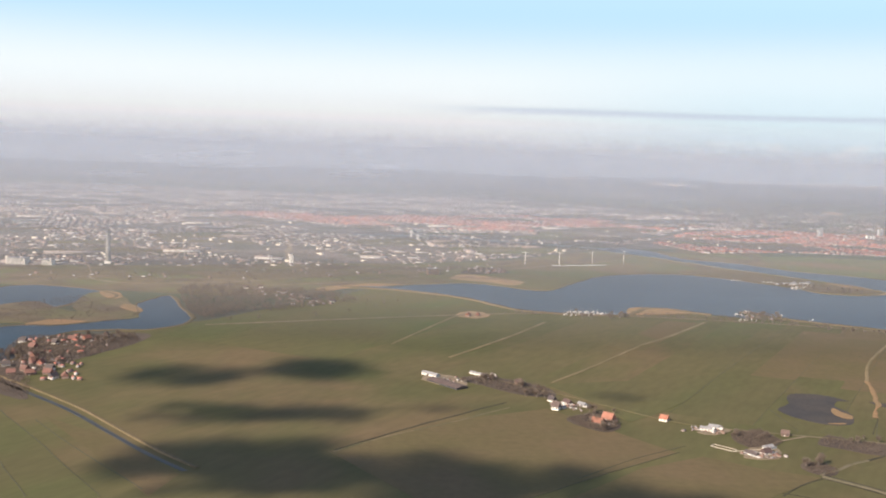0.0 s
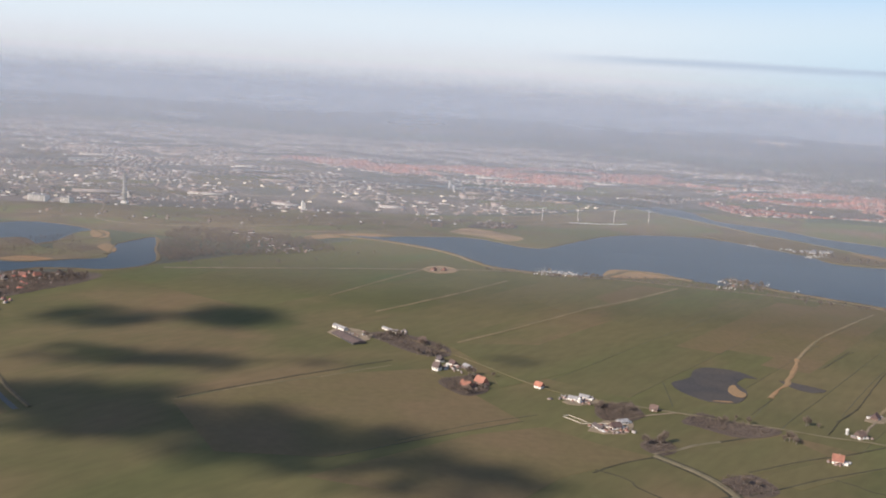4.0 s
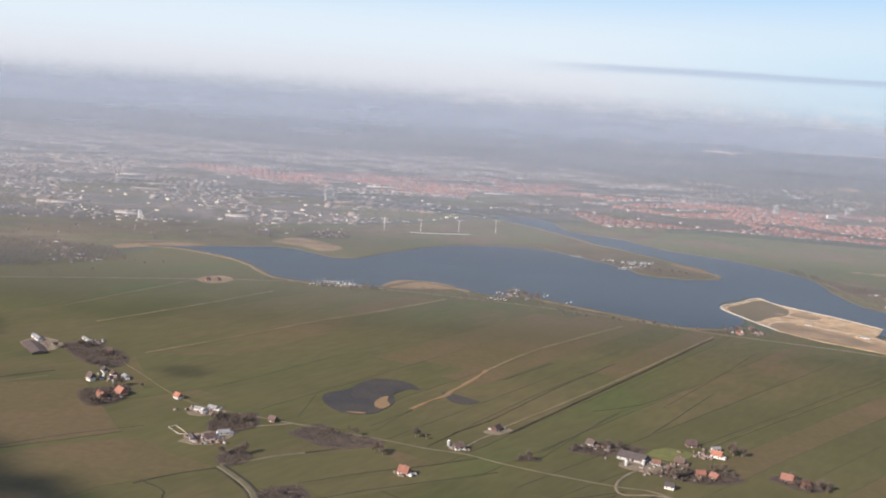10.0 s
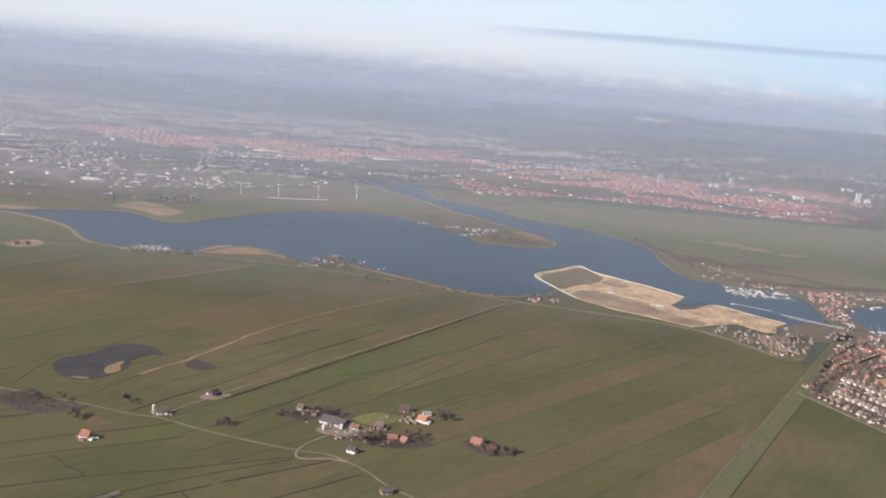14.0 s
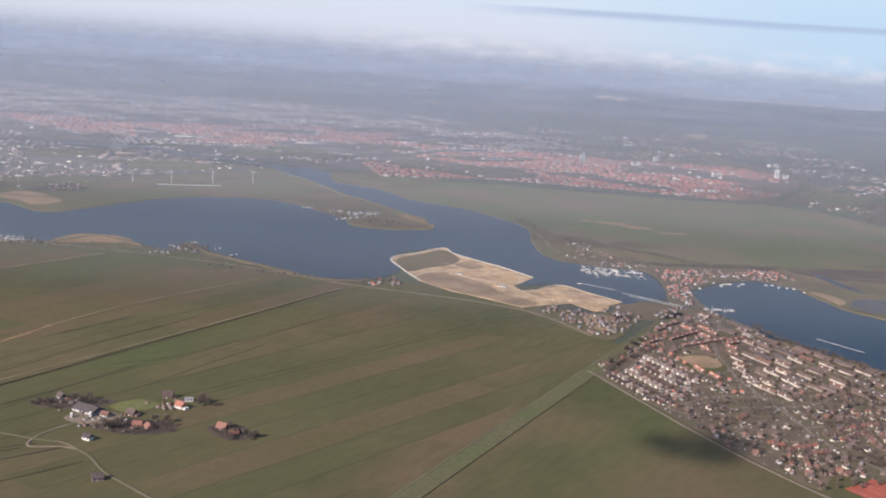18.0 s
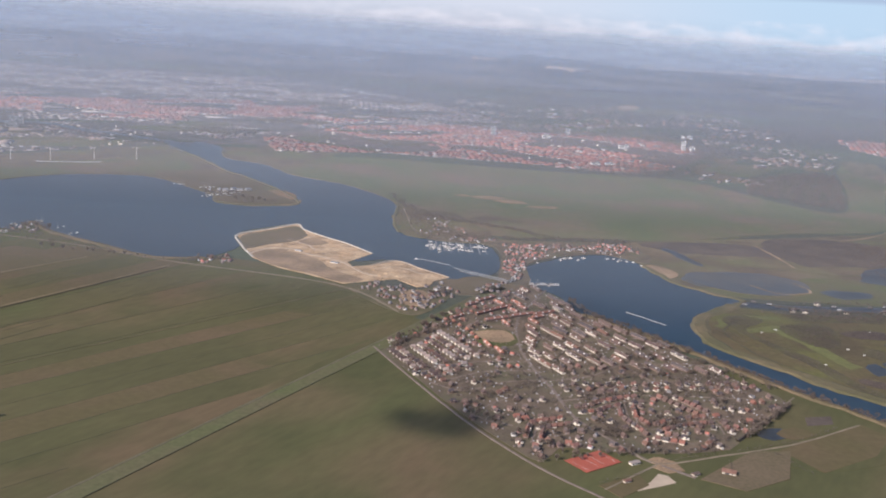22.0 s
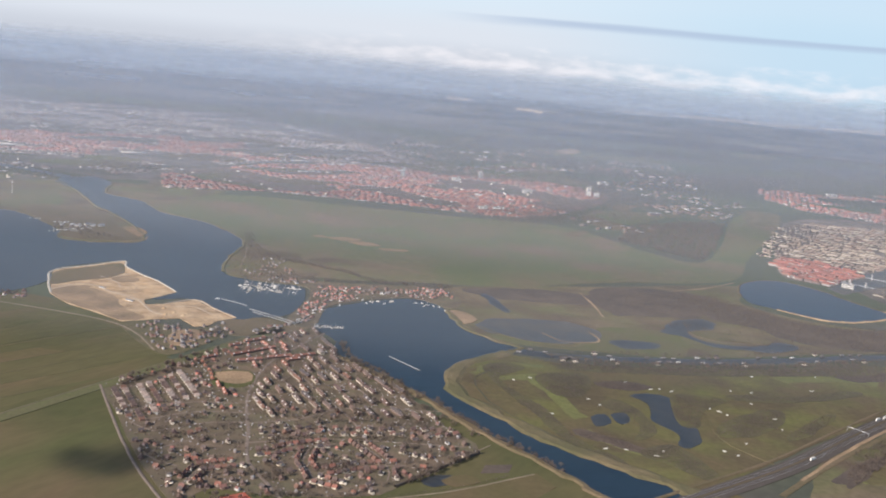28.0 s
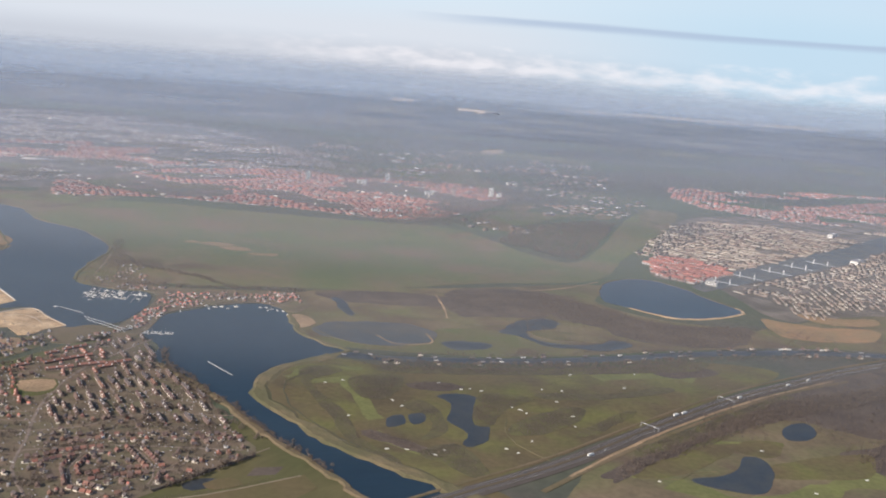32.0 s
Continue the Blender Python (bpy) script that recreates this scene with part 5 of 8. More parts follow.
canopy(-3200, 4200, 2450, 4330, 26)
canopy(-7000, 1300, 4330, 8000, 70)
for k, (poly, n, size, label) in enumerate((
        ([(769, 966), (800, 1065), (894, 1150), (919, 1142), (864, 960), (838, 897)], 1400, 4.5, "dense bare wood beside the meadow"),
        ([(845, 700), (880, 690), (980, 690), (1000, 655), (880, 630), (800, 610), (760, 640), (725, 700), (760, 740), (822, 765)], 2200, 1.5, "bare willow scrub in the marsh"),
        ([(-140, 510), (-125, 560), (-100, 640), (-60, 680), (-10, 660), (-10, 620), (-60, 570), (-90, 530)], 20, 3.0, "few bare trees by the water"),
        ([(450, 690), (470, 660), (510, 648), (600, 660), (640, 690), (560, 700), (500, 690), (460, 740)], 150, 1.9, "bare bushes on the river bank"),
        ([(830, 470), (905, 545), (1000, 600), (1100, 610), (1100, 440), (960, 380), (920, 400), (910, 440), (900, 495), (880, 480), (870, 450)], 2200, 2.4, "bare brown scrub beside the motorway"),
        ([(455, 440), (490, 505), (530, 555), (556, 507), (613, 420), (628, 393), (595, 350), (528, 326)], 700, 1.3, "bare garden trees among the village houses"),
        ([(50, 600), (60, 612), (124, 604), (136, 618), (180, 618), (240, 606), (277, 580), (312, 562), (340, 568), (338, 558), (250, 582), (150, 600)], 420, 1.8, "bare bushes along the lake dike"),
        ([(200, 606), (208, 640), (216, 642), (235, 615), (225, 604)], 90, 2.2, "bare bushes on the jetty point"),
        ([(300, 800), (330, 775), (355, 768), (340, 752), (312, 756), (300, 775)], 120, 1.8, "bare bushes on the grassy spit"),
        ([(-280, 680), (-130, 690), (0, 760), (60, 850), (-60, 800), (-250, 740)], 260, 2.2, "scattered bare bushes on the shore land"),
        ([(-195, 470), (-150, 500), (-140, 480), (-165, 400), (-150, 360), (-175, 380), (-195, 430)], 420, 2.4, "bare trees round the hamlet"),
        ([(-165, 653), (-161, 687), (-134, 676), (-101, 673), (-70, 675), (-42, 635), (-61, 614), (-85, 586), (-105, 581), (-123, 548), (-138, 566)], 1500, 3.0, "bare wood by the water"), ([(-240, 585), (-215, 625), (-205, 600), (-170, 560), (-200, 525), (-255, 528)], 320, 1.3, "low brown scrub on the reed island"), ([(-195, 440), (-200, 480), (-172, 492), (-158, 489), (-151, 446), (-165, 440)], 320, 2.0, "bare brown trees round the hamlet"), ([(30, 800), (43, 846), (65, 843), (68, 814)], 60, 2.2, "bare trees round the shore buildings"), ([(-480, 700), (-300, 690), (-330, 735), (-480, 745)], 240, 2.4, "bare trees below the city"),
        ([(113, 334), (116.6, 344), (127, 347), (130, 333), (122, 324), (116, 324)], 170, 2.0, "dark bare copse beside the lane"),
        ([(56, 356), (70, 366), (75, 348), (68, 338.6), (60, 345)], 150, 2.0, "dark bare copse behind the farm"),
        ([(18, 418), (30, 424), (52, 408), (56, 392), (44, 390), (28, 404)], 170, 1.9, "dark bare copse round the farm"),
        ([(126, 301), (129.6, 309), (136, 308), (137.5, 300), (132, 294.5)], 70, 1.5, "low bare thicket in the pasture"),
        ([(143, 331), (151, 343), (159, 337.7), (176, 331), (170, 323), (158, 320), (149, 326.5)], 130, 1.6, "belt of bare bushes along the lane"),
        ([(146, 273.4), (150, 281), (158.5, 285), (163.7, 274), (159, 268), (149.6, 267)], 80, 1.5, "low bare thicket in the pasture"),
        ([(240, 342), (252, 352), (268, 350), (262, 342), (250, 338)], 130, 1.7, "bare trees round the barn"),
        ([(268, 326), (276, 334), (294, 334), (298, 326), (284, 320)], 150, 1.8, "bare trees round the farm"),
        ([(308, 332), (316, 337), (327, 328), (318, 322)], 80, 1.7, "bare trees round the red-roofed farm"),
        ([(222, 325), (226, 331), (231, 327)], 24, 1.6, "clump of bare bushes"),
        ([(440, 800), (448, 720), (462, 668), (500, 662), (480, 700), (470, 760)], 150, 1.7, "bare bushes on the river bank"),
        ([(537, 386), (562, 396), (598, 402), (598, 395), (562, 388), (540, 381)], 110, 1.8, "belt of bare trees through the village"),
        ([(536, 380), (600, 440), (626, 394), (596, 352), (560, 336), (540, 345)], 150, 1.6, "bare garden trees among detached houses"),
        ([(665, 545), (720, 548), (810, 572), (870, 598), (870, 588), (790, 558), (690, 538)], 420, 2.2, "bare bushes along the canal"), ([(870, 588), (870, 600), (946, 622), (1014, 632), (1200, 642), (1200, 632), (1014, 622), (946, 612)], 420, 2.0, "bare bushes along the canal"), ([(680, 556), (720, 563), (768, 573), (823, 593), (875, 615), (946, 637), (946, 642), (860, 616), (760, 578), (690, 562)], 260, 1.6, "bare bushes along the canal"))):
    low = any(w in label for w in ("thicket", "copse", "along the lane", "clump", "round the"))
    if low:
        patch("undergrowth", poly, 0.1, M["heath"], label="brown undergrowth below bare bushes", category="undergrowth", rough=0.8, step=2)
    sp = scatter(poly, n * 18, rw)[:n * 4 if low else n]
    tree_mass("wood", sp + rw.normal(0, 0.5, sp.shape), size * (0.55 if low else 1.0), 13 if low else 9 if n > 600 else 14, rw, label)



# ---- things ----
def thing(name, label, category, group=""):
    return tagged(new(name), label, category, group)


def slab(cx, cy, z0, lx, ly, h, taper=1.0):
    v = [(cx + a * lx / 2 * k, cy + b * ly / 2 * k, z) for z, k in ((z0, 1.0), (z0 + h, taper)) for a, b in ((-1, -1), (1, -1), (1, 1), (-1, 1))]
    return v, [(3, 2, 1, 0), (4, 5, 6, 7), (0, 1, 5, 4), (1, 2, 6, 5), (2, 3, 7, 6), (3, 0, 4, 7)]


def join(*bits):
    v, f = [], []
    for bv, bf in bits:
        f += [tuple(i + len(v) for i in q) for q in bf]
        v += list(bv)
    return v, f


def gable_walls(lx, ly, wall, rise):
    a, b = lx / 2, ly / 2
    v = [(-a, -b, -0.1), (a, -b, -0.1), (a, b, -0.1), (-a, b, -0.1), (-a, -b, wall), (a, -b, wall), (a, b, wall), (-a, b, wall), (-a, 0, wall + rise), (a, 0, wall + rise)]
    return v, [(0, 1, 5, 4), (2, 3, 7, 6), (1, 2, 6, 9, 5), (3, 0, 4, 8, 7)]


def gable_roof(lx, ly, wall, rise, over=0.18, thick=0.14, hip=0.0):
    a, b = lx / 2 + over, ly / 2 + over
    drop = over * rise / (ly / 2)
    top = [(-a, -b, wall - drop + thick), (a, -b, wall - drop + thick), (a - hip, 0, wall + rise + thick), (-a + hip, 0, wall + rise + thick), (a, b, wall - drop + thick), (-a, b, wall - drop + thick)]
    low = [(x, y, z - thick) for x, y, z in top]
    f = [(0, 1, 2, 3), (3, 2, 4, 5), (1, 4, 2), (5, 0, 3), (6, 9, 8, 7), (9, 11, 10, 8), (0, 6, 7, 1), (4, 10, 11, 5), (1, 7, 10, 4), (5, 11, 6, 0)]
    return top + low, f


def tube(r0, r1, z0, z1, n=10, cx=0.0, cy=0.0):
    v = [(cx + r * math.cos(k * 2 * math.pi / n), cy + r * math.sin(k * 2 * math.pi / n), z) for r, z in ((r0, z0), (r1, z1)) for k in range(n)]
    return v, [(k, (k + 1) % n, n + (k + 1) % n, n + k) for k in range(n)] + [tuple(range(n, 2 * n)), tuple(reversed(range(n)))]


def part(name, vf, material, parent, label=""):
    return obj(name, vf[0], vf[1], material, parent, label)


def put(ob, x, y, turn, z=0.0):
    ob.matrix_basis = pose(x, y, z, 0, 0, turn)
    return ob


def building(name, label, category, x, y, turn, lx, ly, wall, rise, wm="brick", rm="roof_dark", chimneys=1, hip=0.0, windows=2, group="", annex=None, big_door=False):
    """A house, barn or shed: walls, roof, chimneys, door and windows."""
    t = thing(name, label, category, group)
    part("wall", gable_walls(lx, ly, wall, rise if hip < 0.1 else 0.02), M[wm], t)
    part("roof", gable_roof(lx, ly, wall, rise, hip=hip), M[rm], t)
    for k in range(chimneys):
        cx = (k + 0.5) / chimneys * lx - lx / 2 + 0.2
        part("chimney", slab(cx, 0, wall + rise - 0.15, 0.28, 0.28, 0.55), M["brick"], t)
    for side in (-1, 1):
        for k in range(windows):
            cx = (k + 0.5) / windows * lx - lx / 2
            w = part("window", slab(cx, side * (ly / 2 + 0.02), wall * 0.4, 0.4, 0.06, wall * 0.38), M["glass"], t)
    part("door", slab(-lx * 0.08, -(ly / 2 + 0.03), 0, 1.1 if big_door else 0.3, 0.08, wall * 0.8 if big_door else 0.6), M["white" if not big_door else "dark"], t)
    if annex:
        part("annex", slab(lx / 2 + annex / 2, 0, -0.05, annex, ly * 0.7, wall * 0.75), M[wm], t)
    return put(t, x, y, turn)


def beside_pts(pts, step):
    """Evenly spaced points along a line."""
    out = []
    for (x0, y0), (x1, y1) in zip(pts, pts[1:]):
        n = max(1, round(math.hypot(x1 - x0, y1 - y0) / step))
        out += [(x0 + (x1 - x0) * j / n, y0 + (y1 - y0) * j / n) for j in range(n)]
    return out


# the ground of the village and its surroundings
VILLAGE = [(453, 433), (468, 457), (491, 506), (508, 539), (532, 558), (556, 507), (590, 463), (613, 420), (628, 393), (600, 358), (590, 342), (562, 334), (545, 333), (527, 334), (519, 320), (504, 340), (491, 361), (471, 399)]
patch("village_ground", VILLAGE, 0.12, M["garden"], label="brown winter gardens and paving of the village", category="ground", rough=0.5)
patch("village_ground", [(428, 531), (440, 543), (464, 533), (489, 560), (500, 562), (489, 534), (467, 485)], 0.13, M["track"], label="gardens of the lakeside houses", category="ground", rough=0.5)
patch("village_ground", [(514, 570), (515, 590), (518, 636), (510, 662), (484, 664), (469, 669), (478, 680), (535, 682), (600, 692), (618, 662), (612, 636), (586, 656), (556, 640), (534, 612), (532, 566), (520, 560)], 0.3, M["garden"], label="old village ground on the dam", category="ground", rough=0.5)
patch("village_ground", [(478, 560), (490, 574), (520, 566), (532, 562), (508, 538), (490, 530)], 0.16, M["bank"], label="grassy ground and gardens beside the lock", category="ground", rough=0.5)
patch("playing_field", [(497, 465), (514, 471), (519, 453), (510, 443), (501, 446)], 0.2, M["grass_green"], label="green playing field among the houses", category="field", rough=0.3)
patch("sand_plot", [(498, 464.5), (513, 470), (517.5, 457), (511, 450), (502, 453)], 0.24, M["sand_dull"], label="bare sandy plot in the playing field", category="sand", rough=0.3)
COURTS = thing("tennis_courts", "red clay tennis courts beside the village", "tennis court")
for k in (-1, 1):
    part("court", slab(4.3 * k, 0, 0.1, 8.4, 11.0, 0.12), M["court"], COURTS)
    for dx in (-2.6, 2.6):
        part("line", slab(4.3 * k + dx, 0, 0.225, 0.03, 8.5, 0.02), M["white"], COURTS)
put(COURTS, 537.5, 323.5, 38, 0.12)
for k, (x, y, lx, ly) in enumerate(((552, 324, 3.6, 1.8), (572, 318, 2.6, 1.6), (547, 309, 2.4, 1.5))):
    building("clubhouse", "low pale clubhouse beside the sports ground", "clubhouse", x, y, 32, lx, ly, 0.8, 0.4, "cream", ("roof_pale", "roof_dark", "roof_brown")[k], 0, windows=3)
patch("car_park", [(557.5, 328), (562, 331), (565, 327.5), (561, 324)], 0.2, M["sand_dull"], label="pale gravel car park", category="car park", rough=0.4)
for name, pts, m, label, cat in (("sports_field", [(573, 315), (598, 342), (613, 344), (605, 320), (587, 308)], "bank", "worn olive sports field beside the village", "field"), ("brown_field", [(609, 344.5), (640, 368), (651, 376), (658, 364), (645, 345), (619.6, 327)], "fen", "brown ploughed field by the river", "field"), ("bare_plot", [(558, 322), (563, 330), (567, 328), (569, 321), (563, 318)], "sand_dull", "bare tan ground round the barn", "ground"), ("gravel_yard", [(540, 301.2), (550, 305), (555, 310), (559, 317), (562, 316), (564, 311), (559, 308), (550, 303)], "beach", "pale gravel heap and yard", "yard"), ("brown_plot", [(537, 305), (552, 315.8), (554.4, 307.7), (543.4, 297)], "fen", "brown bare plot beside the tennis courts", "field"), ("mound", [(630, 379.5), (641.6, 382.7), (639.6, 374), (628, 370.5)], "heath", "brown mound in the pasture", "mound")):
    patch(name, pts, 0.18, M[m], closed_curve=False, label=label, category=cat, rough=0.4)
for pts, w in (([(553, 334.5), (560.6, 325.3), (586, 336), (618, 352), (650, 375)], 1.1), ([(538.6, 302), (560.6, 325.3)], 1.0), ([(604, 363.6), (632.8, 401.7)], 0.7)):
    ribbon("track", pts, w, 0.24, M["road"], label="tan path behind the village", category="path", step=4, rough=0.3)
building("barn", "low brick barn on bare ground", "barn", 584.3, 321.2, -20, 4.6, 2.4, 0.9, 0.8, "cream", "roof_brown", 0, windows=2, big_door=True)
hp = np.array(beside_pts([(560.6, 327), (586, 337.6), (618, 353.6), (640, 371)], 0.8) + beside_pts([(586, 317), (587, 333)], 0.8) + beside_pts([(615, 324), (606, 343)], 1.2) + beside_pts([(553, 316), (537, 306)], 1.0))
rz = np.random.default_rng(91)
tree_mass("hedges", hp + rz.normal(0, 0.5, hp.shape), 0.9, 10, rz, "low bare hedges round the sports ground")

patch("sand_plot", [(611, 631), (621, 630), (629, 614), (621, 600), (615, 612)], 0.36, M["sand_dull"], label="orange bare sand on the river bank", category="sand", rough=0.6)
patch("pond", [(604.3, 358), (611, 365.4), (618.8, 365), (620, 361), (609.7, 353)], 0.2, M["pond"], label="small dark pond at the village edge", category="pond", rough=0.4)

# village houses: built once, then copied
def terrace(n, rm, wm, white):
    lx, ly, wall, rise = n * 1.55, 1.75, 1.1, 0.7
    t = thing("terrace", "row of %s terraced houses with %s roof" % ("white-fronted" if white else "brown brick", "red tiled" if rm == "roof_salmon" else "dark tiled"), "terrace", "village terraces")
    part("wall", gable_walls(lx, ly, wall, rise), M[wm], t)
    part("roof", gable_roof(lx, ly, wall, rise, 0.12), M[rm], t)
    for k in range(n):
        cx = (k + 0.5) * 1.55 - lx / 2
        if k % 2 == 0:
            part("chimney", slab(cx, 0.05, wall + rise - 0.1, 0.3, 0.26, 0.5), M["brick"], t)
        if (k + n) % 3 == 0:
            part("dormer", slab(cx, -0.6, wall + 0.16, 0.8, 0.5, 0.4), M["white"], t, "white-painted dormer")
    for side in (-1, 1):
        part("front_panel", slab(0, side * (ly / 2 + 0.03), 0.3, lx * 0.96, 0.06, 0.65), M["cream" if white else "brick"], t)
        for k in range(n):
            part("window", slab((k + 0.5) * 1.55 - lx / 2, side * (ly / 2 + 0.08), 0.45, 0.7, 0.06, 0.35), M["glass"], t)
    return t


def semi(rm, wm):
    t = thing("semi_detached_house", "pair of small brick houses with white gables and a %s roof" % ("red" if rm == "roof_salmon" else "brown"), "house", "village semi-detached houses")
    lx, ly, wall, rise = 2.1, 1.5, 0.95, 0.8
    part("wall", gable_walls(lx, ly, wall, rise), M[wm], t)
    part("roof", gable_roof(lx, ly, wall, rise, 0.1), M[rm], t)
    part("chimney", slab(0, 0.05, wall + rise - 0.1, 0.3, 0.26, 0.45), M["brick"], t)
    part("gable_panel", slab(-(lx / 2 + 0.02), 0, 0.5, 0.06, 1.1, 0.9), M["white"], t, "white-painted gable")
    part("shed", slab(0.3, -(ly / 2 + 1.1), -0.05, 0.8, 0.6, 0.55), M["concrete"], t)
    return t


def cottage(rm, wm, lx, white):
    ly, wall, rise = 1.65, 0.85, 0.85
    t = thing("house", "detached %s house with a steep %s roof in a garden" % ("white" if white else "brick", "red" if rm == "roof_clay" else "dark"), "house", "village houses")
    part("wall", gable_walls(lx, ly, wall, rise), M[wm], t)
    part("roof", gable_roof(lx, ly, wall, rise, 0.16), M[rm], t)
    part("chimney", slab(lx * 0.25, 0.1, wall + rise - 0.2, 0.32, 0.32, 0.55), M["brick"], t)
    part("garage", slab(lx / 2 + 0.5, -0.3, -0.05, 0.9, 1.1, 0.6), M["cream" if white else "brick"], t)
    part("gable_front", slab(0.15, -(ly / 2 + 0.2), 0, 0.8, 0.5, 1.15, 0.9), M[wm], t)
    return t


rows_made = [terrace(5, "roof_brown", "brick", True), terrace(7, "roof_dark", "brick", False), terrace(5, "roof_brown", "brick", False), terrace(6, "roof_brown", "cream", True), terrace(5, "roof_salmon", "brick", False), terrace(9, "roof_salmon", "brick", False), terrace(6, "roof_brown", "brick", True), terrace(7, "roof_dark", "cream", True)]
ROW_N = (5, 7, 5, 6, 5, 9, 6, 7)
cots_made = [cottage("roof_dark", "brick", 2.0, False), cottage("roof_brown", "brick", 1.9, False), cottage("roof_clay", "brick", 2.1, False), cottage("roof_dark", "cream", 1.9, True), cottage("roof_clay", "cream", 1.8, True)]
semis_made = [semi("roof_brown", "brick"), semi("roof_dark", "brick"), semi("roof_salmon", "brick"), semi("roof_pale", "cream")]
used = set()


def stand(made, k, x, y, turn):
    """Puts a made thing in its first place, and copies of it in the later ones."""
    if made[k].name in used:
        return copy_thing(made[k], pose(x, y, 0.1, 0, 0, turn))
    used.add(made[k].name)
    return put(made[k], x, y, turn, 0.1)


def near_line(x, y, pts, d):
    for (x0, y0), (x1, y1) in zip(pts, pts[1:]):
        dx, dy = x1 - x0, y1 - y0
        s = max(0, min(1, ((x - x0) * dx + (y - y0) * dy) / (dx * dx + dy * dy)))
        if math.hypot(x - x0 - s * dx, y - y0 - s * dy) < d:
            return True
    return False


def beside_line(pts, off, step=3.1):
    """Evenly spaced points along a line, at a distance to one side of it."""
    out = []
    for (x0, y0), (x1, y1) in zip(pts, pts[1:]):
        n = max(1, round(math.hypot(x1 - x0, y1 - y0) / step))
        nx, ny = (y0 - y1), (x1 - x0)
        k = off / math.hypot(nx, ny)
        out += [(x0 + (x1 - x0) * (j + 0.5) / n + nx * k, y0 + (y1 - y0) * (j + 0.5) / n + ny * k) for j in range(n)]
    return out


MAIN_ROAD, EDGE_ROAD = [(540, 552), (529, 520), (520, 486), (519, 450), (523.3, 416.7), (529.9, 390.8), (535.8, 362), (547.2, 343), (556, 329), (572, 316)], [(452, 432), (490, 358), (517, 317), (537, 296)]
CROSS = [[(474, 400), (481, 411), (500, 421), (518, 424)], [(487, 396), (498, 406), (508, 411), (523, 413)], [(479, 391), (492, 383), (502, 391), (513, 399), (528, 402)], [(526, 401), (548, 412), (567, 431), (610, 438)], [(532, 380), (561, 391.5), (590, 395), (622, 397)],
         [(519, 351), (526, 355), (535, 359)], [(520, 351), (517, 336)], [(537, 370), (543, 372), (549, 378), (559, 384), (568, 387.5)], [(558, 382), (557, 366), (561, 358), (564, 350), (578, 345)], [(564, 356), (580, 366), (598, 372)], [(575, 393), (590, 372), (592, 356)], [(494, 472), (500.5, 484)], [(496.5, 465.5), (512.5, 470.6)], [(465, 430.6), (478, 454)], [(511, 380), (496, 359), (511, 351)]]
PLAY = [(496, 466), (514, 472), (521, 452), (510, 441), (500, 445)]
DUSK = [[(539, 404), (566, 424), (604, 428), (606, 404), (566, 402), (540, 397)], [(484, 384), (500, 404), (522, 410), (528, 396), (512, 372), (496, 368)], [(536, 352), (546, 362), (556, 352), (548, 344)], [(562, 362), (572, 372), (580, 362), (570, 354)]]
rh = random.Random(7)
e1, e2 = Vector((math.cos(radians(-61)), math.sin(radians(-61)))), Vector((math.sin(radians(61)), math.cos(radians(61))))
rest, taken, counts = [], [], {"row": 0, "cot": 0, "semi": 0}


def free(x, y, d, roads=2.0):
    """Whether a house may stand here: inside the village, off the streets and clear of the others."""
    if not inside(np.array([x]), np.array([y]), VILLAGE)[0] or inside(np.array([x]), np.array([y]), PLAY)[0]:
        return False
    if near_line(x, y, MAIN_ROAD, roads + 0.8) or near_line(x, y, EDGE_ROAD, 2.4) or any(near_line(x, y, c, roads) for c in CROSS):
        return False
    return all((x - a) ** 2 + (y - b) ** 2 > (d + r) ** 2 for a, b, r in taken)


def row_at(k, x, y, turn):
    ln = ROW_N[k] * 1.55
    c, s = math.cos(radians(turn)), math.sin(radians(turn))
    for j in range(5):
        taken.append((x + c * ln * (j - 2) / 5, y + s * ln * (j - 2) / 5, 1.9))
    counts["row"] += 1
    return stand(rows_made, k, x, y, turn)


# the pale terraces in the middle: midpoints and the made row that stands there
for k, spots in ((3, ((525.5, 438), (531.6, 432.7), (529, 422.5), (534.2, 415.8), (538, 448.9), (544, 450.5), (547.4, 463.9), (556, 472.7))), (7, ((543, 436), (526, 429), (593.6, 446.4))), (6, ((526.8, 466.9), (534, 473.1), (538.5, 465), (545, 487.6), (552.5, 446.8), (552, 430.1), (584, 460), (560, 455), (566, 442), (575.2, 457.2), (569.4, 467.6)))):
    for x, y in spots:
        row_at(k, x, y, -61 + rh.uniform(-3, 3) + (180 if k == 6 else 0))
# long red rows round the playing field, and the curve of red houses beside it
for k, x, y, turn in ((5, 504, 498, 47), (5, 513, 508, 45), (5, 509.5, 487, 33), (5, 523, 497, 33), (5, 535, 503, 38), (5, 505, 523, 48), (4, 514, 480, -70), (4, 528.4, 486, -60), (4, 519, 504, -55), (4, 524, 511, -58), (4, 512, 517, -52), (4, 504, 445, -70), (4, 509, 436.5, -70), (4, 497, 511, 48), (4, 531, 495, 38), (4, 521.5, 519, -56), (4, 489, 486, 50)):
    row_at(k, x, y, turn)
for x, y in ((488, 477), (491, 471), (494.5, 465), (497, 459), (499, 453), (484, 479), (492, 490), (497, 496)):
    taken.append((x, y, 1.6))
    stand(semis_made, 2, x, y, -66 + rh.uniform(-6, 6))
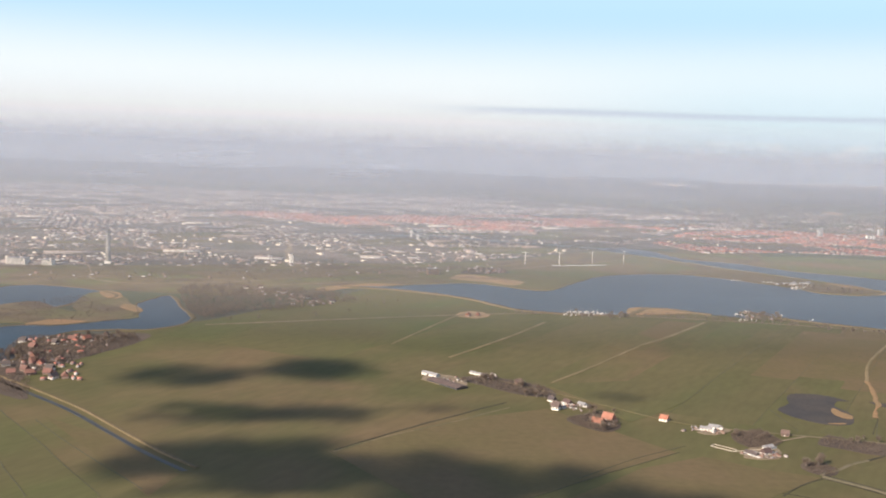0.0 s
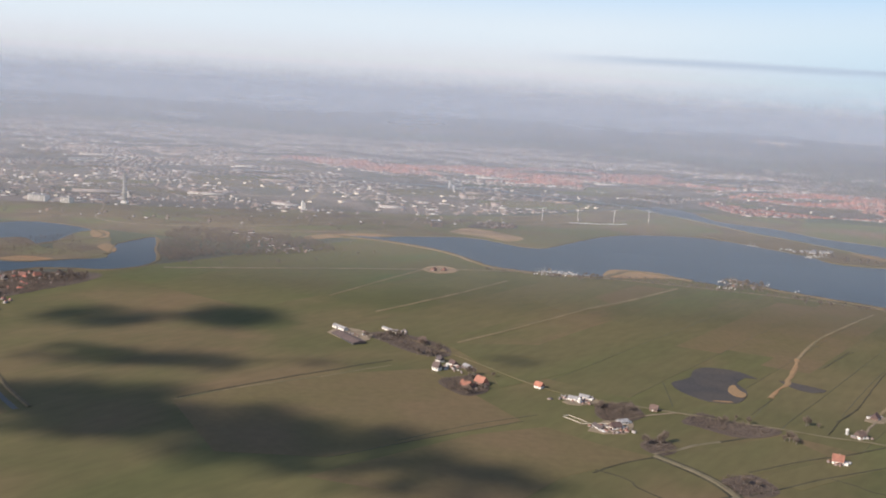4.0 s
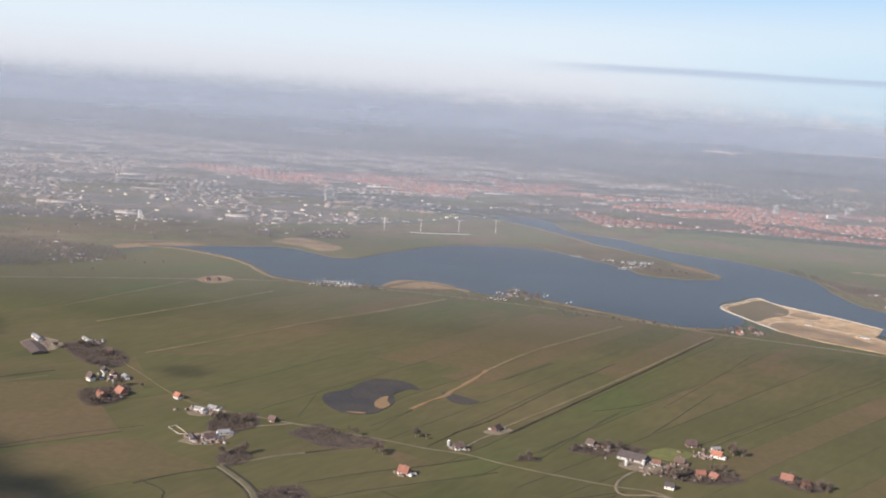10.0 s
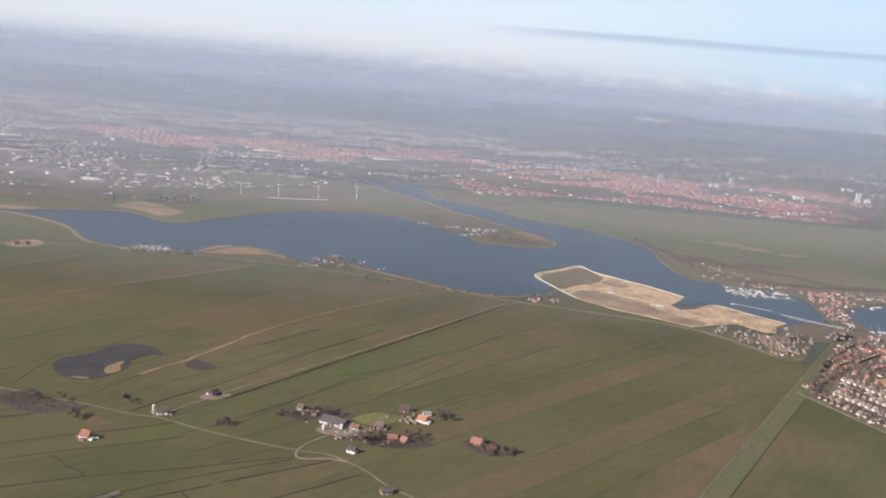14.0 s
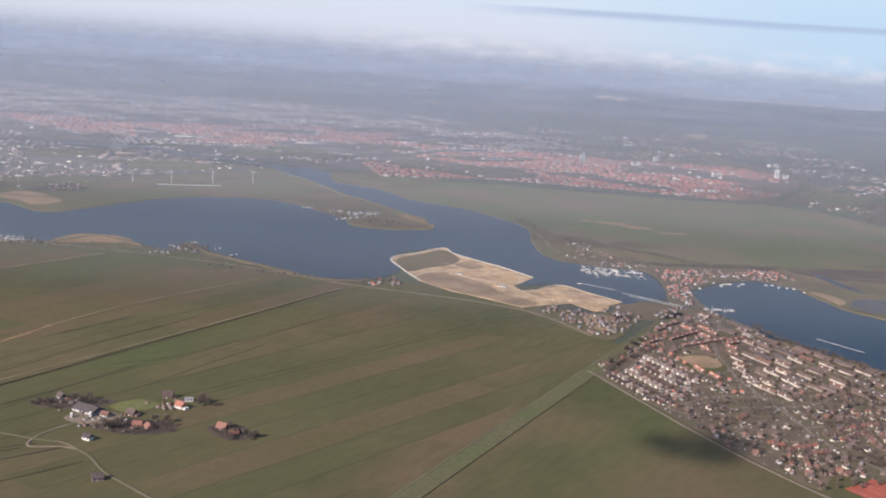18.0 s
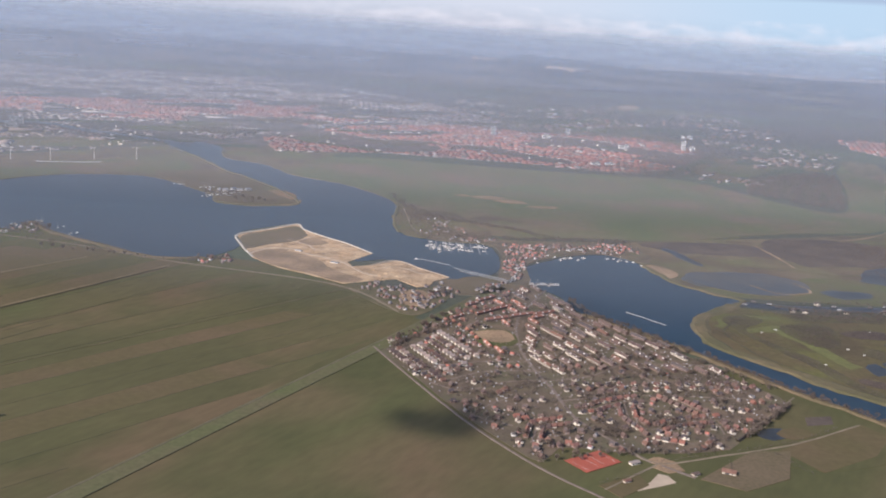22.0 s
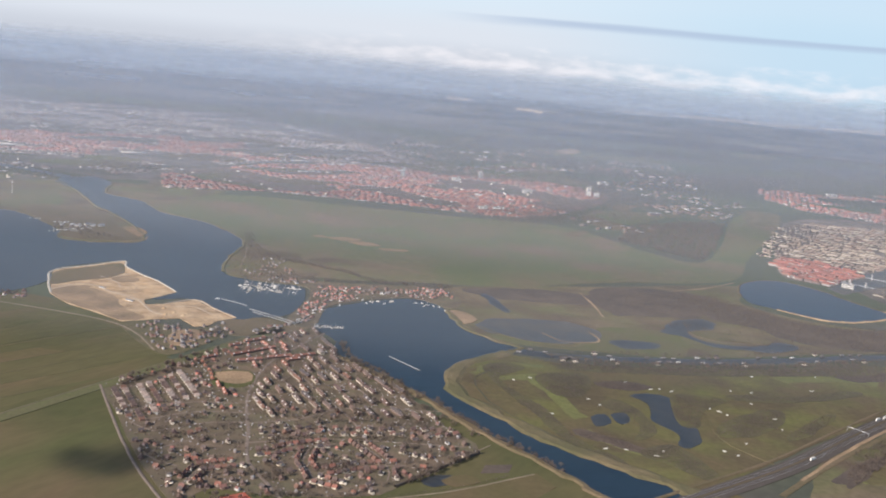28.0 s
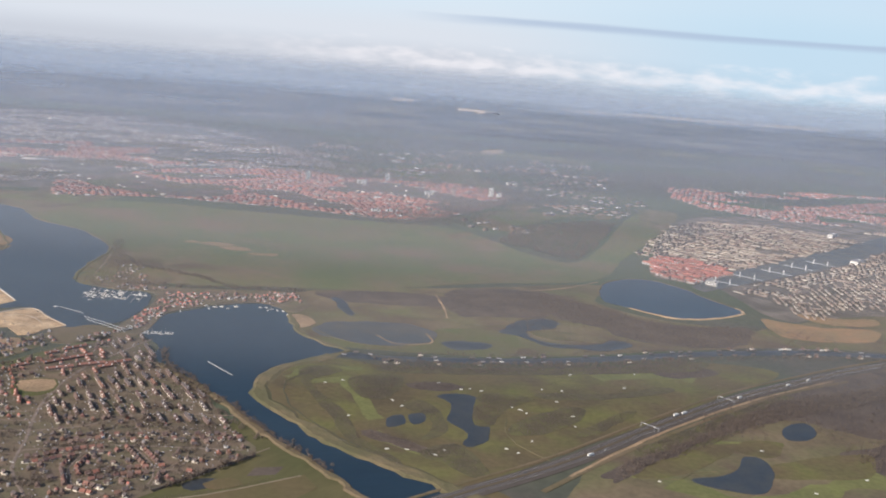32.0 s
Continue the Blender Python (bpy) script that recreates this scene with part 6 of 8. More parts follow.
# a comb of small white-gabled houses in the corner by the fields
for r, (x0, y0, ln) in enumerate(((481, 458.8, 36), (478.6, 452, 38), (474, 449, 40), (471, 441, 40), (467.5, 437.5, 42), (463.5, 430, 44), (460.5, 426, 36))):
    s = rh.uniform(0, 1.2)
    while s < ln:
        x, y = x0 + e1.x * s, y0 + e1.y * s
        if free(x, y, 0.9, 1.5):
            taken.append((x, y, 1.0))
            stand(semis_made, 3 if r in (0, 4) and rh.random() < 0.75 else rh.choice((0, 0, 1, 3)), x, y, 29 + rh.uniform(-5, 5) + 180 * (r % 2) * (r > 0))
            counts["semi"] += 1
        s += 3.5
    ribbon("street", [(x0 + 2.1 + e1.x * q, y0 + 1.2 + e1.y * q) for q in (0, ln * 0.5, ln)] if r % 2 == 0 else [(x0 + 1, y0 + 0.6), (x0 + 1 + e1.x * 4, y0 + 0.6 + e1.y * 4)], 1.0, 0.2, M["street"], label="narrow pale paved village street", category="street", rough=0.5)
# detached houses with white fronts in two lines along the cross street
for x, y in [(534.4 + 5.0 * k, 391.5 + 1.0 * k + (6.0 if j else 0.0)) for k in range(17) for j in (0, 1)]:
    x, y = x + rh.uniform(-1, 1), y + rh.uniform(-1, 1)
    if free(x, y, 1.2, 1.3):
        taken.append((x, y, 1.3))
        stand(cots_made, rh.choice((0, 1, 3, 3, 4)), x, y, rh.choice((20, 110, 30)) + rh.uniform(-9, 9))
# crescents of small reddish houses in the south, each facing its street
for c in CROSS[5:11]:
    for side in (-1, 1):
        line = beside_line(c, side * 2.9)
        for (x, y), (xb, yb) in zip(line, line[1:]):
            if free(x, y, 1.1, 1.9):
                taken.append((x, y, 1.2))
                stand(cots_made, rh.choice((2, 2, 4, 1, 3, 1)), x, y, math.degrees(math.atan2(yb - y, xb - x)) + rh.uniform(-8, 8) + (0 if side > 0 else 180))
                counts["cot"] += 1
# all other plots: loose rows in the north, single houses in the south and east, few under the dark trees
for tries in range(9000):
    x, y = rh.uniform(452, 630), rh.uniform(322, 560)
    dusk = any(inside(np.array([x]), np.array([y]), d)[0] for d in DUSK)
    rows = y > 425 and x > 520
    if rows and counts["row"] < 105:
        if free(x, y, 3.6) and free(x + e1.x * 3, y + e1.y * 3, 2.0) and free(x - e1.x * 3, y - e1.y * 3, 2.0):
            row_at(rh.choice((2, 2, 1, 1, 0)), x, y, -61 + rh.uniform(-4, 4) + rh.choice((0, 180)))
    elif free(x, y, 1.35 + (rh.uniform(0, 3) if dusk else 0)) and counts["cot"] < 225 and (not dusk or rh.random() < 0.35):
        taken.append((x, y, 1.3))
        turn = rh.choice((-61, 29, 119, -20)) + rh.uniform(-14, 14)
        if rh.random() < 0.7:
            stand(cots_made, rh.choice((0, 0, 1, 1, 3, 3, 2)), x, y, turn)
            counts["cot"] += 1
        else:
            rest.append((x, y, radians(turn)))
# the lakeside houses, the dam and the far bank, past the counted ones
patch("bare_plot", [(459, 508), (460, 531), (471, 534), (475, 518), (470, 502)], 0.22, M["sand_dull"], label="bare tan ground between the lakeside houses", category="ground", rough=0.8)
shore_homes = []
for poly, n, sd in (([(427, 533), (441, 526), (456, 499), (468, 486), (484, 514), (492, 539), (482, 556), (467, 538), (445, 545)], 90, 1), ([(520, 662), (550, 674), (548, 636), (533, 618), (521, 634)], 84, 2), ([(519, 625), (533, 620), (530, 588), (525, 567), (517, 585)], 58, 6), ([(577, 661), (587, 687), (606, 688), (613, 664), (591, 653)], 66, 3), ([(480, 666), (512, 666), (516, 678), (486, 682)], 26, 4), ([(550, 652), (575, 656), (580, 676), (552, 676)], 40, 7), ([(497, 540), (506, 556), (520, 562), (514, 548), (504, 532)], 16, 5)):
    for x, y in scatter(poly, n * 3, np.random.default_rng(sd))[:n]:
        shore_homes.append((x, y, radians(rh.choice((-61, 29, -45, 45)) + rh.uniform(-20, 20)), sd in (2, 3, 6) and rh.random() < 0.62))
for red, rm, label in ((True, "roof_red", "old brick houses with red tiled roofs on the dam"), (False, "roof_mixed", "small lakeside houses with grey and pale roofs")):
    sp = np.array([h[:3] for h in shore_homes if h[3] == red])
    house_mass("shore_houses", sp[:, :2], sp[:, 2], np.random.default_rng(9).uniform(1.1, 2.6, len(sp)), 1.4, 0.9, 0.8, [M["walls_mixed"], M[rm]], label, "houses")
rest = np.array(rest)
# narrow paved streets, hedges and sheds between the rows
for pts in [MAIN_ROAD[:]] + CROSS + [[(540, 470), (562, 432), (575, 408)], [(552, 490), (580, 440)], [(536, 505), (556, 470), (566, 452)], [(524, 478), (546, 436)]]:
    ribbon("street", pts, 1.9 if len(pts) > 5 else 1.05, 0.2, M["street"], label="narrow pale paved village street", category="street", rough=0.6)
rg = np.random.default_rng(31)
gp = scatter(VILLAGE, 6000, rg, [PLAY])
house_mass("garden_sheds", gp[:1000], rg.uniform(0, 3.1, 1000), rg.uniform(0.35, 0.8, 1000), 0.5, 0.45, 0.15, [M["walls_mixed"], M["roof_flat"]], "small garden sheds and garages among the houses", "sheds")
tree_mass("garden_trees", gp[1300:2250], 1.55, 26, rg, "bare brown garden trees between the village houses")
tree_mass("hedges", gp[2300:3500], 0.55, 9, rg, "low bare hedges and shrubs in the gardens")
for d in DUSK:
    tree_mass("garden_trees", scatter(d, 60, rg), 2.0, 46, rg, "bare brown garden trees between the village houses", material="twig")
for pts, n in (([(550, 536), (560, 508), (588, 474), (604, 453), (634, 413), (662, 380)], 220), ([(554, 518), (577, 480), (600, 444), (627, 410)], 90), ([(489, 480), (476, 460), (460, 434)], 60), ([(540, 330), (575, 337), (600, 356), (626, 392)], 70)):
    line = np.array(beside_line(pts, 0.0, 0.9))
    line = line[rg.integers(0, len(line), n)] + rg.normal(0, 1.3, (n, 2))
    tree_mass("garden_trees", line, 2.0, 36, rg, "bare brown trees along the village edge")
split = np.random.default_rng(3).uniform(0, 1, len(rest)) < 0.5
for sel, rm, label in ((split, "roof_red", "small village houses with red tiled roofs"), (~split, "roof_mixed", "small village houses with mixed dark and pale roofs")):
    p = rest[sel]
    house_mass("village_houses", p[:, :2], p[:, 2], np.random.default_rng(8).uniform(1.3, 2.3, len(p)), 1.35, 0.85, 0.7, [M["walls_mixed"], M[rm]], label, "houses")
building("church_hall", "large white hall with a flat roof beside the water", "hall", 543, 512, -60, 6, 2.2, 1.5, 0.3, "cream", "roof_pale", 0, windows=4)
# farms along the lane
FARMS = [(202.6, 331.2, "white farmhouse with a dark steep roof by the lane", 3.2, 2.6, 1.2, 1.4, "white", "roof_dark", 30),
         (214.8, 355.2, "small brick farmhouse on a bare yard", 3.4, 2.4, 1.1, 1.2, "brick", "roof_brown", 60),
         (187.5, 303, "white house with a bright orange-red roof", 3.4, 2.8, 1.2, 1.7, "white", "roof_salmon", -20),
         (249, 348.5, "white farmhouse among bare trees", 3.2, 2.4, 1.2, 1.2, "white", "roof_dark", -40),
         (285.7, 358.4, "brown brick farmhouse with a steep roof", 3.6, 2.8, 1.1, 1.5, "brick", "roof_brown", 10),
         (293.4, 348.9, "farmhouse with a red tiled roof", 3.6, 2.6, 1.2, 1.3, "white", "roof_salmon", -30),
         (278.9, 338.1, "brick farmhouse with a dark roof", 3.4, 2.6, 1.2, 1.3, "brick", "roof_dark", -20),
         (270.7, 334.8, "low farm cottage with a pale front", 3.0, 2.2, 1.0, 1.0, "concrete", "roof_brown", -20),
         (284.4, 328, "farm cottage with a red roof", 3.2, 2.2, 1.1, 1.1, "brick", "roof_salmon", 10),
         (288.9, 326.5, "farm cottage with a red roof", 3.0, 2.2, 1.1, 1.1, "brick", "roof_salmon", -50),
         (272.5, 313.6, "white house beside the lane", 3.0, 2.2, 1.2, 1.0, "white", "roof_dark", -20),
         (294.3, 356.4, "small pale farm shed by trees", 3.0, 2.0, 1.0, 0.5, "white", "roof_flat", 20),
         (287.1, 284, "small farmhouse behind a hedge", 3.2, 2.4, 1.1, 1.2, "brick", "roof_dark", 30),
         (313.6, 331.2, "brick farmhouse with a red roof among trees", 3.8, 2.8, 1.2, 1.5, "brick", "roof_salmon", -25),
         (318.5, 327, "small brick red-roofed barn beside trees", 3.0, 2.2, 1.0, 1.1, "brick", "roof_salmon", 40),
         (53.4, 369.1, "white farmhouse with a steep dark roof", 2.8, 2.6, 1.6, 1.8, "white", "roof_dark", -30),
         (53.3, 382, "white farm cottage with dark roof", 3.0, 2.2, 1.1, 1.1, "white", "roof_dark", -50), (59, 377.6, "white farm cottage with dark roof", 3.4, 2.2, 1.1, 1.1, "white", "roof_brown", -50),
         (64.8, 376, "pale low farm shed with flat roof", 3.6, 2.2, 1.0, 0.6, "concrete", "roof_flat", -50), (66.6, 349.3, "barn with a red tiled roof among trees", 4.4, 2.8, 1.2, 1.4, "brick", "roof_salmon", -40),
         (71.7, 355.4, "farmhouse with a large red roof", 4.4, 3.2, 1.2, 1.8, "brick", "roof_salmon", -40), (93.4, 357.2, "small orange-roofed house by the lane", 3.0, 2.4, 1.1, 1.2, "white", "roof_salmon", -35),
         (106.3, 345, "white farm shed on a cluttered yard", 4.4, 2.2, 1.0, 0.6, "white", "roof_flat", -25), (110.1, 348.2, "white farm shed on a cluttered yard", 3.6, 2.0, 1.0, 0.6, "white", "roof_flat", -25),
         (134.4, 341.3, "small house at the end of the lane", 2.8, 2.2, 1.1, 1.1, "brick", "roof_brown", -20), (113.7, 315.4, "low farm shed beside a hedge", 5.0, 2.0, 0.9, 0.6, "concrete", "roof_dark", -60),
         (119.2, 316.9, "white farmhouse in a square yard", 3.6, 2.4, 1.1, 1.2, "white", "roof_brown", 30), (122, 323.1, "pale farm shed at the end of a drive", 3.8, 2.2, 1.0, 0.7, "white", "roof_flat", 30),
         (25.4, 426.6, "long low white shed behind trees", 9.0, 1.6, 0.8, 0.4, "white", "roof_flat", -45), (42.3, 410.9, "small brick farmhouse among trees", 3.0, 2.4, 1.2, 1.2, "brick", "roof_dark", 20)]
for x, y, label, lx, ly, wall, rise, wm, rm, turn in FARMS:
    building("farmhouse" if "house" in label or "cottage" in label else "farm_shed", label, "farmhouse" if "house" in label or "cottage" in label else "shed", x, y, turn, lx, ly, wall, rise, wm, rm, 1 if rise > 1 else 0, annex=1.4 if lx > 3.3 else None)
building("barn", "large barn with a broad dark roof", "barn", 263, 338.5, -25, 9.5, 6.0, 1.1, 1.4, "concrete", "roof_dark", 0, windows=4, big_door=True)
building("barn", "long dark greenhouse shed beside a white wall", "barn", 11, 406, -51, 20, 6.0, 0.8, 0.7, "dark", "roof_dark", 0, windows=6, big_door=True)
building("barn", "long white barn at the edge of the pasture", "barn", 4, 422, -45, 9, 2.4, 1.1, 0.6, "white", "roof_flat", 0, windows=3, big_door=True)
for x, y in ((199, 334), (260, 331), (266, 333), (121, 319), (57, 373), (108, 342)):
    s = thing("silo", "small round pale concrete farm silo", "silo")
    part("drum", tube(0.55, 0.55, 0, 1.8), M["concrete"], s)
    part("cap", tube(0.6, 0.1, 1.8, 2.2), M["white"], s)
    put(s, x, y, 0)
for pts, label in (([(258, 333), (268, 340), (276, 335), (270, 326), (260, 328)], "bare paved farmyard"), ([(210, 352), (215, 359), (221, 357), (216, 350)], "bare pale farmyard"), ([(102, 342), (110, 352), (116, 346), (108, 339)], "cluttered pale farmyard"), ([(110, 312), (116, 324), (126, 326), (122, 312)], "pale square farmyard"), ([(268, 345), (276, 354), (286, 350), (278, 340)], "mown yellow paddock"), ([(0, 414), (6, 426), (20, 416), (16, 400)], "pale paved yard")):
    patch("farmyard", pts, 0.2, M["road" if "paddock" not in label else "fairway"], label=label, category="yard", rough=0.4)
sb = np.random.default_rng(41)
for poly, n, rm, label in (([(31, 824), (43, 846), (65, 843), (68, 814), (47, 803)], 26, "roof_mixed", "farm and sheds on the city shore"), ([(-165, 395), (-187, 440), (-200, 478), (-172, 490), (-153, 440), (-140, 400), (-142, 380)], 46, "roof_red", "small hamlet houses and sheds with red roofs"), ([(-125, 672), (-110, 680), (-60, 628), (-54, 606), (-82, 606), (-100, 640)], 34, "roof_city", "small pale buildings in the waterside wood"), ([(-300, 700), (-120, 720), (20, 790), (100, 860), (60, 880), (-100, 800), (-280, 740)], 40, "roof_city", "scattered small buildings on the shore land"), ([(205, 606), (212, 640), (216, 640), (225, 612)], 12, "roof_mixed", "boat sheds on the jetty point"), ([(280, 800), (310, 812), (320, 790), (300, 780)], 12, "roof_flat", "white sheds and boats on the spit"), ([(335, 566), (352, 576), (360, 570), (345, 560)], 9, "roof_red", "small houses by the lake dike")):
    sp = scatter(poly, n * 4, sb)[:n]
    house_mass("small_buildings", sp, sb.uniform(0, 3.1, len(sp)), sb.uniform(1.2, 3.0, len(sp)), 1.4, 0.8, 0.6, [M["walls_mixed"], M[rm]], label, "buildings")
patch("farmyard", [(19, 590), (32, 580), (42, 596), (29, 607)], 0.2, M["sand_dull"], label="bare sandy yard by the lake dike", category="yard", rough=0.8)
pd = thing("paddock_fence", "pale wooden rail fence round a farm paddock", "fence")
for a, b in (((102, 324), (108, 318)), ((104, 326), (110, 320)), ((102, 324), (104, 326)), ((108, 318), (122, 322))):
    d = Vector((b[0] - a[0], b[1] - a[1]))
    v, f = slab(d.length / 2, 0, 0.35, d.length, 0.12, 0.22)
    r = part("rail", (v, f), M["cream"], pd)
    r.matrix_basis = pose(a[0], a[1], 0, 0, 0, math.degrees(math.atan2(d.y, d.x)))
    for k in range(int(d.length / 1.2) + 1):
        part("post", slab(a[0] + d.x * k * 1.2 / d.length, a[1] + d.y * k * 1.2 / d.length, 0, 0.14, 0.14, 0.7), M["wood"], pd)
HAM = [(-194.3, 466.5), (-172.5, 424.5), (-167.8, 419.8), (-178, 465.3), (-173.4, 475.2), (-167.2, 477.8), (-161, 488.6), (-169.5, 406.7), (-172.5, 399.6), (-153.1, 395), (-148.8, 396.5), (-184.8, 454.9), (-181, 414.8), (-178.5, 391.7), (-188, 440), (-160, 410), (-165, 400), (-176, 434), (-190, 425), (-158, 402)]
for k, (x, y) in enumerate(HAM):
    building("house", "brick hamlet house with a red tiled roof" if k % 3 else "white hamlet house with a dark roof", "house", x, y, (k * 47) % 180, 3.4, 2.6, 1.2, 1.3, "white" if k % 3 == 0 else "brick", "roof_dark" if k % 3 == 0 else "roof_clay", 1, group="hamlet houses")
for k, (x, y) in enumerate(((-123.6, 675.9), (-114.6, 680.7), (-86.3, 633.7), (-70.5, 628.6), (-59.2, 626.6), (-78, 640), (-95, 660), (27, 588), (33, 590), (344, 575), (352, 580))):
    building("house", "white waterside house at the edge of the wood" if k < 7 else "small brick house on the lake dike", "house", x, y, -20 + 13 * k, 3.6, 2.4, 1.1, 1.0, "white" if k < 7 else "brick", "roof_dark" if k < 7 else "roof_clay", 1)


# wind turbines, chimney and tall blocks of the city
def turbine(x, y, roll):
    t = thing("wind_turbine", "white two-bladed wind turbine on a slim tower", "wind turbine", "wind turbines")
    part("tower", tube(0.26, 0.14, 0, 11, 12), M["white"], t)
    part("nacelle", slab(0, -0.2, 10.8, 0.5, 1.2, 0.5), M["white"], t)
    hub = part("hub", tube(0.28, 0.2, -0.25, 0.25, 8), M["white"], t)
    hub.matrix_basis = pose(0, -1.0, 11.1, 90, 0, 0)
    for k in (0, 180):
        b = part("blade", slab(1.7, 0, -0.08, 3.4, 0.24, 0.09), M["white"], hub)
        b.matrix_basis = pose(0, 0, 0, 0, 0, k + roll)
    put(t, x, y, 0)


for k, (x, y) in enumerate(((90, 884), (122, 893), (155, 911), (188, 930))):
    turbine(x, y, (2, -4, 14, -8)[k])
t = thing("factory_chimney", "tall slender pale concrete factory chimney", "chimney")
part("shaft", tube(2.0, 1.6, 0, 26, 16), M["grey_render"], t)
part("rim", tube(1.75, 1.75, 25.6, 26.4, 16), M["dark"], t)
part("base", slab(0, 0, 0, 5, 4, 2.2), M["white"], t)
put(t, -255, 790, 0)
t = thing("grain_silo", "tall white silo tower beside low works", "silo")
part("drum", tube(1.3, 1.3, 0, 8, 14), M["white"], t)
part("cap", tube(1.35, 0.6, 8, 8.9, 14), M["concrete"], t)
part("stair_tower", slab(1.7, 0, 0, 1.0, 1.0, 7), M["white"], t)
put(t, -113.6, 827.9, 0)


def flats(label, x, y, turn, lx, ly, floors, wm="concrete"):
    t = thing("flats", label, "flats")
    part("body", slab(0, 0, -0.1, lx, ly, floors * 0.85), M[wm], t)
    part("roof", slab(0, 0, floors * 0.85 - 0.1, lx + 0.2, ly + 0.2, 0.2), M["roof_flat"], t)
    part("lift_house", slab(lx * 0.2, 0, floors * 0.85 + 0.1, 1.4, 1.2, 0.8), M["white"], t)
    for f in range(floors):
        for side in (-1, 1):
            part("window_band", slab(0, side * (ly / 2 + 0.02), f * 0.85 + 0.32, lx * 0.92, 0.06, 0.38), M["glass"], t)
    put(t, x, y, turn)


for args in (("tall white tower block beside red-roofed streets", 781, 1305, -10, 6, 5, 15, "white"), ("white flats beside the tower block", 791, 1300, -10, 7, 4, 8, "white"), ("grey tower block of flats", 535, 1340, 5, 6, 4, 14), ("grey tower block of flats", 640, 1390, 5, 6, 4, 13),
             ("reddish tower block in the suburb", 368, 1404, 0, 6, 5, 12, "brick"), ("long low white hall roof", 415, 1298, 32, 30, 5, 2, "white"), ("pale office block in the works", -11, 1132, 20, 14, 7, 10), ("pale office block in the works", -4, 1100, 20, 12, 8, 7),
             ("pale square office block at the lake", 6, 790, 10, 9, 6, 6, "brick"), ("white works hall at the city edge", -319, 770, -10, 16, 7, 6, "white"), ("white works hall at the city edge", -295, 770, -10, 8, 6, 5, "white"), ("long pale warehouse with flat roof", -460, 1145, 20, 30, 12, 4, "white"),
             ("long brownish warehouse with flat roof", -242, 1141, 10, 40, 14, 4, "brick"), ("white flats in the suburb", 607, 1346, 10, 12, 4, 6, "white"), ("white flats in the suburb", 700, 1285, 10, 12, 4, 6, "white"), ("white hall among far woods", 821, 1465, 10, 14, 7, 5, "white"),
             ("white flats at the far town", 1199, 1583, 10, 16, 6, 6, "white"), ("pale flats at the edge of the meadow", 640, 1100, 10, 10, 4, 5, "white"), ("pale flats at the edge of the meadow", 655, 1105, 10, 8, 4, 5, "white"), ("orange-brown school building by the meadow", 845, 1180, 15, 14, 7, 4, "brick"),
             ("white shop block in the new town", 1150, 1010, 48, 22, 8, 4, "white"), ("white flats by the town canal", 1190, 1180, 48, 16, 6, 6, "white"), ("pale flats by the town lake", 948, 835, -40, 10, 4, 5, "white")):
    flats(*args)
for k, (x, y) in enumerate(((961, 848), (993, 880), (1032, 915), (1066, 950), (1100, 982))):
    t = thing("bridge", "narrow white footbridge across the town canal", "bridge", "canal bridges")
    part("deck", slab(0, 0, 1.2, 30, 1.6, 0.3), M["concrete"], t)
    for dx in (-7, 7):
        for dy in (-0.6, 0.6):
            part("pylon", slab(dx, dy, -0.1, 0.5, 0.4, 5.0), M["white"], t)
        part("beam", slab(dx, 0, 4.6, 0.5, 1.6, 0.4), M["white"], t)
    put(t, x, y, -42)
ribbon("long_wall", [(114, 880), (140, 888), (166, 899)], 0.8, 0.3, M["concrete"], height=0.4, label="long low white wall on the green shore", category="wall")


# boats, jetties, lock and houseboats
def hull(lx, w, h):
    v = [(-lx / 2, -w / 2, 0.0), (lx * 0.2, -w / 2, 0.0), (lx / 2, 0, 0.05), (lx * 0.2, w / 2, 0.0), (-lx / 2, w / 2, 0.0)]
    low = [(x * 0.92, y * 0.7, -h) for x, y, _ in v]
    v = [(x, y, z + h) for x, y, z in v] + [(x, y, 0) for x, y, _ in low]
    return v, [(0, 1, 2, 3, 4), (9, 8, 7, 6, 5)] + [(k, k + 5, (k + 1) % 5 + 5, (k + 1) % 5) for k in range(5)]


def boat(big, sail):
    lx = 3.2 if big else 2.2
    t = thing("sailing_boat" if sail else "motor_boat", "white moored %s on the water" % ("sailing boat" if sail else "motor boat"), "boat", "moored boats")
    part("hull", hull(lx, 0.9, 0.4), M["white"], t)
    part("cabin", slab(-lx * 0.05, 0, 0.38, lx * 0.4, 0.6, 0.35, 0.85), M["white" if not sail else "wood"], t)
    part("deck", slab(-lx * 0.3, 0, 0.38, lx * 0.3, 0.7, 0.06), M["wood"], t)
    if sail:
        part("mast", tube(0.05, 0.03, 0.4, 3.4, 6), M["white"], t)
        part("boom", slab(-lx * 0.18, 0, 0.95, lx * 0.4, 0.08, 0.08), M["white"], t)
    return t


boats = [boat(True, True), boat(False, False), boat(True, False)]
rb = random.Random(12)


def moor(k, x, y, turn):
    if boats[k].name in used:
        return copy_thing(boats[k], pose(x, y, 0.17, 0, 0, turn))
    used.add(boats[k].name)
    return put(boats[k], x, y, turn, 0.17)


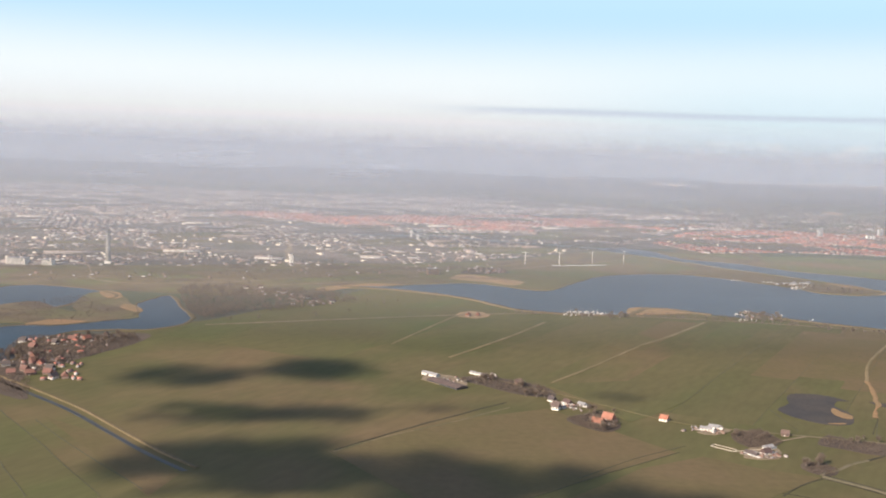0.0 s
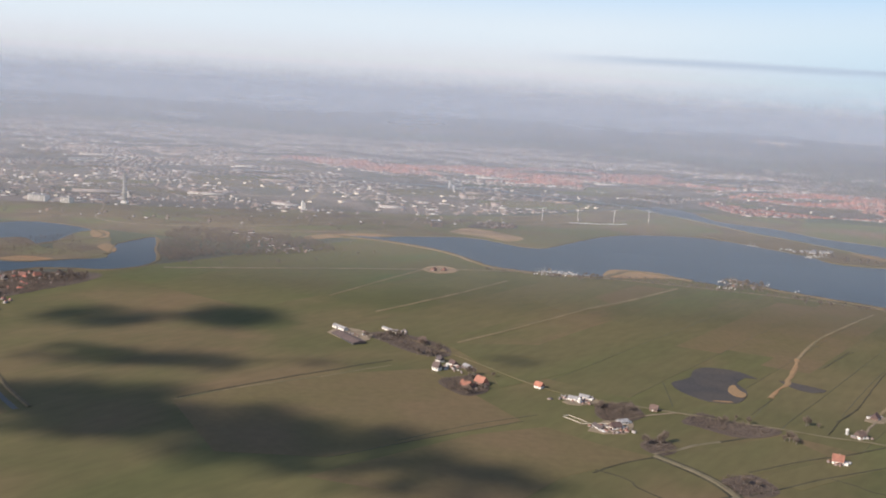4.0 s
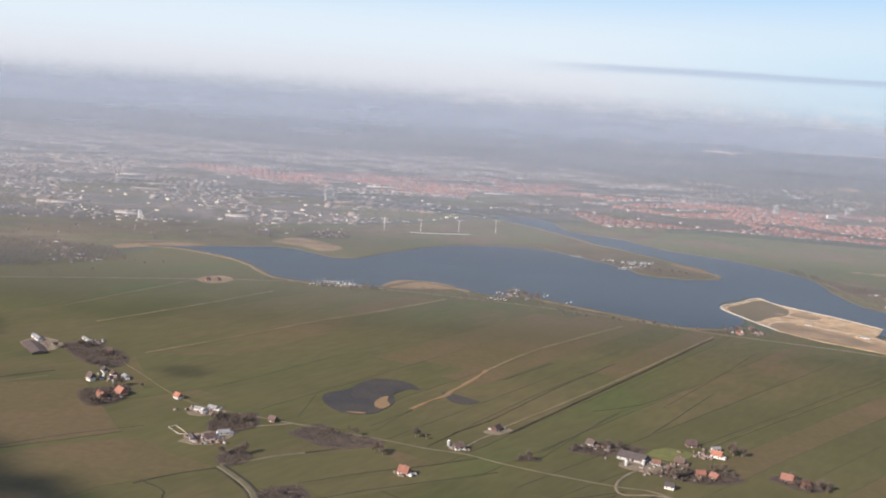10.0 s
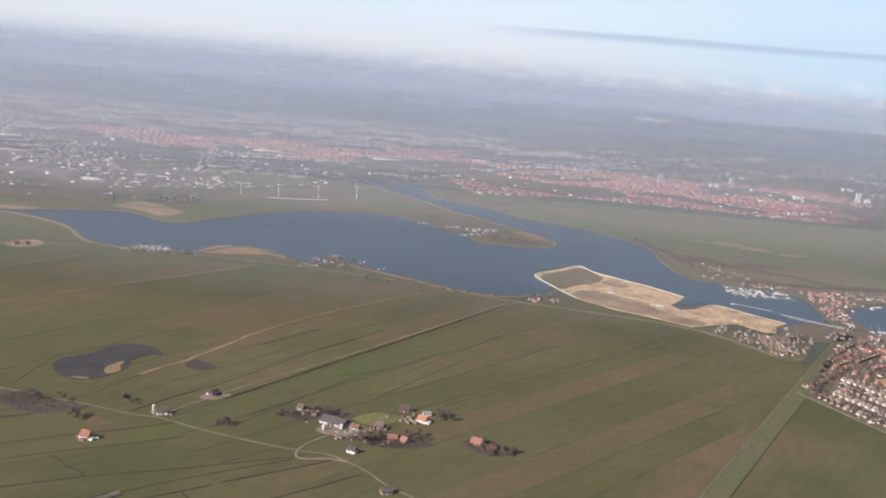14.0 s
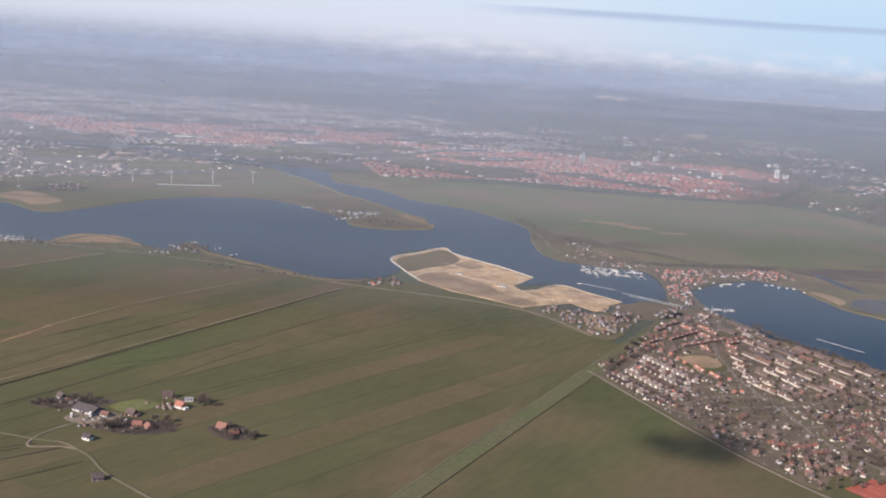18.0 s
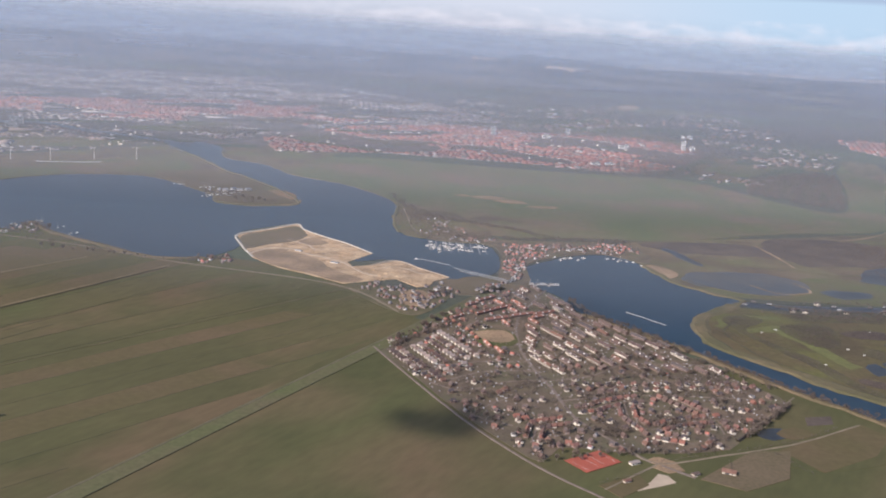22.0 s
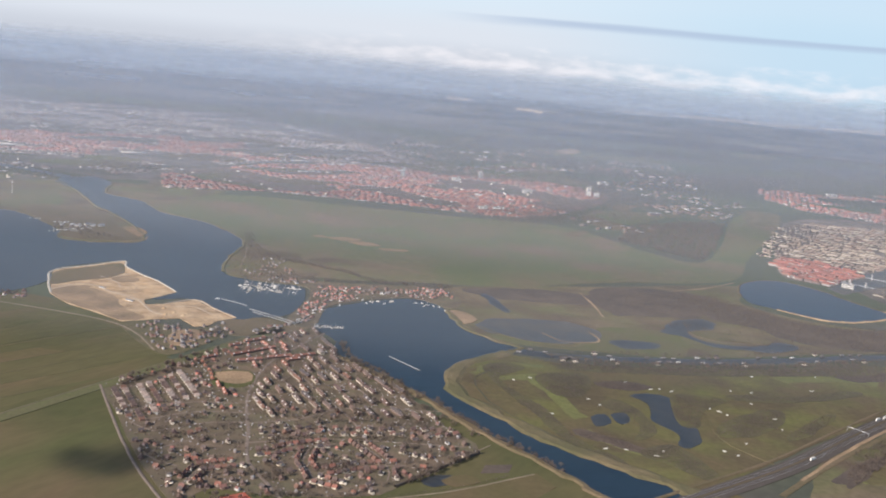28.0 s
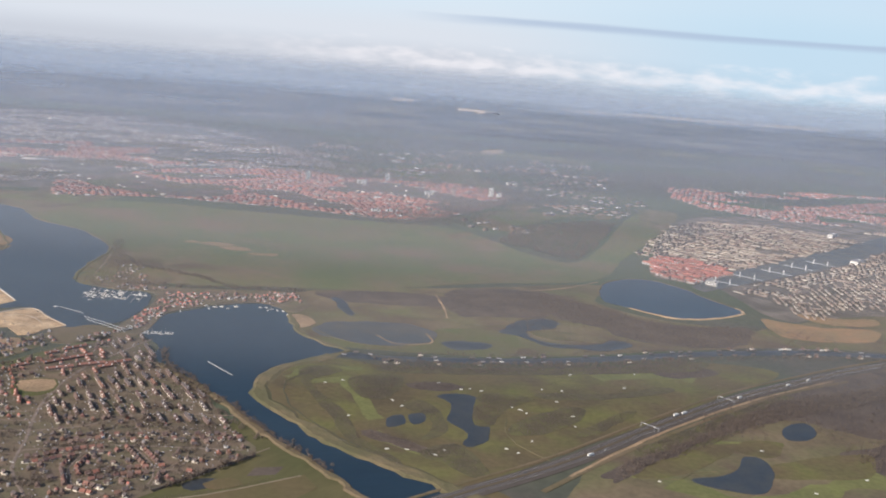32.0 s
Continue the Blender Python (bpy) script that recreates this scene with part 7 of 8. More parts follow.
def jetty(pts, width, label, posts=True):
    t = thing("jetty", label, "jetty")
    (x0, y0), (x1, y1) = pts
    ln, turn = math.hypot(x1 - x0, y1 - y0), math.degrees(math.atan2(y1 - y0, x1 - x0))
    n = max(2, int(ln / 4))
    for k in range(n):
        part("deck", slab((k + 0.5) * ln / n, 0, 0.35, ln / n * 0.97, width, 0.16), M["concrete"], t)
    for k in range(n + 1):
        part("post", tube(0.12, 0.12, -0.1, 0.8, 6, k * ln / n, width / 2), M["wood"], t)
    put(t, x0, y0, turn)


for k in range(9):
    x0, y0 = 470 + 4.6 * k, 659 - 0.3 * k + rb.uniform(-1, 1)
    jetty([(x0, y0 + 3), (x0 + 2.0, y0 - 22 - rb.uniform(0, 6))], 0.35, "wooden marina jetty with moored boats")
    for j in range(9):
        for side in (-1, 1):
            if rb.random() < 0.22:
                moor(rb.choice((1, 1, 0, 2)), x0 + 0.2 * j + side * 1.5, y0 - 1.5 - j * 2.6 + rb.uniform(-0.4, 0.4), rb.choice((5, 185)) + rb.uniform(-8, 8))
for x, y in ((549, 640), (553, 637), (559, 635), (563, 637), (568, 633), (572, 640), (588, 642), (592, 643), (596, 640), (600, 638), (604, 637), (608, 628), (594, 636), (556, 630), (474, 638), (478, 630), (540, 618)):
    moor(rb.choice((0, 1, 2)), x, y, rb.uniform(0, 180))
jetty([(466, 607), (485, 596)], 0.7, "long floating jetty before the lock")
jetty([(488, 589), (519, 568)], 0.6, "long concrete lock wall")
jetty([(491, 583), (521, 562)], 0.6, "long concrete lock wall")
jetty([(580, 517), (597.5, 497)], 0.55, "long pale floating barrier out on the river")
jetty([(531, 562), (549, 564)], 0.8, "short pier with moored boats")
for k in range(12):
    moor(rb.choice((0, 1, 2)), 532 + 1.5 * k, 563.5 + rb.choice((-1.6, 1.6)) + 0.1 * k, rb.choice((80, 100)))
moor(2, 464, 606, 10)
for x, y, n in ((88, 603, 15), (89, 609, 14), (92, 615, 11), (290, 768, 4), (293, 775, 5), (299, 782, 6), (307, 790, 5), (213, 640, 3), (247, 612, 2), (198, 604, 7), (203, 626, 3), (280, 806, 6), (233, 628, 2), (256, 812, 5)):
    for k in range(n):
        moor(rb.choice((0, 1, 2)), x + 1.9 * k + rb.uniform(-0.6, 0.6), y + 0.25 * k + rb.uniform(-0.8, 0.8) + (2.6 if k % 2 else 0), rb.choice((70, 100, 250)))
for a, b in (((90, 608), (122, 613)), ((293, 774.5), (310, 778)), ((210, 636), (214, 644))):
    jetty([a, b], 0.6, "wooden mooring jetty along the lake shore")
for k, (x, y) in enumerate(((302, 796), (312, 803), (318, 806), (306, 806))):
    building("boathouse", "white boathouse on the grassy spit", "boathouse", x, y, 20 * k, 4.5, 2.6, 1.3, 1.0, "white", "roof_flat", 0)
t = thing("lift_bridge", "small white lift bridge over the lock", "bridge")
part("deck", slab(0, 0, 0.6, 8, 1.6, 0.25), M["asphalt"], t)
for dy in (-0.9, 0.9):
    part("rail", slab(0, dy, 0.85, 8, 0.08, 0.35), M["white"], t)
    part("post", slab(3, dy, 0, 0.3, 0.3, 2.6), M["white"], t)
part("balance_beam", slab(1.5, 0, 2.5, 4.5, 0.4, 0.25), M["white"], t)
put(t, 521, 566, 60)


def houseboat(k):
    t = thing("houseboat", ("white", "pale grey", "dark")[k] + " flat-roofed houseboat moored in the canal", "houseboat", "houseboats")
    m = M[("white", "concrete", "wood")[k]]
    part("hull", slab(0, 0, -0.05, 3.4, 1.1, 0.4), M["dark"], t)
    part("cabin", slab(0.2, 0, 0.35, 2.6, 0.95, 0.55), m, t)
    part("roof", slab(0.2, 0, 0.9, 2.8, 1.1, 0.1), M["roof_city"] if k else M["white"], t)
    for x in (-0.6, 0.2, 1.0):
        part("window", slab(x, -0.49, 0.5, 0.45, 0.05, 0.25), M["glass"], t)
    return t


hb = [houseboat(k) for k in range(3)]
CANAL = curve_through([(650, 553), (676, 549), (723, 556), (768, 566), (823, 586), (875, 608), (946, 630), (1014, 639), (1200, 650)], step=7.5)
for k, (a, b) in enumerate(zip(CANAL[1:], CANAL[2:])):
    d = (b - a).normalized()
    for side in (-1, 1):
        if rb.random() < 0.66:
            q = a + Vector((-d.y, d.x)) * side * rb.uniform(3.4, 5.4) + d * rb.uniform(-3.2, 3.2)
            j = rb.choice((0, 1, 1, 2, 2))
            turn = math.degrees(math.atan2(d.y, d.x))
            if hb[j].name in used:
                copy_thing(hb[j], pose(q.x, q.y, 0.2, 0, 0, turn))
            else:
                used.add(hb[j].name)
                put(hb[j], q.x, q.y, turn, 0.2)
            if rb.random() < 0.4:
                q = a + Vector((-d.y, d.x)) * side * 8.5
                stand(cots_made, rb.choice((0, 1, 3, 3)), q.x, q.y, turn)


# motorway: lines, barrier, gantries, vehicles
MW = curve_through(HWY, step=10)
def beside(pts, off):
    out = []
    for i, q in enumerate(pts):
        d = (pts[min(i + 1, len(pts) - 1)] - pts[max(i - 1, 0)]).normalized()
        out.append((q.x - d.y * off, q.y + d.x * off))
    return out


for off, w, m, name, label in ((-2.9, 0.07, "concrete", "lane_line", "white painted edge line"), (2.9, 0.07, "concrete", "lane_line", "white painted edge line"), (0, 0.8, "bank", "median", "grassy median with a crash barrier"), (-1.5, 0.035, "concrete", "lane_line", "white painted lane line"), (1.5, 0.035, "concrete", "lane_line", "white painted lane line")):
    ribbon(name, beside(MW, off), w, 0.84, M[m], height=0.05 if w < 0.5 else 0.25, label=label, category="marking" if w < 0.5 else "median", step=20)


def lorry():
    t = thing("lorry", "white box lorry on the motorway", "lorry", "motorway vehicles")
    part("trailer", slab(-0.5, 0, 0.35, 3.2, 0.75, 1.0), M["white"], t)
    part("cab", slab(1.6, 0, 0.2, 0.7, 0.72, 0.85, 0.92), M["white"], t)
    part("chassis", slab(0, 0, 0.12, 3.8, 0.5, 0.2), M["dark"], t)
    for x in (-1.6, -1.2, 1.5):
        for y in (-0.33, 0.33):
            w = part("wheel", tube(0.15, 0.15, -0.08, 0.08, 8), M["dark"], t)
            w.matrix_basis = pose(x, y, 0.15, 90, 0, 0)
    return t


def car(m, label):
    t = thing("car", label, "car", "motorway vehicles")
    part("body", slab(0, 0, 0.1, 1.25, 0.5, 0.22, 0.95), M[m], t)
    part("cabin", slab(-0.08, 0, 0.32, 0.7, 0.44, 0.17, 0.8), M["glass"], t)
    for x in (-0.38, 0.38):
        for y in (-0.22, 0.22):
            w = part("wheel", tube(0.09, 0.09, -0.05, 0.05, 8), M["dark"], t)
            w.matrix_basis = pose(x, y, 0.09, 90, 0, 0)
    return t


vehicles = [lorry(), car("white", "white car on the motorway"), car("dark", "dark car on the motorway")]
for k, (x, y, j) in enumerate(((777.6, 418.3, 0), (785.9, 427.4, 1), (792.6, 437.9, 1), (832.6, 482.8, 0), (838.1, 487, 0), (877.8, 520.5, 0), (887.7, 528.5, 1), (915.9, 551.1, 0), (933.1, 564.5, 0), (766, 412, 1), (806, 450, 2), (850, 497, 2), (745, 393, 2), (900, 541, 2))):
    turn = 43.0
    if vehicles[j].name in used:
        copy_thing(vehicles[j], pose(x, y, 0.82, 0, 0, turn))
    else:
        used.add(vehicles[j].name)
        put(vehicles[j], x, y, turn, 0.82)
for x, y in ((814, 461), (868, 514)):
    t = thing("sign_gantry", "pale steel sign gantry across the motorway", "gantry", "sign gantries")
    for dy in (-5.2, 5.2):
        part("post", slab(0, dy, 0.2, 0.13, 0.13, 2.2), M["concrete"], t)
    part("beam", slab(0, 0, 2.3, 0.14, 10.6, 0.13), M["concrete"], t)
    for dy in (-2.8, 2.8):
        part("sign", slab(-0.22, dy, 2.15, 0.12, 1.5, 0.5), M["concrete"], t)
    put(t, x, y, 45)

# golf course
for k, (pts, w) in enumerate((([(640, 497), (650, 502), (672, 513)], 10), ([(686, 514), (710, 517), (731, 518), (760, 522)], 9), ([(708, 484), (709, 447), (716, 414), (722, 400)], 10), ([(730, 412), (739, 445), (747, 462), (766, 492), (812, 541)], 9), ([(742, 426), (767, 436), (790, 472), (834, 510)], 10), ([(676, 446), (668, 474), (658, 502)], 9), ([(676, 430), (697, 412), (716, 404)], 10), ([(800, 540), (840, 555), (860, 550)], 12), ([(625, 500), (640, 520), (665, 525)], 8), ([(810, 395), (840, 380), (880, 400), (930, 430)], 16), ([(790, 400), (830, 440), (860, 450)], 9))):
    ribbon("fairway", pts, w * 1.35, 0.1, M["fairway"], label="mown yellow-green golf fairway", category="fairway", rough=3)
BUNKERS = [(647, 497), (656, 503), (684, 476.5), (689, 469), (663.5, 450), (708, 510.7), (725, 504), (684, 410.7), (693, 411.7), (706, 407.6), (710, 413.6), (746, 479), (739, 421), (744, 417), (752, 433), (825, 554), (813.6, 526), (776.5, 472), (776, 457), (865, 442.5), (804.6, 396), (874, 395), (905, 414.7), (771, 493), (765, 512), (720, 502), (731, 502), (785, 543), (776, 512), (750, 476), (753, 471.5)]
for k, (x, y) in enumerate(BUNKERS):
    w, h, a = rb.uniform(0.6, 1.4), rb.uniform(0.35, 0.6), rb.uniform(-0.6, 0.8)
    patch("bunker", [(x + w * math.cos(q) * math.cos(a) - h * math.sin(q) * math.sin(a), y + w * math.cos(q) * math.sin(a) + h * math.sin(q) * math.cos(a)) for q in (0, 1.2, 2.4, 3.6, 4.9)], 0.3, M["bunker"], label="small pale sand bunker on the golf course", category="bunker", kind="structure", rough=0.3, step=1.0)
for pts in ([(742, 462), (740, 445), (744, 428), (758, 410)], [(795, 398), (815, 400), (822, 408), (835, 412)], [(668, 552), (720, 548), (780, 560), (870, 592)]):
    ribbon("path", pts, 0.5, 0.3, M["track"], label="pale winding golf path", category="path")
for poly, n, sz, label in (([(660, 509), (685, 521), (688, 497), (679, 477), (668, 478), (662, 491)], 900, 0.9, "bare brown scrub on the golf course"),
                           ([(632, 517), (647, 526), (654, 518), (640, 500), (647, 478), (661, 456), (672, 421), (686, 403), (692, 392), (685, 394), (667, 416), (652, 454), (637, 489)], 800, 0.8, "bare scrub inside the river bend"),
                           ([(732, 498), (758, 495), (742, 474), (734, 452), (725, 450), (726, 474)], 800, 0.9, "bare brown scrub between fairways"),
                           ([(741, 442), (751, 463), (777, 486), (785, 483), (776, 461), (754, 441)], 700, 0.9, "bare brown scrub between fairways"),
                           ([(775, 447), (802, 481), (813, 488), (801, 468), (780, 444)], 300, 0.9, "bare brown scrub between fairways"),
                           ([(699, 409), (716, 423), (729, 393), (722, 386), (710, 398)], 350, 0.9, "bare brown scrub between fairways"),
                           ([(677, 534), (713, 540), (764, 551), (818, 567), (874, 591), (867, 571), (814, 552), (761, 537), (711, 527), (676, 524)], 1500, 1.3, "thick dark bushes between golf course and canal"),
                           ([(763, 505), (803, 514), (840, 533), (836, 522), (796, 502), (764, 496)], 450, 0.9, "bare brown scrub between fairways"),
                           ([(800, 430), (840, 470), (900, 530), (910, 520), (850, 455), (815, 420)], 1300, 1.3, "belt of bare trees along the motorway"), ([(700, 425), (712, 440), (706, 470), (697, 480), (690, 470), (704, 450)], 160, 0.9, "few bare bushes by the golf pond")):
    patch("undergrowth", poly, 0.16, M["golf_scrub"], label="brown undergrowth below bare bushes", category="undergrowth", rough=1.6, step=2.5)
    sp = scatter(poly, n * 9, rw)[:n]
    tree_mass("scrub", sp + rw.normal(0, 1.2, sp.shape), sz, 9, rw, label)

# bare scrub of the marsh, the far river bank and the land beside the motorway
for poly, n, sz, under, label in (
        ([(713, 719), (732, 751), (787, 757), (806, 740), (790, 690), (784, 674), (749, 667), (722, 664)], 2300, 0.9, "heath", "low purple-brown heath bushes in the marsh"),
        ([(787, 757), (824, 726), (858, 690), (899, 683), (934, 688), (919, 644), (882, 624), (838, 632), (820, 658), (796, 674), (790, 690)], 3000, 1.7, "heath", "dense bare willow wood in the marsh"),
        ([(932, 690), (985, 700), (1010, 670), (980, 652), (925, 642)], 400, 1.3, "", "loose bare bushes below the new town"),
        ([(452, 678), (450, 715), (450, 768), (484, 772), (500, 735), (514, 700), (502, 680), (472, 670)], 420, 1.7, "marsh", "bare bushes and trees on the far river bank"),
        ([(520, 662), (550, 674), (575, 676), (606, 688), (613, 664), (591, 653), (575, 656), (548, 636), (533, 618), (530, 588), (525, 567), (517, 585), (521, 634)], 420, 1.5, "", "bare garden trees between the dam village houses"),
        ([(486, 684), (520, 690), (575, 696), (610, 700), (612, 694), (578, 688), (520, 680), (488, 677)], 330, 2.0, "", "belt of bare trees behind the dam village"),
        ([(795, 418), (826, 444), (867, 489), (913, 531), (954, 551), (1000, 575), (1100, 600), (1100, 560), (985, 545), (925, 512), (878, 480), (842, 452), (811, 420), (785, 392)], 3600, 2.0, "heath", "wood of bare grey-brown trees beside the motorway"),
        ([(905, 440), (935, 463), (990, 500), (1100, 520), (1100, 430), (960, 400)], 1500, 2.0, "heath", "bare brown trees of the parkland"),
        ([(655, 535), (690, 531), (750, 541), (815, 561), (870, 583), (872, 590), (812, 569), (748, 549), (688, 539)], 700, 1.7, "", "dense bare bushes on the canal bank"),
        ([(640, 536), (630, 520), (622, 500), (624, 484), (632, 468), (640, 472), (631, 490), (634, 508), (646, 526)], 300, 0.8, "", "bare brambles inside the river bend"),
        ([(836, 560), (868, 576), (880, 570), (862, 556), (845, 552)], 260, 1.5, "heath", "clump of bare trees beside the golf course"),
        ([(690, 505), (706, 512), (722, 506), (712, 498), (698, 497)], 260, 1.0, "heath", "bare brown scrub between fairways"),
        ([(675, 432), (690, 424), (704, 413), (700, 408), (684, 418), (672, 426)], 240, 1.0, "heath", "bare brown scrub between fairways")):
    if under:
        patch("undergrowth", poly, 0.1425, M[under], label="brown undergrowth below bare bushes", category="undergrowth", rough=3, step=4)
    holes = [w[1] for w in waters if w[0] in ("golf_pond", "marsh_pool")]
    sp = scatter(poly, n * 9, rw, holes)[:n]
    tree_mass("scrub", sp + rw.normal(0, 1.4, sp.shape), sz, 9, rw, label)
patch("wet_meadow", [(708, 623), (753, 629), (760, 606), (752, 572), (720, 566), (668, 566), (690, 574), (706, 590)], 0.1, M["dike_grass"], label="strip of green wet meadow beside the canal", category="grassland", rough=2.5, step=4)

belt = []
for (x0, y0), (x1, y1) in zip([(434, 836), (448, 783), (479, 741), (508, 730), (532, 718), (554, 696)], [(448, 783), (479, 741), (508, 730), (532, 718), (554, 696), (612, 700)]):
    s = rw.uniform(0, 1, 75)[:, None]
    belt.append(np.array([[x0, y0]]) * (1 - s) + np.array([[x1, y1]]) * s)
belt = np.concatenate(belt)
tree_mass("road_trees", belt + rw.normal(0, 2.2, belt.shape), 2.0, 14, rw, "bare trees along the river road")
hp = scatter([(462, 684), (466, 747), (487, 744), (500, 696), (478, 682)], 160, rw)[:30]
house_mass("bank_houses", hp, rw.uniform(0, 3, len(hp)), rw.uniform(1.2, 2.6, len(hp)), 1.4, 0.8, 0.6, [M["walls_mixed"], M["roof_mixed"]], "small houses and chalets on the wooded river bank", "houses")
ribbon("path", [(446, 776), (452, 740), (458, 700), (474, 676)], 1.4, 0.2, M["road"], label="pale path along the river bank", category="path", step=5, rough=1.0)

# sand flat by the lake
ribbon("sand_rim", [(367, 583), (355, 610), (345, 641), (361, 664.4), (377, 686.9), (384.5, 669.9), (404.2, 648.6), (417, 637), (436, 613)], 1.6, 0.34, M["rubble"], height=0.25, label="pale sand rim of the new building land", category="rim", step=3, rough=0.5)
ribbon("sand_rim", [(437.4, 582.3), (452.3, 598), (469, 581), (485, 566)], 1.4, 0.34, M["beach"], height=0.25, label="pale sand rim of the new building land", category="rim", step=3, rough=0.5)
patch("dry_grass", [(348, 638), (362, 659), (377.6, 679), (389, 651), (382.9, 632), (367.7, 617.3), (359, 604)], 0.4, M["bank"], label="dry brown grass on the building land", category="grass", rough=1.2)
patch("dry_grass", [(386, 634), (396, 645), (406, 634), (396, 624)], 0.4, M["sand_dull"], label="dry brown grass on the building land", category="grass", rough=1.2)
patch("dry_grass", [(364, 590), (372, 606), (384, 608), (378, 592), (372, 584)], 0.42, M["sand_dull"], label="dry brown grass on the building land", category="grass", rough=1.2)
for pts, w in (([(362.8, 592.2), (372.7, 610.6), (385.1, 611.1), (395.7, 601.6), (419.2, 585.9), (435.8, 562.6), (449.6, 557)], 1.2), ([(378, 637), (393.3, 625), (400, 612)], 0.9), ([(385.8, 636), (394.3, 651)], 0.8), ([(440, 575), (455, 582), (470, 568)], 0.8)):
    ribbon("sand_track", pts, w, 0.46, M["beach"], label="pale sand track across the building land", category="track", step=3, rough=0.4)
rs = np.random.default_rng(77)
for poly, n in (([(430, 570), (452, 592), (478, 562), (462, 548), (440, 552)], 26), ([(400, 600), (412, 632), (430, 612), (420, 590)], 14)):
    sp = scatter(poly, n, rs)
    house_mass("sand_stacks", sp, rs.uniform(0, 3, len(sp)), rs.uniform(0.6, 2.2, len(sp)), 0.7, 0.3, 0.25, [M["sand_dull"], M["sand_dull"]], "low dark stacks and spoil on the bare sand", "spoil")
building("site_hut", "long pale site shed on bare sand", "shed", 390.6, 606.4, -25, 4, 1.5, 0.9, 0.3, "white", "roof_flat", 0)
building("site_hut", "long pale site shed on bare sand", "shed", 416, 582, -25, 5, 1.7, 1.0, 0.3, "white", "roof_flat", 0)
for x, y in ((440, 572), (448, 565), (455, 560), (445, 558), (412, 584)):
    h = thing("sand_heap", "small heap of loose sand", "sand heap")
    part("mound", tube(2.0, 0.4, 0.2, 1.1, 9), M["sand"], h)
    put(h, x, y, 0)


for k, (x, y, n, sp) in enumerate(((60, 374, 26, 8), (108, 346, 40, 6), (118, 317, 30, 6), (272, 332, 36, 12), (289, 350, 22, 6), (203, 331, 10, 4), (188, 302, 12, 3), (252, 346, 14, 5), (-172, 425, 50, 18), (-170, 475, 30, 14), (30, 425, 16, 6), (68, 352, 16, 7), (12, 412, 10, 6), (216, 356, 8, 3))):
    rk = np.random.default_rng(300 + k)
    p = np.stack([x + rk.normal(0, sp * 0.5, n), y + rk.normal(0, sp * 0.4, n)], 1)
    house_mass("farm_clutter", p, rk.uniform(0, 3.1, n), rk.uniform(0.5, 1.8, n), rk.uniform(0.5, 1.0, n), rk.uniform(0.35, 0.9, n), 0.25, [M["walls_mixed"], M["roof_mixed"]], "small sheds, trailers and stacked stores round the farm", "sheds")
ribbon("golf_ditch", [(640, 517), (629, 500), (626.6, 487), (632.5, 462), (650, 434), (666, 416), (681, 405)], 0.9, 0.2, M["ditch"], label="dark ditch inside the river bend", category="ditch", step=5, rough=1)
ribbon("hedge", [(628, 392), (612, 372), (595, 350)], 1.2, 0.2, M["heath"], height=0.8, label="dark clipped hedge at the village edge", category="hedge", step=3, rough=0.8)


patch("pasture", [(600, 350), (628, 390), (660, 355), (640, 335), (605, 330)], 0.1, M["grass"], label="dull green pasture beside the river", category="field")
patch("bare_patch", [(612, 360), (622, 368), (628, 362), (618, 355)], 0.2, M["fen"], label="bare brown patch in the pasture", category="ground")

# single trees along lanes and round the farms
def tree(k):
    r = np.random.default_rng(50 + k)
    t = thing("tree", "bare winter tree with a ragged brown crown", "tree", "bare trees")
    h = 3.4
    tr = [tube(0.14, 0.07, -0.05, 1.7, 6)]
    for j in range(5):
        a, up = j * 1.26 + r.uniform(0, 1), r.uniform(1.0, 1.5)
        v, f = tube(0.06, 0.02, 0, r.uniform(0.9, 1.4), 5)
        m = pose(0, 0, up, r.uniform(25, 50), 0, math.degrees(a))
        tr.append(([tuple(m @ Vector(q)) for q in v], f))
    part("trunk", join(*tr), M["wood"], t)
    bits = []
    for j in range(130):
        d = r.normal(0, 1, 3)
        d = d / np.linalg.norm(d) * r.uniform(0.2, 1.0) ** 0.5
        c = Vector((d[0] * 1.15, d[1] * 1.15, 2.15 + d[2] * 1.05))
        out = (c - Vector((0, 0, 1.1))).normalized() + Vector(r.normal(0, 0.25, 3))
        s1 = out.cross(Vector((0.3, 0.2, 0.9))).normalized() * r.uniform(0.05, 0.12)
        s2 = out.cross(s1).normalized() * s1.length
        ln = r.uniform(0.3, 0.7)
        bits.append(([tuple(q) for q in (c - out * ln * 0.6, c + out * ln, c + s1, c - s1 * 0.5 + s2 * 0.87, c - s1 * 0.5 - s2 * 0.87)], [tuple(int(i) for i in f) for f in SPINDLE_F]))
    part("crown", join(*bits), M["twig"], t)
    return t


trees = [tree(k) for k in range(4)]


def plant(x, y):
    k = rb.randrange(4)
    m = pose(x, y, 0.1, 0, 0, rb.uniform(0, 360))
    if trees[k].name in used:
        c = copy_thing(trees[k], m)
    else:
        used.add(trees[k].name)
        c = trees[k]
        c.matrix_basis = m
    s = rb.uniform(0.55, 1.15)
    c.scale = (s, s, s * rb.uniform(0.85, 1.1))


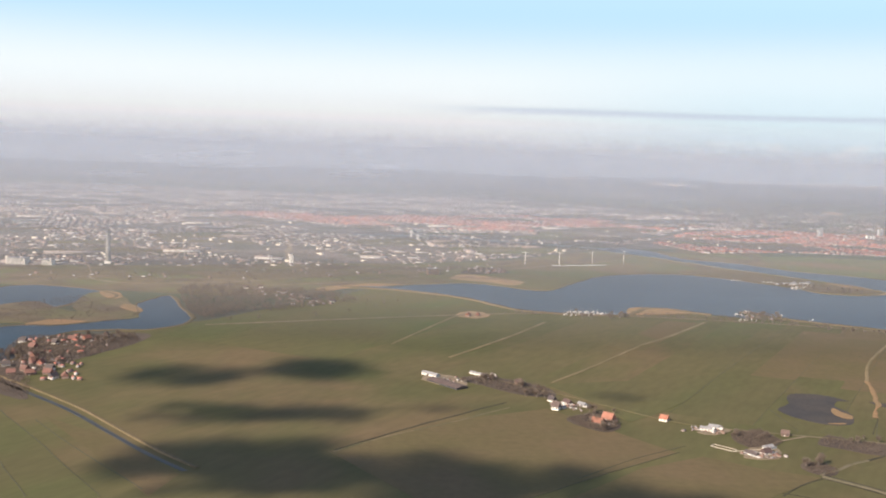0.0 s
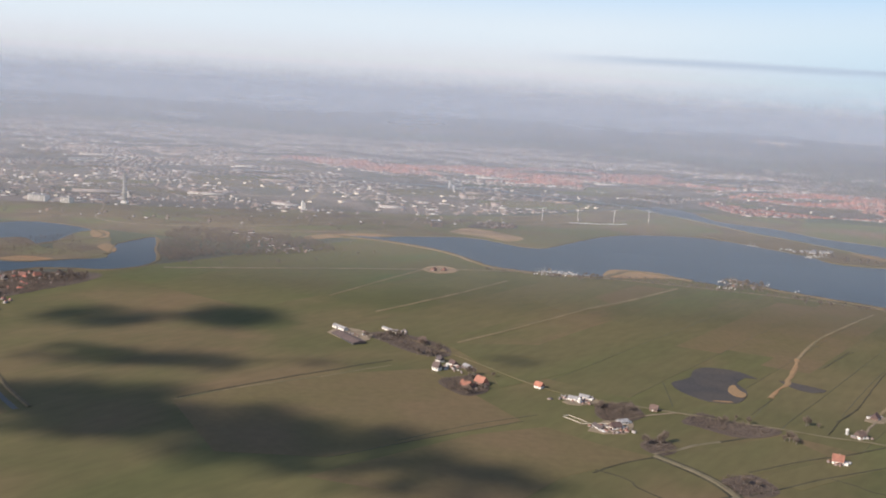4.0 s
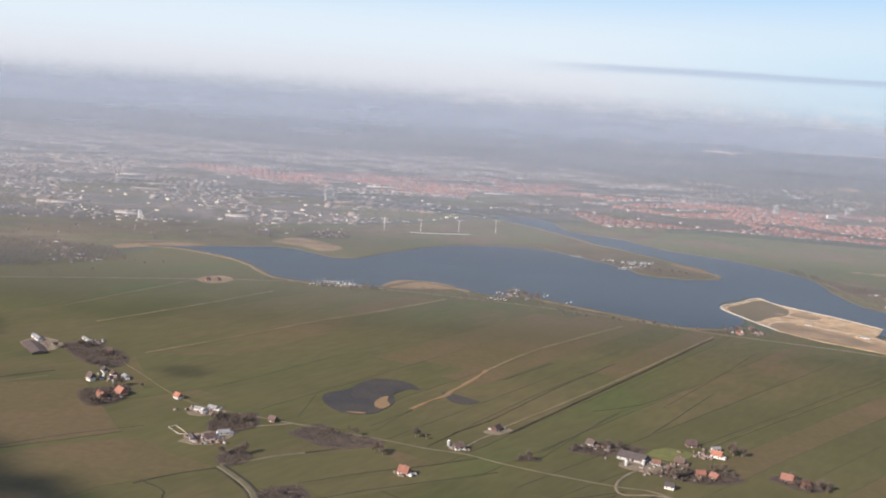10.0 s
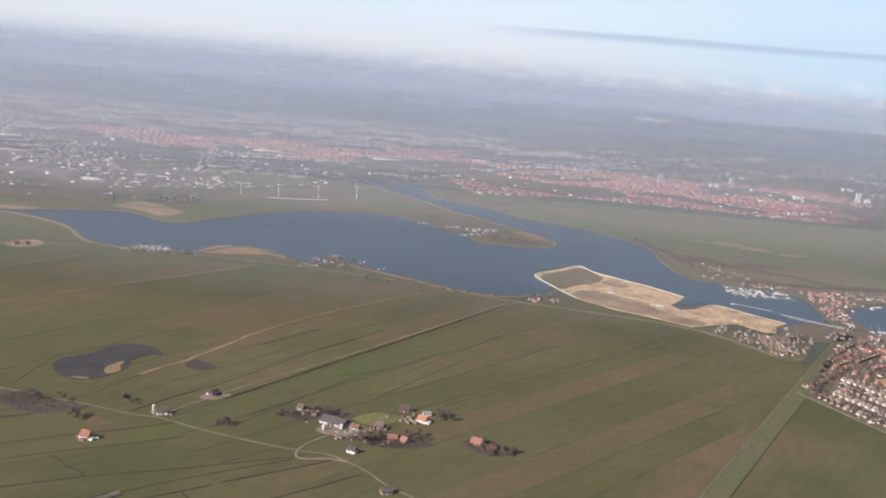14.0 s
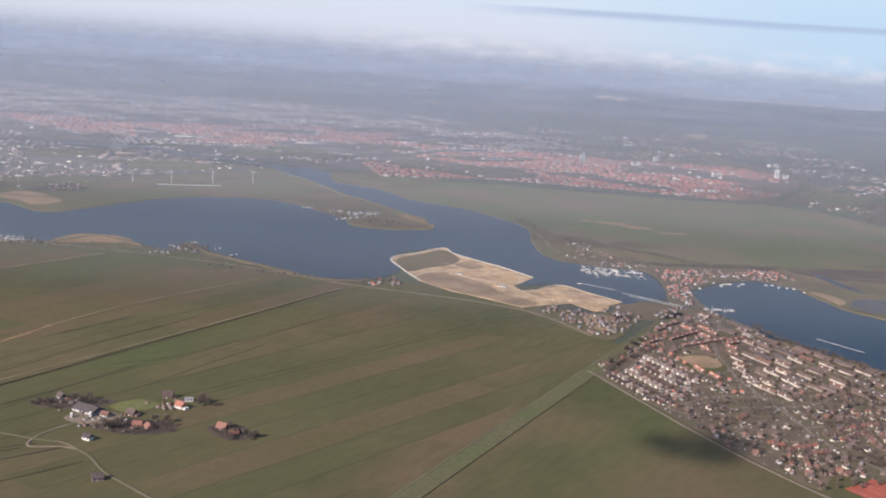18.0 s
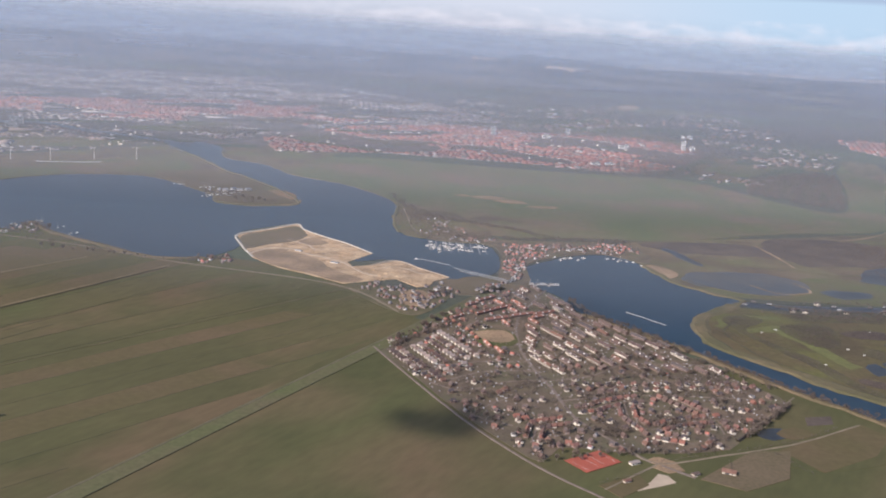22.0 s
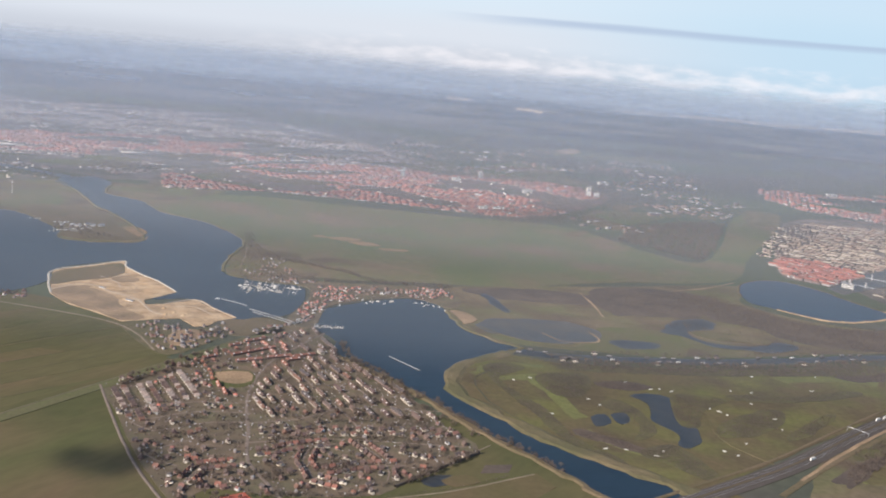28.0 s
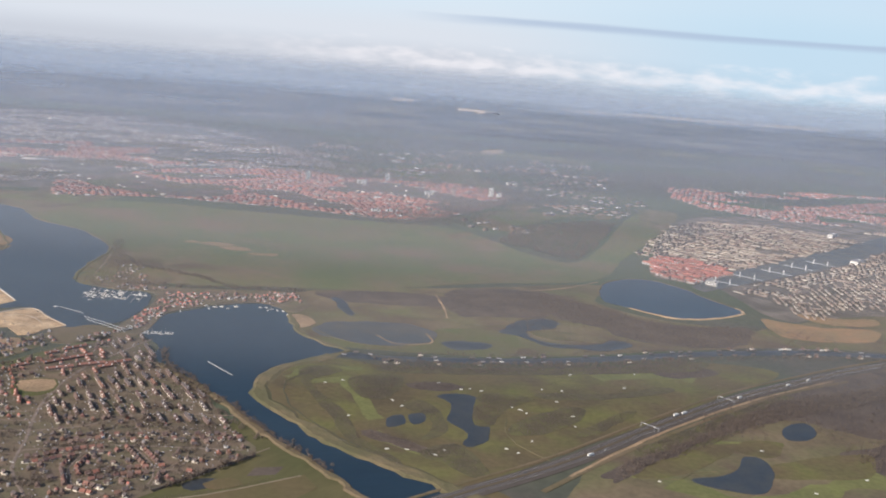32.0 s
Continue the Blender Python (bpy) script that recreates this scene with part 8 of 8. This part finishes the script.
for x, y, r, n in ((132, 305, 5, 3), (157, 277, 5, 3), (71, 362, 8, 6), (160, 335, 7, 4), (224, 328, 4, 2), (244, 342, 4, 3), (258, 347, 5, 4), (277, 324, 6, 6), (292, 331, 5, 4), (120, 338, 8, 6), (66, 346, 8, 6), (24, 414, 9, 7), (46, 405, 6, 4), (47, 389, 5, 4), (590, 375, 25, 10), (560, 420, 22, 12), (575, 440, 18, 6), (520, 345, 16, 6), (177, 319, 3, 4), (188, 339, 3, 3), (316, 329, 5, 9), (322, 325, 5, 8), (300, 353, 4, 5), (-178, 430, 20, 22), (-160, 480, 15, 14), (344, 572, 10, 8), (220, 622, 10, 10), (105, 604, 22, 12), (480, 530, 8, 8), (300, 785, 14, 10), (325, 765, 16, 8)):
    for k in range(n):
        a, d = rb.uniform(0, 6.3), r * rb.random() ** 0.5
        plant(x + d * math.cos(a), y + 0.7 * d * math.sin(a))
for a, b, n in (((460, 440), (490, 500), 16), ((490, 365), (535, 322), 14), ((600, 352), (628, 392), 14), ((545, 520), (600, 450), 12), ((240, 575), (320, 563), 12), ((515, 320), (560, 334), 8)):
    for k in range(n):
        s = (k + rb.uniform(0.1, 0.9)) / n
        plant(a[0] + (b[0] - a[0]) * s + rb.uniform(-1, 1), a[1] + (b[1] - a[1]) * s + rb.uniform(-1, 1))

# drifting clouds above, that shade parts of the land
SLIDE = SUN_FROM / SUN_FROM.z * 420
def cloud_mat(name, dense):
    """Cloud that lets part of the sun through."""
    m = mat(name, (0.85, 0.85, 0.86), (0.8, 0.8, 0.82), 0.02)
    cn, cl_ = m.node_tree.nodes, m.node_tree.links
    cmix = cn.new("ShaderNodeMixShader")
    cmix.inputs[0].default_value = dense
    cl_.new(cn.new("ShaderNodeBsdfTransparent").outputs[0], cmix.inputs[1])
    cl_.new(cn["Principled BSDF"].outputs[0], cmix.inputs[2])
    cl_.new(cmix.outputs[0], cn["Material Output"].inputs[0])
    return m


thin_cloud, thick_cloud = cloud_mat("thin_cloud", 0.17), cloud_mat("thick_cloud", 0.42)
rc = np.random.default_rng(21)
for x, y, a, b, n in ((-98, 408, 27, 23, 44), (-50, 427, 27, 26, 44), (-64, 350, 44, 16, 40), (-58, 290, 44, 28, 66), (14, 278, 52, 26, 70), (84, 394, 12, 8, 14), (10, 366, 20, 8, 16), (68, 258, 34, 16, 36), (485, 352, 19, 16, 36)):
    bits = []
    for k in range(n):
        q, d = rc.uniform(0, 6.283), rc.uniform(0, 1) ** 0.6
        s = rc.uniform(0.2, 0.42) * b * (1.25 - 0.7 * d) + 1.2
        c = Vector((a * d * math.cos(q), b * d * math.sin(q), rc.uniform(-2, 3)))
        bits.append(([tuple(c + Vector((p[0] * s * 1.5, p[1] * s * 1.2, p[2] * s * 0.5)) * rc.uniform(0.75, 1.25)) for p in OCTA], [tuple(int(i) for i in f) for f in OCTA_F]))
    v, f = join(*bits)
    cl = tagged(obj("cloud", v, f, thick_cloud if n > 45 or b == 16 and a > 30 else thin_cloud), "small white cloud drifting above the polder", "cloud", "low clouds")
    cl.location = (x + SLIDE.x, y + SLIDE.y, SLIDE.z)
